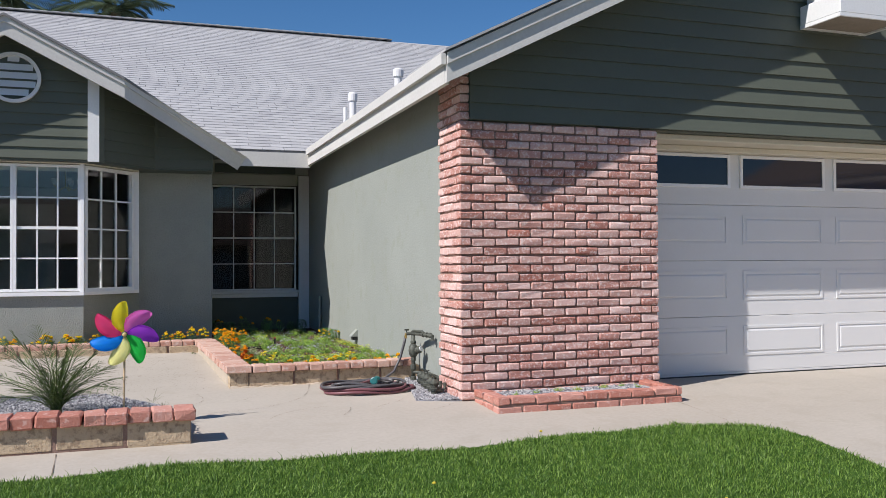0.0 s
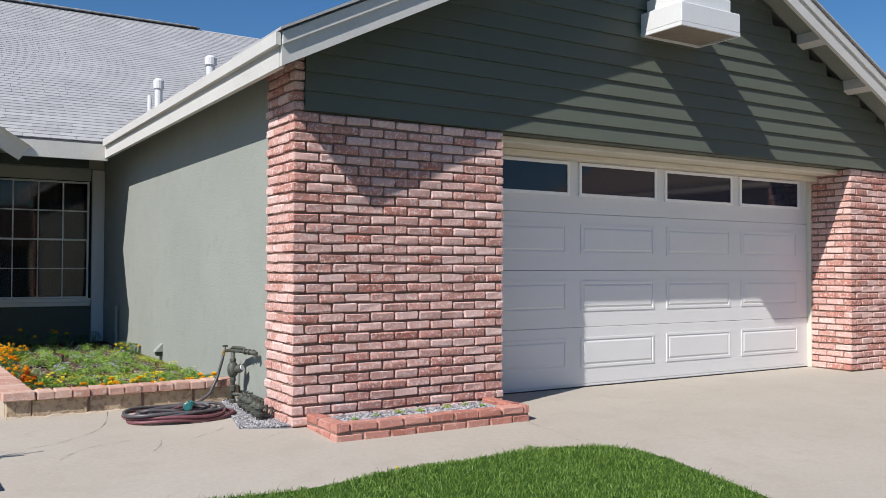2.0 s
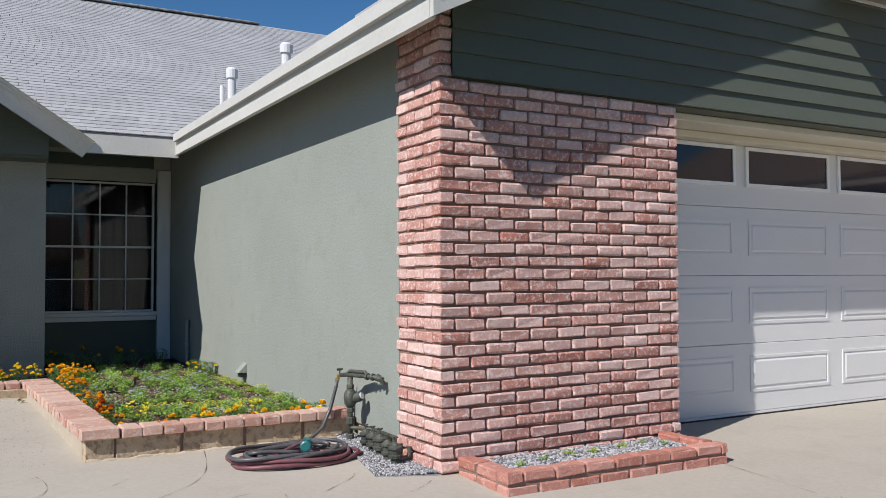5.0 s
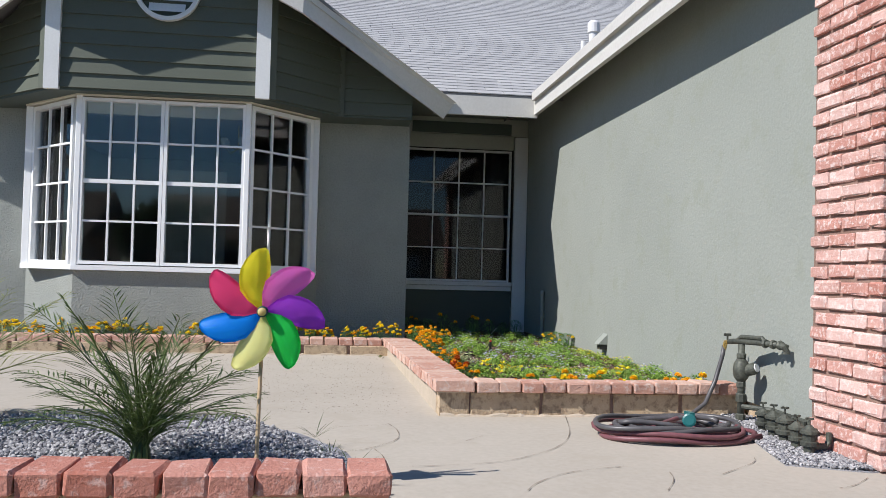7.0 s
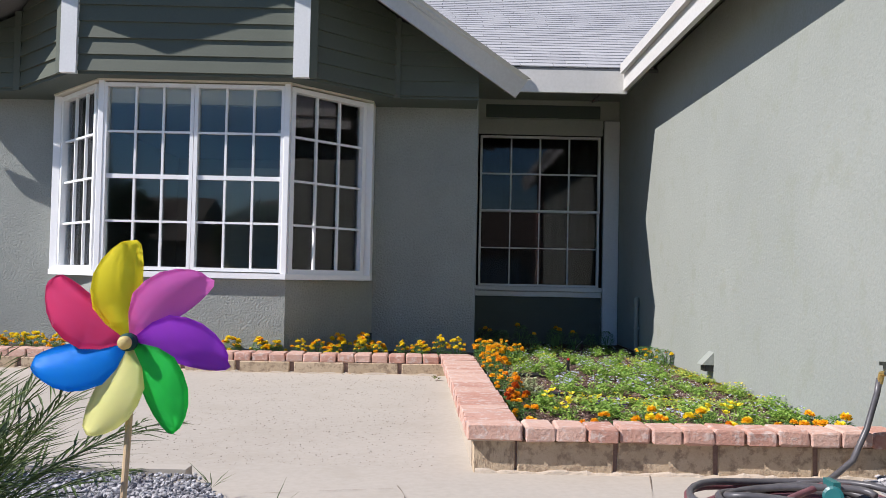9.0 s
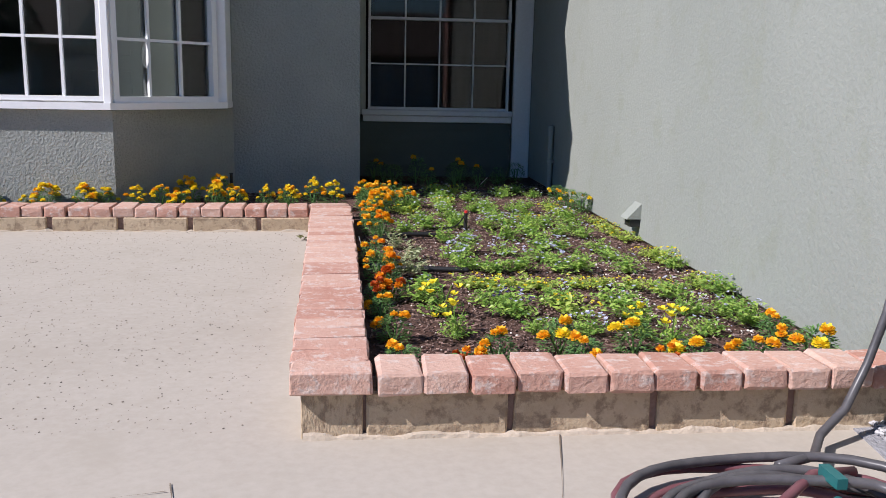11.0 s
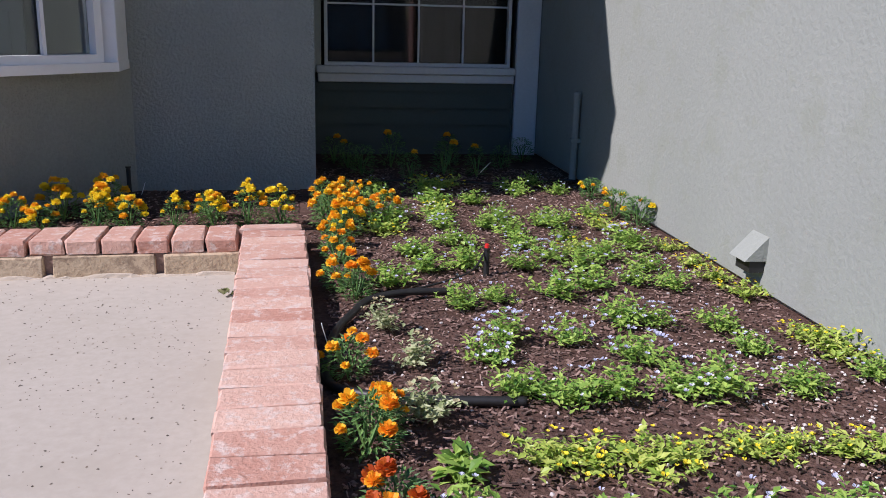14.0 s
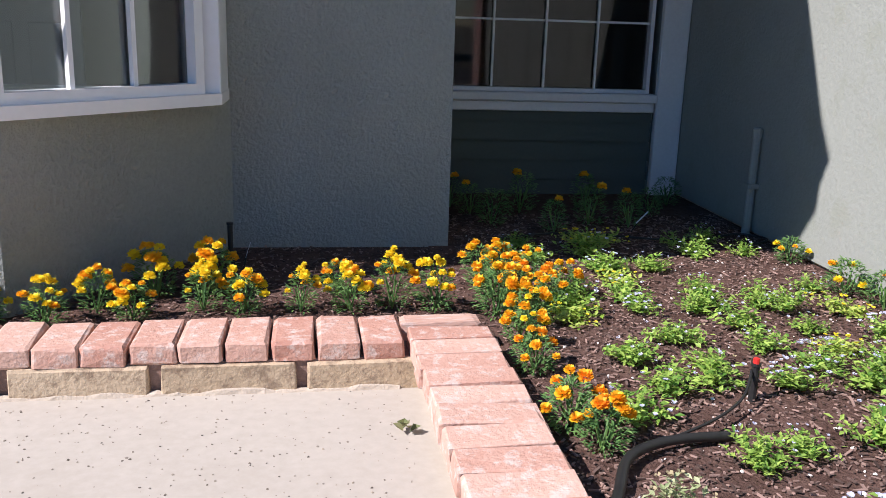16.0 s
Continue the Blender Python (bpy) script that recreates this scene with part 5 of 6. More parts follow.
# bedding plants
scatter([viola("green") for _ in range(5)], on_soil((-1.2, 5.62), (-0.92, 5.49), (-0.7, 5.49), (-0.41, 5.73), (-0.95, 5.09), (-0.72, 4.93), (-0.4, 4.93), (-1.14, 4.47), (-0.96, 4.65), (-0.67, 4.58), (-0.36, 4.38), (-1.06, 3.84), (-0.91, 3.88), (-0.71, 3.91), (-0.53, 4.0), (-0.36, 4.05), (-0.23, 3.99), (-1.27, 4.08), (-0.56, 3.64), (-0.27, 3.54), (-0.25, 3.35)), 13)
scatter([viola("green") for _ in range(5)], on_soil((-1.02, 3.11), (-0.9, 3.05), (-0.78, 3.06), (-0.58, 3.08), (-0.48, 3.07), (-0.27, 3.06), (0.0, 3.13), (-1.28, 2.5), (-1.01, 2.46), (-0.96, 2.27), (-0.73, 2.44), (-0.49, 2.44), (-0.52, 2.2), (-0.23, 2.55), (-0.25, 2.27), (-0.12, 2.28), (0.0, 2.62), (-0.9, 2.03), (-0.29, 2.02), (-0.05, 2.35), (-0.08, 2.12)), 25)
# the sparser rows behind
spots = []
y = 4.25
while y < 6.1:
    x = -1.12 + rng.uniform(-0.06, 0.06)
    while x < -0.05:
        if rng.random() < 0.8:
            spots.append((x + rng.uniform(-0.06, 0.06), y + rng.uniform(-0.08, 0.08), SZ))
        x += 0.23
    y += 0.24
scatter([viola("green"), viola("green"), viola("yellow"), viola("white"), viola("bare")], spots, 26)
scatter([viola("white"), viola("white")], on_soil((-0.57, 4.39), (-0.97, 3.5), (-0.78, 3.49), (-0.46, 3.59), (-1.06, 3.37), (-0.73, 2.02), (-0.62, 3.3)), 27)
scatter([viola("yellow") for _ in range(3)], on_soil((-1.22, 4.87), (0.0, 3.88), (-0.02, 3.42), (0.0, 3.3), (-1.04, 2.75), (-0.94, 2.74), (-0.83, 2.72), (-0.72, 2.73), (-0.58, 2.76), (-0.48, 2.75), (-0.35, 2.72), (-0.22, 2.71), (-0.73, 2.29), (-0.03, 2.76), (-0.02, 4.52), (-0.01, 4.29), (-0.03, 4.07)), 16)
scatter([viola("pansy"), viola("pansy")], on_soil((-1.22, 2.3), (-1.2, 2.02), (-0.54, 2.0), (-0.48, 1.86)), 28)
scatter([viola("pale")], on_soil((-1.27, 3.34), (-1.28, 2.99), (-1.33, 3.62)), 29)
scatter([viola("broad")], on_soil((-1.24, 2.73)), 30)
scatter([viola("dark")], on_soil((-0.93, 2.38)), 31)
# succulents at the foot of the pier
succ = [viola("bare"), viola("yellow")]
for s in succ:
    tagged(s, "tiny yellow-green succulent in pale gravel", "plant", "succulents at the pier")
scatter(succ, [(0.36, -0.27, 0.05), (0.58, -0.2, 0.05), (0.8, -0.15, 0.05), (0.95, -0.17, 0.05), (1.22, -0.14, 0.05), (1.40, -0.12, 0.05), (1.5, -0.2, 0.05), (7.5, -0.15, 0.05), (7.7, -0.2, 0.05)], 14)
for o in [o for o in bpy.data.objects if o.get("group") == "succulents at the pier"]:
    o.scale = (0.45, 0.45, 0.6)

# bark chips
verts, faces = [], []
r = np.random.RandomState(8)
for i in range(26000):
    if i < 21000:
        x, y = r.uniform(-1.5, 0.07), r.uniform(1.47, 6.6)
    else:
        x = r.uniform(-5.0, -1.5)
        y = r.uniform(back_y(x) + 0.22, HY - 0.02)
    a, tl = r.rand() * 6.28, r.uniform(-0.5, 0.5)
    L, W, T = 0.003 + 0.012 * r.rand() ** 2.5, r.uniform(0.0014, 0.0042), r.uniform(0.0008, 0.0022)
    c, s = math.cos(a), math.sin(a)
    z0 = SZ + r.uniform(0.002, 0.012)
    k = len(verts)
    for u, v, w in ((-L, -W, -T), (L, -W * 0.6, -T), (L, W, -T), (-L, W * 0.7, -T), (-L, -W, T), (L, -W * 0.6, T), (L, W, T), (-L, W * 0.7, T)):
        verts.append((x + u * c - v * s, y + u * s + v * c, z0 + w + u * tl * 0.5))
    faces += [(k, k + 3, k + 2, k + 1), (k + 4, k + 5, k + 6, k + 7), (k, k + 1, k + 5, k + 4), (k + 1, k + 2, k + 6, k + 5), (k + 2, k + 3, k + 7, k + 6), (k + 3, k, k + 4, k + 7)]
me = bpy.data.meshes.new("bark_mulch")
me.from_pydata(verts, [], faces)
BARK = leafy("bark_chip", (0.03, 0.016, 0.012), (0.38, 0.25, 0.205), 0.9, 0.0)
me.materials.append(BARK)
tagged(new("bark_mulch", me), "loose dark brown bark mulch chips in the bed", "mulch", kind="stuff")
spots = [(rng.uniform(-1.4, 0.05), rng.uniform(1.75, 6.2), SZ + 0.006) for _ in range(700)] + [(rng.uniform(-0.45, 0.05), rng.uniform(2.0, 3.4), SZ + 0.006) for _ in range(500)]
pebbles("fallen_petals", spots, leafy("litter", (0.5, 0.45, 0.42), (0.85, 0.8, 0.75), 0.9, 0.0), "pale fallen petals and bits in the mulch", (0.002, 0.007), 9)

# drip line, stakes and other small things in the bed
def drip(pts, r0, label):
    t = thing("drip_hose", label, "hose", at=(0, 0, 0))
    P = [Vector(p) for p in pts]
    fine_p = []
    for i in range(len(P) - 1):
        p0, p1, p2, p3 = P[max(i - 1, 0)], P[i], P[i + 1], P[min(i + 2, len(P) - 1)]
        for k in range(6):
            q = k / 6
            fine_p.append(0.5 * ((2 * p1) + (p2 - p0) * q + (2 * p0 - 5 * p1 + 4 * p2 - p3) * q * q + (3 * p1 - p0 - 3 * p2 + p3) * q**3))
    fine_p.append(P[-1])
    part("tube", tube(bmesh.new(), fine_p, r0, 8), BLACK_PLASTIC, t, smooth=True)
    return t


drip([(-1.02, 3.05, 0.098), (-1.13, 3.06, 0.10), (-1.27, 3.08, 0.10), (-1.42, 3.13, 0.098), (-1.52, 3.25, 0.095), (-1.49, 3.57, 0.098), (-1.43, 3.73, 0.105), (-1.36, 3.86, 0.112), (-1.23, 3.93, 0.112), (-1.06, 3.96, 0.102)], 0.013, "black drip irrigation hose lying on the mulch")
drip([(-1.22, 3.94, 0.115), (-1.08, 4.02, 0.12), (-0.96, 4.12, 0.13), (-0.9, 4.2, 0.175)], 0.004, "thin black drip tube rising to a sprinkler stake")
drip([(-1.3, 6.0, 0.10), (-0.9, 6.1, 0.105), (-0.4, 5.95, 0.105), (-0.05, 6.05, 0.11), (0.03, 5.9, 0.12), (-0.1, 5.82, 0.11)], 0.005, "black drip irrigation hose lying on the mulch")
TAG_WHITE = material("tag_plastic", (0.75, 0.75, 0.73), (0.82, 0.82, 0.8), 0.4, 30, 3, 0, 0.001)
for x, y, lean in ((-1.505, 3.42, -0.25), (-2.40, 5.58, 0.3), (-0.55, 6.2, 0.9)):
    tag = thing("plant_tag", "small white plastic plant tag on a dark stem in the mulch", "tag", "plant tags in the beds", (x, y, SZ - 0.01))
    part("stem", tube(bmesh.new(), [(0, 0, 0), (0.10 * lean * 0.5, 0, 0.07)], 0.0025, 5), BLACK_PLASTIC, tag)
    part("label", prism(bmesh.new(), [(0.035 * lean, -0.006, 0.06), (0.035 * lean, 0.008, 0.06), (0.10 * lean, 0.008, 0.12), (0.10 * lean, -0.006, 0.12)], (0.002, 0, 0)), TAG_WHITE, tag, "white plastic label")
drain = thing("floor_drain", "small dark round drain cover set in the patio concrete", "drain", at=(-3.79, 2.99, slope_z(2.99)))
part("rim", lathe(bmesh.new(), [(0.055, -0.01), (0.055, 0.004), (0.043, 0.005), (0.042, -0.01)], (0, 0, 0), 24), PIPE_METAL, drain)
for k in range(5):
    hw = math.sqrt(0.042 ** 2 - (0.015 * (k - 2)) ** 2)
    part("bar", boxes((-hw, hw, 0.015 * (k - 2) - 0.004, 0.015 * (k - 2) + 0.004, -0.008, 0.003)), BLACK_PLASTIC, drain)
RED = material("red_plastic", (0.6, 0.02, 0.02), (0.7, 0.04, 0.03), 0.4, 20, 3, 0, 0.001)
for x, y, h, c in ((-0.89, 4.2, 0.115, True), (-0.5, 1.72, 0.08, False), (-2.45, 5.6, 0.19, False)):
    s = thing("sprinkler_stake", "black plastic sprinkler stake standing in the mulch", "sprinkler", "sprinkler stakes", (x, y, SZ))
    part("stake", lathe(bmesh.new(), [(0.006, -0.03), (0.011, 0.0), (0.011, h - 0.01), (0.014, h - 0.008), (0.014, h)], (0, 0, 0), 10), BLACK_PLASTIC, s)
    if c:
        part("nozzle", lathe(bmesh.new(), [(0.010, h), (0.009, h + 0.014)], (0, 0, 0), 10), RED, s, "red nozzle")
# sheet-metal hood at the foot of the wall and the conduit stub
hood = thing("vent_hood", "grey-green wedge-shaped vent hood on the stucco wall", "vent", at=(GX0, 3.95, 0.165))
bm = bmesh.new()
prism(bm, [(0, -0.06, 0.135), (0, -0.06, 0.045), (-0.085, -0.06, 0.045)], (0, 0.12, 0))
part("hood", bm, STUCCO, hood)
part("opening", boxes((-0.06, 0.0, -0.05, 0.05, 0.0, 0.043)), BLACK_PLASTIC, hood, "dark opening")
cond = thing("conduit", "grey-green painted pipe stub on the stucco wall", "pipe", at=(0.05, 6.16, 0.07))
part("pipe", tube(bmesh.new(), [(0, 0, 0), (0, 0, 0.53)], 0.022, 12), STUCCO, cond)
part("cap", lathe(bmesh.new(), [(0.026, 0.50), (0.026, 0.545), (0.018, 0.555)], (0, 0, 0), 12), STUCCO, cond)
part("strap", boxes((-0.03, 0.034, -0.028, 0.028, 0.25, 0.275)), STUCCO, cond)
# dry leaf on the patio
lf = thing("dry_leaf", "curled dry green leaf lying on the patio", "leaf", at=(-1.86, 4.17, 0.031))
bm = bmesh.new()
for i in range(5):
    leaf(bm, (0.012 * math.cos(i * 2.1), 0.012 * math.sin(i * 2.1), 0.004 + 0.004 * i), (math.cos(i * 1.3), math.sin(i * 1.3), 0.7), (0, 0, 1), 0.035, 0.034)
part("blade", bm, leafy("dry_leaf", (0.10, 0.14, 0.04), (0.25, 0.24, 0.12)), lf)

# ---- pinwheel ----
HUB = Vector((-2.54, -0.22, 0.632))
wheel = thing("pinwheel", "seven-petalled rainbow plastic garden pinwheel on a wooden stick", "pinwheel", at=(-2.545, -0.26, 0.06))
org = wheel.location
WOOD = material("stick_wood", (0.5, 0.36, 0.2), (0.6, 0.45, 0.28), 0.6, 60, 8, 0.2, 0.002)
part("stick", tube(bmesh.new(), [(0, 0, -0.08), HUB - org + Vector((0, 0.03, -0.0))], 0.0075, 10), WOOD, wheel)


def plastic(name, c):
    m = leafy(name, c, tuple(min(1, v * 1.06 + 0.01) for v in c), 0.5, 0.42)
    return m


petals = [("yellow", (1.0, 0.90, 0.06)), ("orchid", (0.95, 0.30, 0.76)), ("purple", (0.52, 0.10, 0.78)), ("green", (0.04, 0.76, 0.15)), ("pale_yellow", (0.97, 0.95, 0.50)), ("blue", (0.01, 0.40, 0.98)), ("pink", (0.97, 0.12, 0.34))]
for i, (cn, c) in enumerate(petals):
    ang = radians(103 - i * 360 / 7)
    u = Vector((math.cos(ang), 0, math.sin(ang)))
    v = Vector((math.sin(ang), 0, -math.cos(ang)))  # clockwise side
    nrm = Vector((0, -1, 0))
    bm = bmesh.new()
    # rows along the petal: centre offset, half width, curl towards the viewer
    prof = [(0.012, 0.0, 0.012, 0.004), (0.05, -0.010, 0.034, 0.012), (0.09, -0.010, 0.052, 0.026), (0.13, -0.002, 0.056, 0.034), (0.165, 0.008, 0.053, 0.030), (0.193, 0.020, 0.043, 0.022), (0.212, 0.032, 0.030, 0.014), (0.223, 0.040, 0.014, 0.012)]
    grid = []
    for d, off, hw, lift in prof:
        line = []
        for k in range(7):
            s = -1 + 2 * k / 6
            q = off + s * hw
            bulge = 0.6 * lift * (1 - (s * 0.6 + 0.25) ** 2) - 0.018 * max(0, s) * d / 0.2
            line.append(bm.verts.new(HUB - org + u * d + v * q + nrm * (bulge + 0.004)))
        grid.append(line)
    for a, b in zip(grid, grid[1:]):
        for k in range(6):
            bm.faces.new((a[k], a[k + 1], b[k + 1], b[k]))
    bmesh.ops.solidify(bm, geom=bm.faces[:], thickness=0.0008)
    part("petal", bm, plastic("plastic_" + cn, c), wheel, cn.replace("_", " ") + " translucent plastic petal", smooth=True)
rx = Euler((radians(90), 0, 0)).to_matrix()
part("hub", lathe(bmesh.new(), [(0.02, -0.03), (0.02, 0.025), (0.014, 0.034)], HUB - org, 18, rx), plastic("plastic_hub", (0.02, 0.1, 0.1)), wheel, "dark hub collar")
part("cap", lathe(bmesh.new(), [(0.015, 0.030), (0.015, 0.042), (0.009, 0.050), (0.003, 0.052)], HUB - org, 18, rx), plastic("plastic_cap", (0.8, 0.66, 0.3)), wheel, "cream cap")

# ---- palms and tufts in the planter ----
FROND = leafy("frond", (0.035, 0.065, 0.018), (0.15, 0.21, 0.06), 0.45, 0.2)
FROND_PALE = leafy("pale_frond", (0.20, 0.24, 0.08), (0.38, 0.40, 0.16), 0.45, 0.25)


def small_palm(at, n, reach, mat, label, seed, leaflets=19):
    rr = random.Random(seed)
    t = thing("palm", label, "palm", at=at)
    for i in range(n):
        a = 2 * math.pi * i / n + rr.uniform(-0.3, 0.3)
        lean = 0.12 + 1.2 * ((i * 7) % n) / n
        L = reach * rr.uniform(0.75, 1.1)
        pts = []
        for k in range(9):
            s = k / 8
            th = min(1.75, lean * (0.45 + 0.75 * s))
            out = L * s * math.sin(th) * (0.35 + 0.6 * min(1, s * 1.6))
            pts.append(Vector((math.cos(a) * out, math.sin(a) * out, L * s * (0.30 + 0.62 * math.cos(th)))))
        fr = part("frond", tube(bmesh.new(), pts, 0.005, 5, 0.0015), mat, t)
        bm = bmesh.new()
        for k in range(leaflets):
            s = 0.16 + 0.84 * k / (leaflets - 1)
            j = min(7, int(s * 8))
            p = pts[j].lerp(pts[j + 1], s * 8 - j)
            d = (pts[min(j + 1, 8)] - pts[j]).normalized()
            side = d.cross(Vector((0, 0, 1))).normalized()
            ll = L * 0.34 * math.sin(math.pi * (0.12 + 0.8 * s)) * rr.uniform(0.75, 1.1)
            for sg in (-1, 1):
                leaf(bm, p, d * 0.75 + side * sg * rr.uniform(0.55, 0.95) + Vector((0, 0, rr.uniform(-0.25, 0.25))), (0, 0, 1), ll, 0.0075, 0.3)
        part("blade", bm, mat, fr)
    bm = bmesh.new()
    for i in range(9):
        a = i * 0.7
        tube(bm, [(0.03 * math.cos(a), 0.03 * math.sin(a), 0), (0.012 * math.cos(a), 0.012 * math.sin(a), 0.16)], 0.012, 6, 0.006)
    part("stem", bm, FROND, t)
    return t


small_palm((-2.98, -0.06, 0.05), 25, 0.66, FROND, "young feathery green palm growing in the gravel planter", 4, 24)
small_palm((-4.0, 0.75, 0.05), 17, 0.88, FROND_PALE, "pale yellow-green young palm growing in the gravel planter", 6)
for i, (x, y) in enumerate(((-2.28, 0.1), (-2.2, -0.15), (-2.62, 0.85), (-2.95, 0.9), (-2.35, 0.5))):
    t = thing("weed", "thin dark grassy weed at the edge of the gravel", "weed", "weeds at the gravel edge", (x, y, 0.045))
    bm = bmesh.new()
    for k in range(12):
        a = rng.uniform(0, 6.28)
        leaf(bm, (0, 0, 0), (math.cos(a), math.sin(a) * 0.6, rng.uniform(0.3, 1.2)), (0, 0, 1), rng.uniform(0.05, 0.14), 0.004)
    part("tuft", bm, FROND, t)

# ---- standpipe with valves, and the hose ----
stand = thing("standpipe", "weathered metal standpipe with a tap and elbow by the stucco wall", "pipe", at=(-0.045, 1.16, 0.0))
part("riser", tube(bmesh.new(), [(0, 0, 0), (0, 0, 0.44)], 0.019, 12), PIPE_METAL, stand, smooth=True)
for z0, z1, rr in ((0.02, 0.06, 0.028), (0.12, 0.17, 0.029), (0.20, 0.235, 0.026), (0.36, 0.39, 0.027)):
    part("coupling", lathe(bmesh.new(), [(rr * 0.85, z0), (rr, z0 + 0.006), (rr, z1 - 0.006), (rr * 0.85, z1)], (0, 0, 0), 8), PIPE_METAL, stand)
valve = part("valve_body", lathe(bmesh.new(), [(0.022, 0.235), (0.04, 0.26), (0.045, 0.30), (0.04, 0.335), (0.022, 0.36)], (0, 0, 0), 20), PIPE_METAL, stand, smooth=True)
part("dial", lathe(bmesh.new(), [(0.032, 0.0), (0.034, 0.05), (0.026, 0.062)], (0.02, -0.02, 0.295), 16, Euler((radians(70), 0, radians(35))).to_matrix()), PIPE_METAL, valve)
part("dial_face", lathe(bmesh.new(), [(0.024, 0.062), (0.022, 0.068)], (0.02, -0.02, 0.295), 16, Euler((radians(70), 0, radians(35))).to_matrix()), VENT_PAINT, valve, "pale dial face")
def along(u, z):
    """A point of the crossbar, which runs along the wall."""
    return (u * 0.34, -u * 1.46, z)


part("crossbar", tube(bmesh.new(), [along(-0.07, 0.445), along(-0.03, 0.452), along(0.12, 0.458), along(0.2, 0.458)], 0.015, 10), PIPE_METAL, stand, smooth=True)
part("upper_bar", tube(bmesh.new(), [along(-0.03, 0.452), along(0.0, 0.48), along(0.11, 0.484), along(0.13, 0.46)], 0.012, 8), PIPE_METAL, stand)
for u in (0.125, 0.165, 0.2):
    part("coupling", lathe(bmesh.new(), [(0.022, -0.012), (0.026, 0), (0.022, 0.012)], along(u, 0.458), 8, Euler((radians(90), 0, radians(13))).to_matrix()), PIPE_METAL, stand)
part("elbow", tube(bmesh.new(), [along(0.2, 0.458), along(0.225, 0.45), along(0.228, 0.415)], 0.021, 10), PIPE_METAL, stand)
tap = part("tap", tube(bmesh.new(), [along(-0.07, 0.445), along(-0.09, 0.44), along(-0.098, 0.40)], 0.013, 8), BRASS, stand, "brass hose tap")
part("tap_handle", boxes((-0.05, -0.008, 0.108, 0.116, 0.475, 0.49), (-0.033, -0.025, 0.108, 0.116, 0.45, 0.475)), PIPE_METAL, tap)
part("feed_pipe", tube(bmesh.new(), [(0.0, -0.02, 0.10), (0.10, -0.16, 0.10), (0.105, -0.62, 0.09)], 0.014, 8), PIPE_METAL, stand)
for k in range(5):
    vx, vy = -0.06 - 0.014 * k, 0.88 - 0.135 * k
    vs_ = 0.9 + 0.05 * (k % 3)
    vt = thing("irrigation_valve", "dark weathered irrigation valve standing in the gravel", "valve", "irrigation valves by the wall", (vx, vy, 0.01))
    part("body", lathe(bmesh.new(), [(0.026, 0), (0.028, 0.03), (0.042, 0.034), (0.043, 0.05), (0.031, 0.055), (0.034, 0.082), (0.045, 0.086), (0.045, 0.098), (0.030, 0.106), (0.012, 0.122)], (0, 0, 0), 10), PIPE_METAL, vt)
    part("outlet", tube(bmesh.new(), [(0.02, 0, 0.03), (0.085, 0, 0.03), (0.1, 0, 0.05), (0.1, 0, 0.09)], 0.014, 8), PIPE_METAL, vt)
    part("stem", tube(bmesh.new(), [(0, 0, 0.12), (0, 0, 0.15)], 0.005, 6), PIPE_METAL, vt)
    part("handle", boxes((-0.02, 0.02, -0.005, 0.005, 0.146, 0.154), (-0.005, 0.005, -0.02, -0.0052, 0.146, 0.154), (-0.005, 0.005, 0.0052, 0.02, 0.146, 0.154)), PIPE_METAL, vt)
    vt.scale = (vs_, vs_, vs_ * 1.1)

HOSE_M = material("maroon_hose", (0.13, 0.045, 0.055), (0.21, 0.085, 0.095), 0.45, 30, 4, 0.1, 0.002)
HOSE_G = material("grey_hose", (0.055, 0.052, 0.055), (0.12, 0.115, 0.12), 0.4, 30, 4, 0.1, 0.002)
hose = thing("garden_hose", "coiled maroon and grey garden hose lying on the concrete", "hose", at=(-0.585, 0.78, slope_z(0.78)))
hr = random.Random(21)
pts = []
turns, per = 7, 30
for i in range(turns * per):
    a = 2 * math.pi * i / per
    tn = i / per
    rr = 0.215 + 0.05 * math.sin(tn * 2.3) + 0.015 * math.sin(a * 2 + tn)
    pts.append((rr * 1.45 * math.cos(a) + 0.03 * math.sin(tn * 1.7), rr * 0.95 * math.sin(a) + 0.02 * math.cos(tn * 2.1), 0.014 + 0.0085 * tn + 0.008 * math.sin(a * 3 + tn * 2)))
part("coil", tube(bmesh.new(), pts[: 4 * per + 1], 0.0125, 8), HOSE_M, hose, "maroon rubber coil", smooth=True)
part("coil", tube(bmesh.new(), pts[4 * per :], 0.0125, 8), HOSE_G, hose, "grey rubber coil", smooth=True)
loop = [(0.2 * math.cos(a) * 1.3 - 0.02, 0.12 * math.sin(a) + 0.02 * math.cos(3 * a), 0.075 + 0.012 * math.sin(2 * a)) for a in [0.25 * k for k in range(20)]]
part("coil", tube(bmesh.new(), loop, 0.0125, 8), HOSE_G, hose, "grey rubber coil", smooth=True)
part("coil", tube(bmesh.new(), [(-0.2, -0.16, 0.06), (-0.05, 0.0, 0.07), (0.1, 0.13, 0.08), (0.22, 0.16, 0.07)], 0.0125, 8), HOSE_M, hose, "maroon rubber coil", smooth=True)
part("tail", tube(bmesh.new(), [(0.2, -0.17, 0.03), (0.3, -0.14, 0.02), (0.40, -0.13, 0.03)], 0.013, 8), HOSE_M, hose, "maroon rubber end", smooth=True)
riser = [(0.507, 0.523, 0.42), (0.495, 0.52, 0.36), (0.45, 0.51, 0.22), (0.38, 0.48, 0.10), (0.28, 0.42, 0.05), (0.18, 0.27, 0.06), (0.05, 0.2, 0.07)]
part("lead", tube(bmesh.new(), riser, 0.0125, 8), HOSE_G, hose, "grey lead up to the tap", smooth=True)
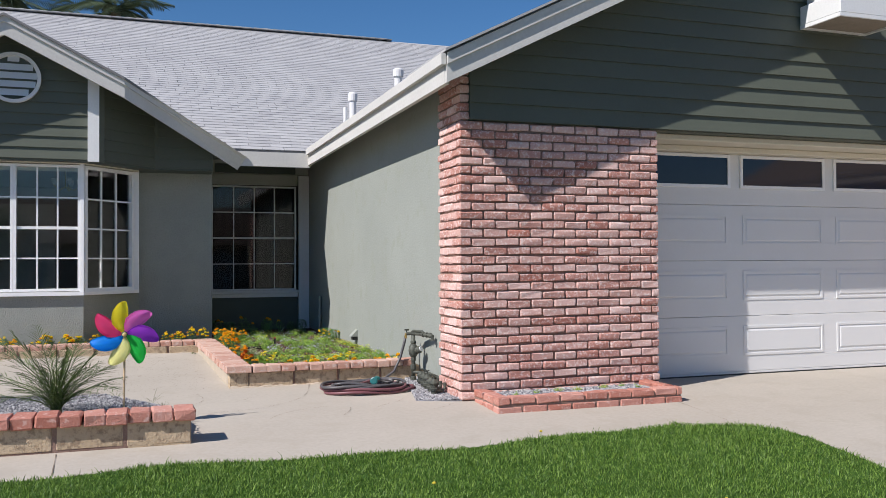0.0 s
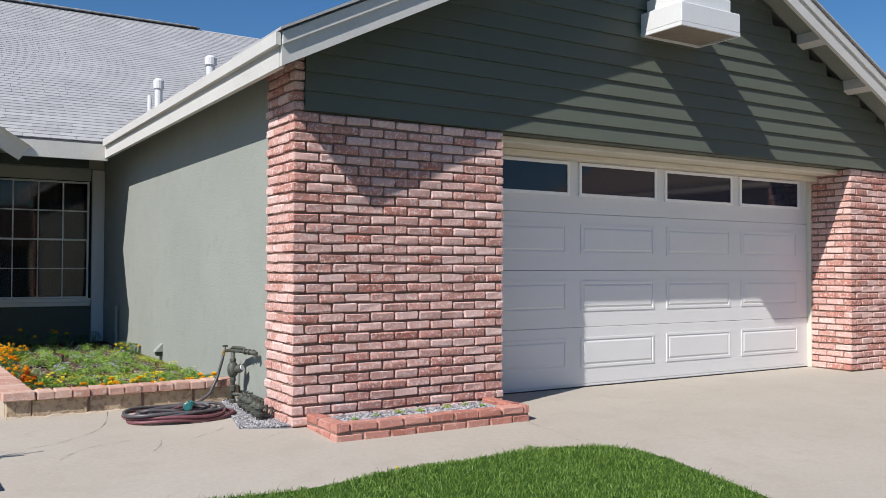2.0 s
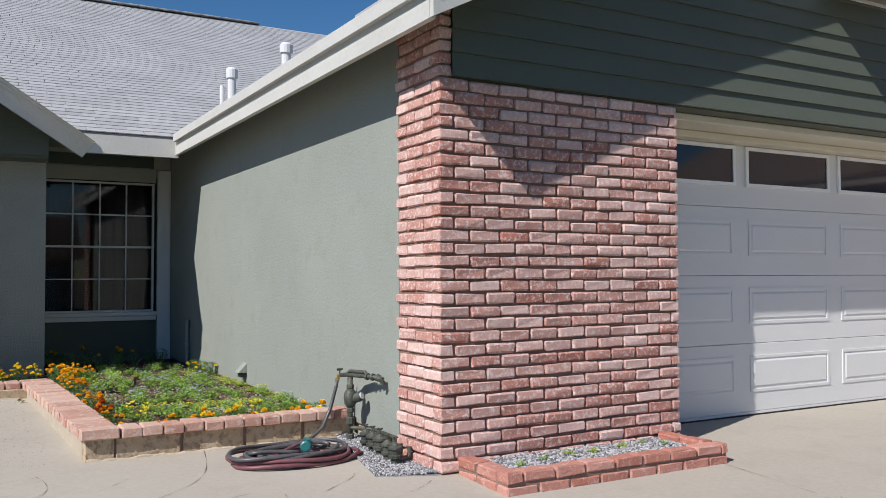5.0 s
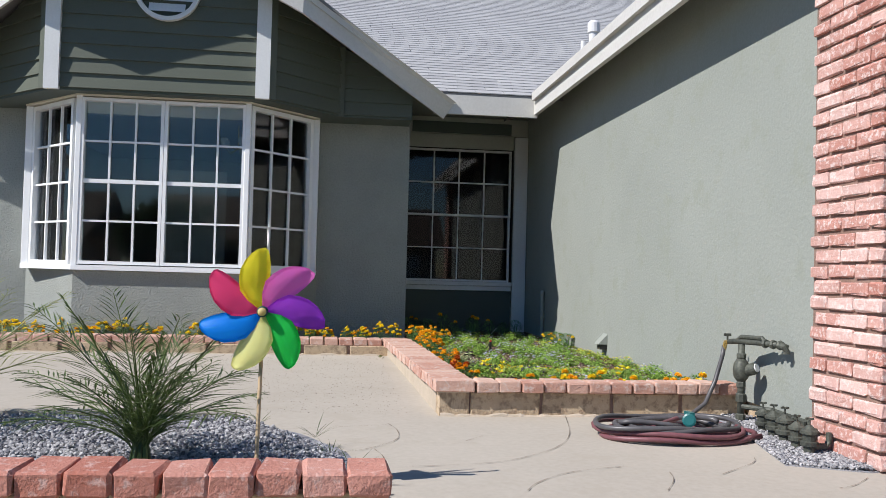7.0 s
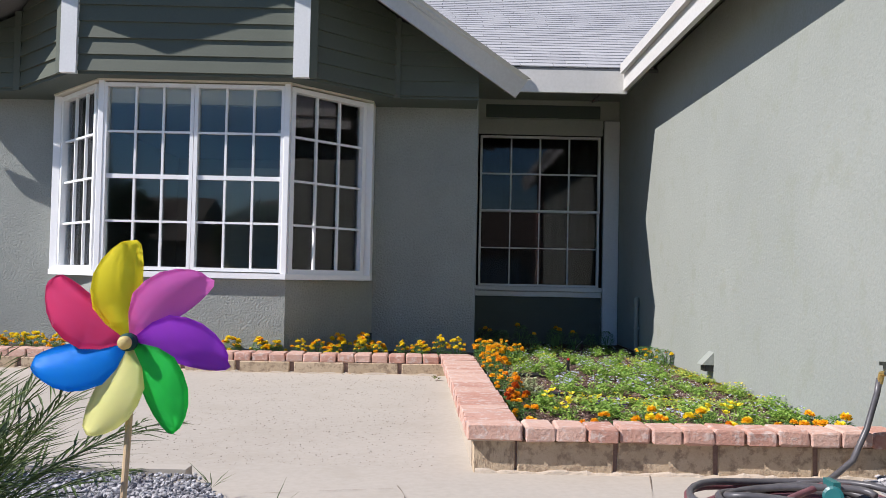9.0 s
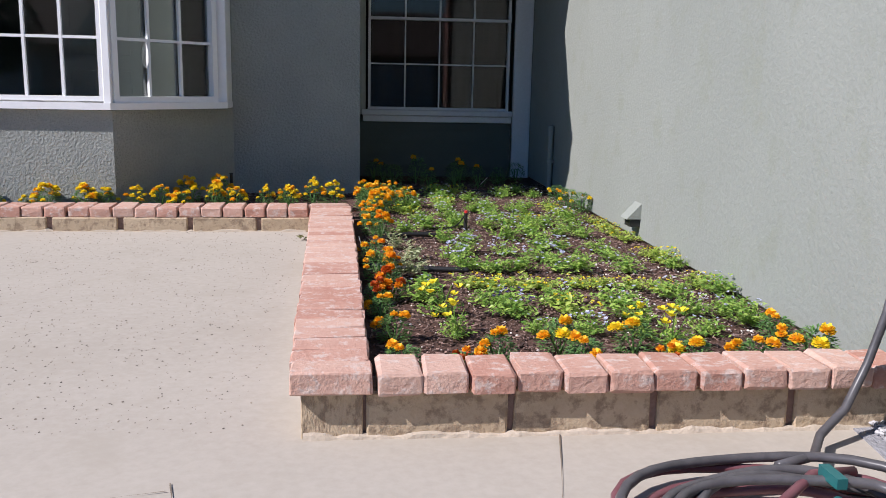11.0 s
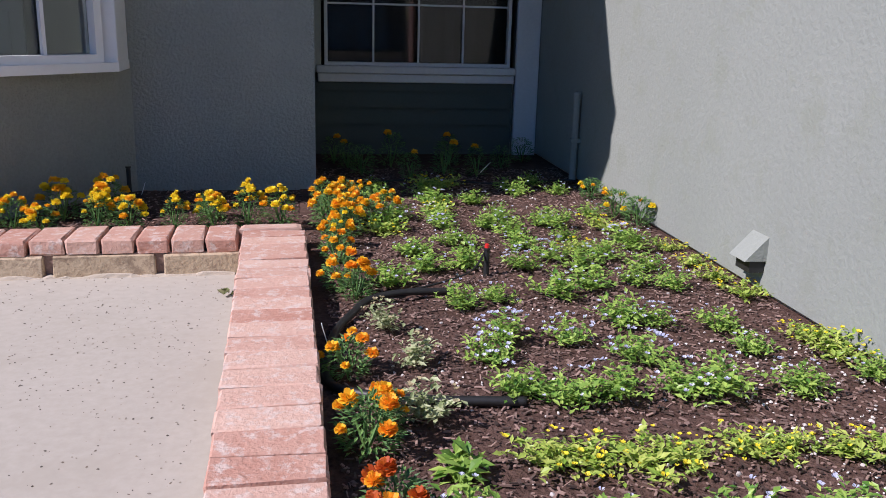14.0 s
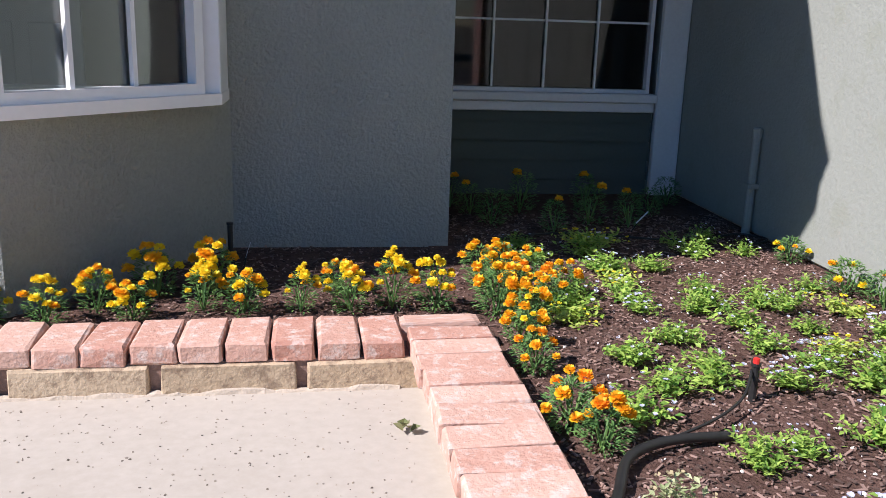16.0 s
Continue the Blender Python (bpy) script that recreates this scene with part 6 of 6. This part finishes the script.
TEAL = material("teal_plastic", (0.01, 0.10, 0.10), (0.02, 0.15, 0.15), 0.4, 20, 3, 0, 0.001)
nz = part("nozzle", lathe(bmesh.new(), [(0.013, -0.10), (0.016, -0.04), (0.026, -0.01), (0.033, 0.0), (0.033, 0.018), (0.024, 0.022)], (0.04, -0.10, 0.10), 16, Euler((radians(80), 0, radians(-25))).to_matrix()), TEAL, hose, "teal plastic nozzle")
part("trigger", boxes((0.10, 0.125, 0.03, 0.11, 0.09, 0.115)), TEAL, nz)

# ---- neighbour's house beyond the driveway ----
TAN = material("tan_stucco", (0.52, 0.42, 0.34), (0.60, 0.50, 0.41), 0.92, 40, 1.2, 0.4, 0.008)
TAN_ROOF = material("tan_shingle", (0.20, 0.14, 0.095), (0.38, 0.27, 0.18), 0.95, 60, 3, 0.8, 0.01, per_piece=0.5)
TAN_BLOCK = material("yellow_block", (0.47, 0.36, 0.21), (0.57, 0.45, 0.28), 0.95, 50, 4, 0.6, 0.008, per_piece=0.3)
TRUNK = material("palm_trunk", (0.16, 0.12, 0.05), (0.26, 0.2, 0.15), 0.95, 30, 4, 0.8, 0.02)
STONE = material("ledge_stone", (0.19, 0.15, 0.11), (0.36, 0.29, 0.21), 0.95, 40, 6, 0.9, 0.012, per_piece=0.5)
nb = thing("neighbour_house", "tan stucco neighbouring house with a brown shingle roof", "house", at=(10.0, 0.14, 0.05))
part("wall", boxes((0.0, 0.2, -8, 8, -0.05, 2.62)), TAN, nb)
part("fascia", boxes((-0.46, -0.42, -8.2, 8.2, 2.44, 2.58)), TAN, nb)
part("gutter_edge", boxes((-0.49, -0.46, -8.2, 8.2, 2.55, 2.61)), SHINGLE_EDGE, nb, "dark metal drip edge")
bm = bmesh.new()
prism(bm, [(-0.5, -8.3, 2.6), (-0.5, 8.3, 2.6), (4.0, 8.3, 4.85), (4.0, -8.3, 4.85)], (0, 0, -0.04))
prism(bm, [(4.0, -8.3, 4.85), (4.0, 8.3, 4.85), (8.5, 8.3, 2.6), (8.5, -8.3, 2.6)], (0, 0, -0.04))
prism(bm, [(-0.42, -8, 2.44), (0.0, -8, 2.5), (0.0, 8, 2.5), (-0.42, 8, 2.44)], (0, 0, 0.01))
nroof = part("roof", bm, TAN_ROOF, nb)
verts, faces = [], []
for r_ in range(38):
    x = -0.5 + r_ * 0.119
    yy = -3.0 + (0.15 if r_ % 2 else 0)
    while yy < 4.0:
        zz = 2.6 + 0.5 * (x + 0.5) + 0.012 + rng.uniform(0, 0.006)
        w = rng.uniform(0.2, 0.3)
        k = len(verts)
        verts += [(x - 0.01, yy, zz - 0.012), (x - 0.01, yy + w, zz - 0.012), (x - 0.01, yy, zz + 0.004), (x - 0.01, yy + w, zz + 0.004), (x + 0.13, yy, zz + 0.062), (x + 0.13, yy + w, zz + 0.062)]
        faces += [(k, k + 1, k + 3, k + 2), (k + 2, k + 3, k + 5, k + 4)]
        yy += w + 0.006
me = bpy.data.meshes.new("shingles")
me.from_pydata(verts, [], faces)
me.materials.append(leafy("tan_shingle_field", (0.20, 0.135, 0.05), (0.42, 0.30, 0.20), 0.95, 0.0))
ob = new("shingles", me)
ob.parent = nroof
tagged(ob, "courses of brown asphalt shingles", kind="stuff")
yy = -3.0
cap_m = piece_meshes("ridge_cap", 0.26, 0.22, 0.03, TAN_ROOF, 3, 0.005, 0.004)
while yy < 5:
    piece("ridge_cap", rng.choice(cap_m), nroof, (4.0, yy, 4.88), 0, (1, 1, 1), 0, 0.16)
    yy += 0.17
PANEL = material("solar_cell", (0.01, 0.012, 0.04), (0.02, 0.025, 0.07), 0.15, 20, 2, 0, 0.001)
bm = bmesh.new()
prism(bm, [(2.0, 1.35, 3.95), (2.0, 3.4, 3.95), (3.4, 3.4, 4.66), (3.4, 1.35, 4.66)], (0, 0, 0.04))
part("solar_panel", bm, PANEL, nb, "dark blue solar panel")
bm = bmesh.new()
prism(bm, [(1.2, -0.1, 3.45), (1.2, -2.6, 3.45), (1.2, -1.35, 4.1)], (2.2, 0, 0))
part("dormer", bm, TAN, nb)
bm = bmesh.new()
prism(bm, [(1.05, 0.1, 3.42), (1.05, -1.35, 4.17), (1.05, -1.35, 4.27), (1.05, 0.1, 3.52)], (2.3, 0, 0))
part("dormer_barge", bm, WHITE, nb, "white barge board")
# meter board and meter cabinet
part("meter_board", soft_box(-0.05, 0.0, 0.40, 1.6, 0.45, 2.5, 0.006), WHITE, nb, "white painted meter board")
part("board_post", soft_box(-0.075, -0.05, 0.42, 0.53, 0.45, 2.5, 0.005), WHITE, nb)
METER_GREY = material("meter_grey", (0.20, 0.24, 0.25), (0.26, 0.30, 0.31), 0.45, 20, 3, 0.05, 0.001)
cab = part("meter_cabinet", soft_box(-0.16, -0.05, 0.58, 0.95, 1.12, 2.06, 0.008), METER_GREY, nb, "grey steel meter cabinet")
part("lower_door", soft_box(-0.175, -0.161, 0.59, 0.94, 1.14, 1.52, 0.004), METER_GREY, cab)
part("meter", lathe(bmesh.new(), [(0.10, 0), (0.10, 0.03), (0.085, 0.08), (0.06, 0.095)], (-0.175, 0.70, 1.42), 20, Euler((0, radians(-90), 0)).to_matrix()), VENT_PAINT, cab, "round electricity meter")
part("label", boxes((-0.178, -0.1755, 0.80, 0.935, 1.36, 1.50)), RED, cab, "red warning label")
for k in range(3):
    part("label_text", boxes((-0.1805, -0.1785, 0.82, 0.91, 1.465 - 0.035 * k, 1.475 - 0.035 * k)), WHITE, cab)
part("label", boxes((-0.164, -0.1605, 0.72, 0.81, 1.58, 1.80)), RED, cab, "red warning label")
for k in range(5):
    part("label_text", boxes((-0.167, -0.1645, 0.735, 0.795, 1.765 - 0.036 * k, 1.775 - 0.036 * k)), WHITE, cab)
part("label", boxes((-0.178, -0.1755, 0.66, 0.74, 1.18, 1.26)), WHITE, cab, "white paper label")
part("side_box", soft_box(-0.15, -0.05, 1.16, 1.30, 1.55, 2.03, 0.008), VENT_PAINT, nb, "pale grey electrical box")
part("small_box", soft_box(-0.12, -0.08, 0.44, 0.51, 1.28, 1.44, 0.006), VENT_PAINT, nb, "small grey switch box")
part("conduit", tube(bmesh.new(), [(-0.07, 1.25, 1.13), (-0.07, 0.75, 1.11), (-0.07, 0.66, 1.05), (-0.07, 0.66, 0.72), (-0.07, 0.72, 0.62), (-0.07, 0.82, 0.60), (-0.07, 1.3, 0.60)], 0.018, 8), WHITE, nb, "white conduit")
# stone wainscot with a ledge
wain = part("wainscot", boxes((-0.06, 0.0, -3.0, 0.38, 0.3, 1.05)), MORTAR, nb, "rough brown ledge stone")
part("ledge", soft_box(-0.13, 0.0, -3.0, 0.40, 1.05, 1.10, 0.008), STONE, nb)
stones = piece_meshes("stone", 0.05, 0.36, 0.15, STONE, 6, 0.012, 0.008)
z = 0.42
while z < 1.02:
    yy = 0.36 - rng.uniform(0, 0.15)
    while yy > -1.6:
        piece("stone", rng.choice(stones), wain, (-0.075 + rng.uniform(-0.008, 0.008), yy - 0.1, z), 0, (1, rng.uniform(0.7, 1.05), rng.uniform(0.85, 1.02)), 0)
        yy -= 0.36
    z += 0.16
# block garden wall along the driveway
gw = structure("wall_garden", boxes((8.93, 9.06, -6.0, 3.4, -0.3, 0.44)), PALE_MORTAR, "low tan block garden wall with a red brick cap", "wall")
gw.location.z = 0.05
gblock = piece_meshes("block", 0.15, 0.39, 0.14, TAN_BLOCK, 5, 0.005, 0.003)
gcap = piece_meshes("brick", 0.2, 0.21, 0.05, BRICK, 4, 0.006, 0.003)
for c in range(4):
    yy = 3.2 - (0.2 if c % 2 else 0)
    while yy > -3:
        piece("block", rng.choice(gblock), gw, (8.985, yy, -0.06 + 0.15 * c + 0.005))
        yy -= 0.405
yy = 3.2
while yy > -3:
    piece("brick", rng.choice(gcap), gw, (8.99, yy, 0.49))
    yy -= 0.22

# ---- far wing of the house and what shows past it ----
wing = thing("brick_wing", "far brick pier and grey eave of the house's other wing", "building", at=(-8.9, 10.0, 0))
part("wall", boxes((-3, 2.5, 0.3, 0.5, -0.05, 2.7)), STUCCO, wing)
wp = part("brick_pier", boxes((0.74, 1.45, -1.0, -0.6, -0.05, 2.6)), MORTAR, wing, "red brick pier")
for c in range(35):
    x = 0.73 + (0.105 if c % 2 else 0)
    if c % 2:
        brick_at(wp, 0.73, 0.825, -1.012, -0.92, c * COURSE + COURSE / 2, "x")
    while x < 1.44:
        e = min(x + 0.198, 1.45)
        if e - x > 0.03:
            brick_at(wp, x + (0.005 if c % 2 else 0), e, -1.012, -0.92, c * COURSE + COURSE / 2, "x")
        x += 0.21
part("fascia", boxes((-4, 2.6, -1.5, -1.46, 2.55, 2.74)), FASCIA, wing, "off-white eave fascia")
bm = bmesh.new()
prism(bm, [(-4, -1.53, 2.74), (2.6, -1.53, 2.74), (2.6, 3, 5.0), (-4, 3, 5.0)], (0, 0, -0.03))
wroof = part("roof", bm, SHINGLE_EDGE, wing)
for r_ in range(18):
    y = -1.53 + r_ * 0.1145
    x = 0.0 + (0.15 if r_ % 2 else 0)
    while x < 2.5:
        piece("shingle", rng.choice(tabs), wroof, (x, y, 2.743 + 0.5 * (y + 1.53)))
        x += 0.3
fence = thing("side_fence", "dark brown wooden fence beside the far wing", "fence", at=(-9.6, 9.3, -0.03))
FENCE = material("fence_wood", (0.06, 0.04, 0.03), (0.11, 0.075, 0.055), 0.9, 30, 4, 0.5, 0.005, per_piece=0.4)
for k in range(10):
    part("board", soft_box(-1.6 + k * 0.2, -1.41 + k * 0.2, 0, 0.025, 0, 1.75, 0.004), FENCE, fence)
part("rail", boxes((-1.6, 0.4, 0.026, 0.07, 1.4, 1.49)), FENCE, fence)
bush = thing("flowering_bush", "dark purple flowering bush beyond the fence", "bush", at=(-10.6, 12.5, -0.03))
bm = bmesh.new()
for k in range(2600):
    v = Vector((rng.gauss(0, 1), rng.gauss(0, 1), rng.gauss(0, 1))).normalized()
    p = Vector((v.x * 1.3, v.y * 1.1, 1.7 + v.z * 1.25)) * 1.0
    p *= 1 + 0.16 * noise.noise(p * 1.7)
    leaf(bm, p, v + Vector((rng.uniform(-0.6, 0.6), rng.uniform(-0.6, 0.6), rng.uniform(-0.6, 0.6))), (0, 0, 1), 0.12, 0.07)
part("crown", bm, leafy("purple_leaf", (0.03, 0.015, 0.03), (0.22, 0.03, 0.14)), bush)
part("trunk", tube(bmesh.new(), [(0, 0, 0), (0.05, 0, 1.2)], 0.09, 8, 0.05), TRUNK, bush)

# ---- palms behind the roof ----
PALM_GREEN = leafy("palm_green", (0.035, 0.06, 0.025), (0.10, 0.13, 0.06), 0.5, 0.2)


def tall_palm(at, h, reach, seed, n=26):
    rr = random.Random(seed)
    t = thing("palm_tree", "tall palm tree with drooping green fronds behind the roof", "tree", "palm trees", at)
    part("trunk", tube(bmesh.new(), [(0, 0, 0), (0.1, 0, h * 0.5), (0.05, 0, h)], 0.22, 12, 0.15), TRUNK, t)
    bm = bmesh.new()
    for i in range(n):
        a = 2.4 * i + rr.uniform(-0.2, 0.2)
        el = rr.uniform(-0.2, 1.2)
        L = reach * rr.uniform(0.8, 1.1)
        pts = []
        for k in range(9):
            s = k / 8
            pts.append(Vector((0.05 + math.cos(a) * L * s * math.cos(el * (1 - 0.4 * s)), math.sin(a) * L * s * math.cos(el * (1 - 0.4 * s)), h + L * (s * math.sin(el) - 0.55 * s * s))))
        tube(bm, pts, 0.02, 5, 0.006)
        for k in range(34):
            s = 0.1 + 0.9 * k / 33
            j = min(7, int(s * 8))
            p = pts[j].lerp(pts[j + 1], s * 8 - j)
            d = (pts[j + 1] - pts[j]).normalized()
            side = d.cross(Vector((0, 0, 1))).normalized()
            for sg in (-1, 1):
                leaf(bm, p, d * 0.6 + side * sg * 0.9 + Vector((0, 0, -0.25)), (0, 0, 1), L * 0.28 * math.sin(math.pi * (0.15 + 0.75 * s)), 0.05, 0.3)
    part("crown", bm, PALM_GREEN, t)


tall_palm((-3.3, 23.0, -0.03), 9.2, 2.3, 31)
tall_palm((-6.6, 24.0, -0.03), 9.6, 2.4, 32)
tall_palm((-9.5, 25.0, -0.03), 9.3, 2.4, 33)

# ---- across the street, as the window panes mirror it ----
def broad_tree(at, h, rad, seed, mat):
    rr = random.Random(seed)
    t = thing("street_tree", "leafy dark green tree across the street", "tree", "trees across the street", at)
    bm = tube(bmesh.new(), [(0, 0, 0), (0.1, 0.05, h * 0.35), (0.0, 0.1, h * 0.6)], 0.22, 10, 0.1)
    for k in range(6):
        a = k * 1.05
        tube(bm, [(0.05, 0.05, h * 0.35), (rad * 0.5 * math.cos(a), rad * 0.5 * math.sin(a), h * 0.62), (rad * 0.8 * math.cos(a), rad * 0.8 * math.sin(a), h * 0.75)], 0.09, 6, 0.03)
    part("trunk", bm, TRUNK, t)
    bm = bmesh.new()
    lobes = [(rad * 0.6 * math.cos(k * 1.05), rad * 0.6 * math.sin(k * 1.05), h * rr.uniform(0.6, 0.8), rad * rr.uniform(0.45, 0.65)) for k in range(6)] + [(0, 0, h * 0.85, rad * 0.6)]
    for x, y, z, r_ in lobes:
        for k in range(420):
            v = Vector((rr.gauss(0, 1), rr.gauss(0, 1), rr.gauss(0, 1))).normalized()
            p = Vector((x, y, z)) + v * r_ * rr.uniform(0.65, 1.05)
            leaf(bm, p, v + Vector((rr.uniform(-0.8, 0.8), rr.uniform(-0.8, 0.8), rr.uniform(-0.8, 0.4))), (0, 0, 1), 0.42, 0.24)
    part("crown", bm, mat, t)


TREE_GREEN = leafy("tree_green", (0.025, 0.05, 0.018), (0.08, 0.12, 0.04), 0.6, 0.2)
BROWN_ROOF = material("brown_roof", (0.11, 0.085, 0.07), (0.18, 0.14, 0.11), 0.95, 20, 2, 0.5, 0.01)
for i, (x, wd) in enumerate(((-20, 13), (-3.5, 13))):
    t = thing("house_across", "tan single-storey house with a brown roof across the street", "house", "houses across the street", (x, -27, -0.5))
    part("wall", boxes((-wd / 2, wd / 2, -8, 0, 0, 2.7)), TAN, t)
    bm = bmesh.new()
    prism(bm, [(-wd / 2 - 0.5, 0.6, 2.6), (-wd / 2 - 0.5, -8.6, 2.6), (-wd / 2 - 0.5, -4, 4.9)], (wd + 1, 0, 0))
    part("roof", bm, BROWN_ROOF, t)
    g = part("garage_door", soft_box(wd / 2 - 5.6, wd / 2 - 0.8, 0.0, 0.05, 0, 2.2, 0.01), WHITE, t)
    part("window", soft_box(-wd / 2 + 1.2, -wd / 2 + 3.4, 0.0, 0.05, 0.9, 2.1, 0.01), DARK_GLASS, t)
    part("door", soft_box(-0.6, 0.4, 0.0, 0.05, 0, 2.05, 0.01), SIDING_DIM, t)
for x, y, h, rd, sd in ((-15.5, -22, 4.6, 2.2, 1), (-9.0, -23, 3.4, 1.7, 2), (-26, -38, 7, 3.0, 6)):
    broad_tree((x, y, -0.5), h, rd, sd, TREE_GREEN)
# street
structure("road", boxes((-200, 200, -19.5, -9.0, -0.56, -0.485)), material("asphalt", (0.04, 0.04, 0.042), (0.065, 0.065, 0.068), 0.95, 60, 1, 0.4, 0.006), "grey asphalt street", "road")
structure("pavement_kerb", boxes((-200, 200, -9.0, -7.0, -0.5, -0.335)), CONCRETE, "concrete sidewalk and kerb along the street", "pavement")
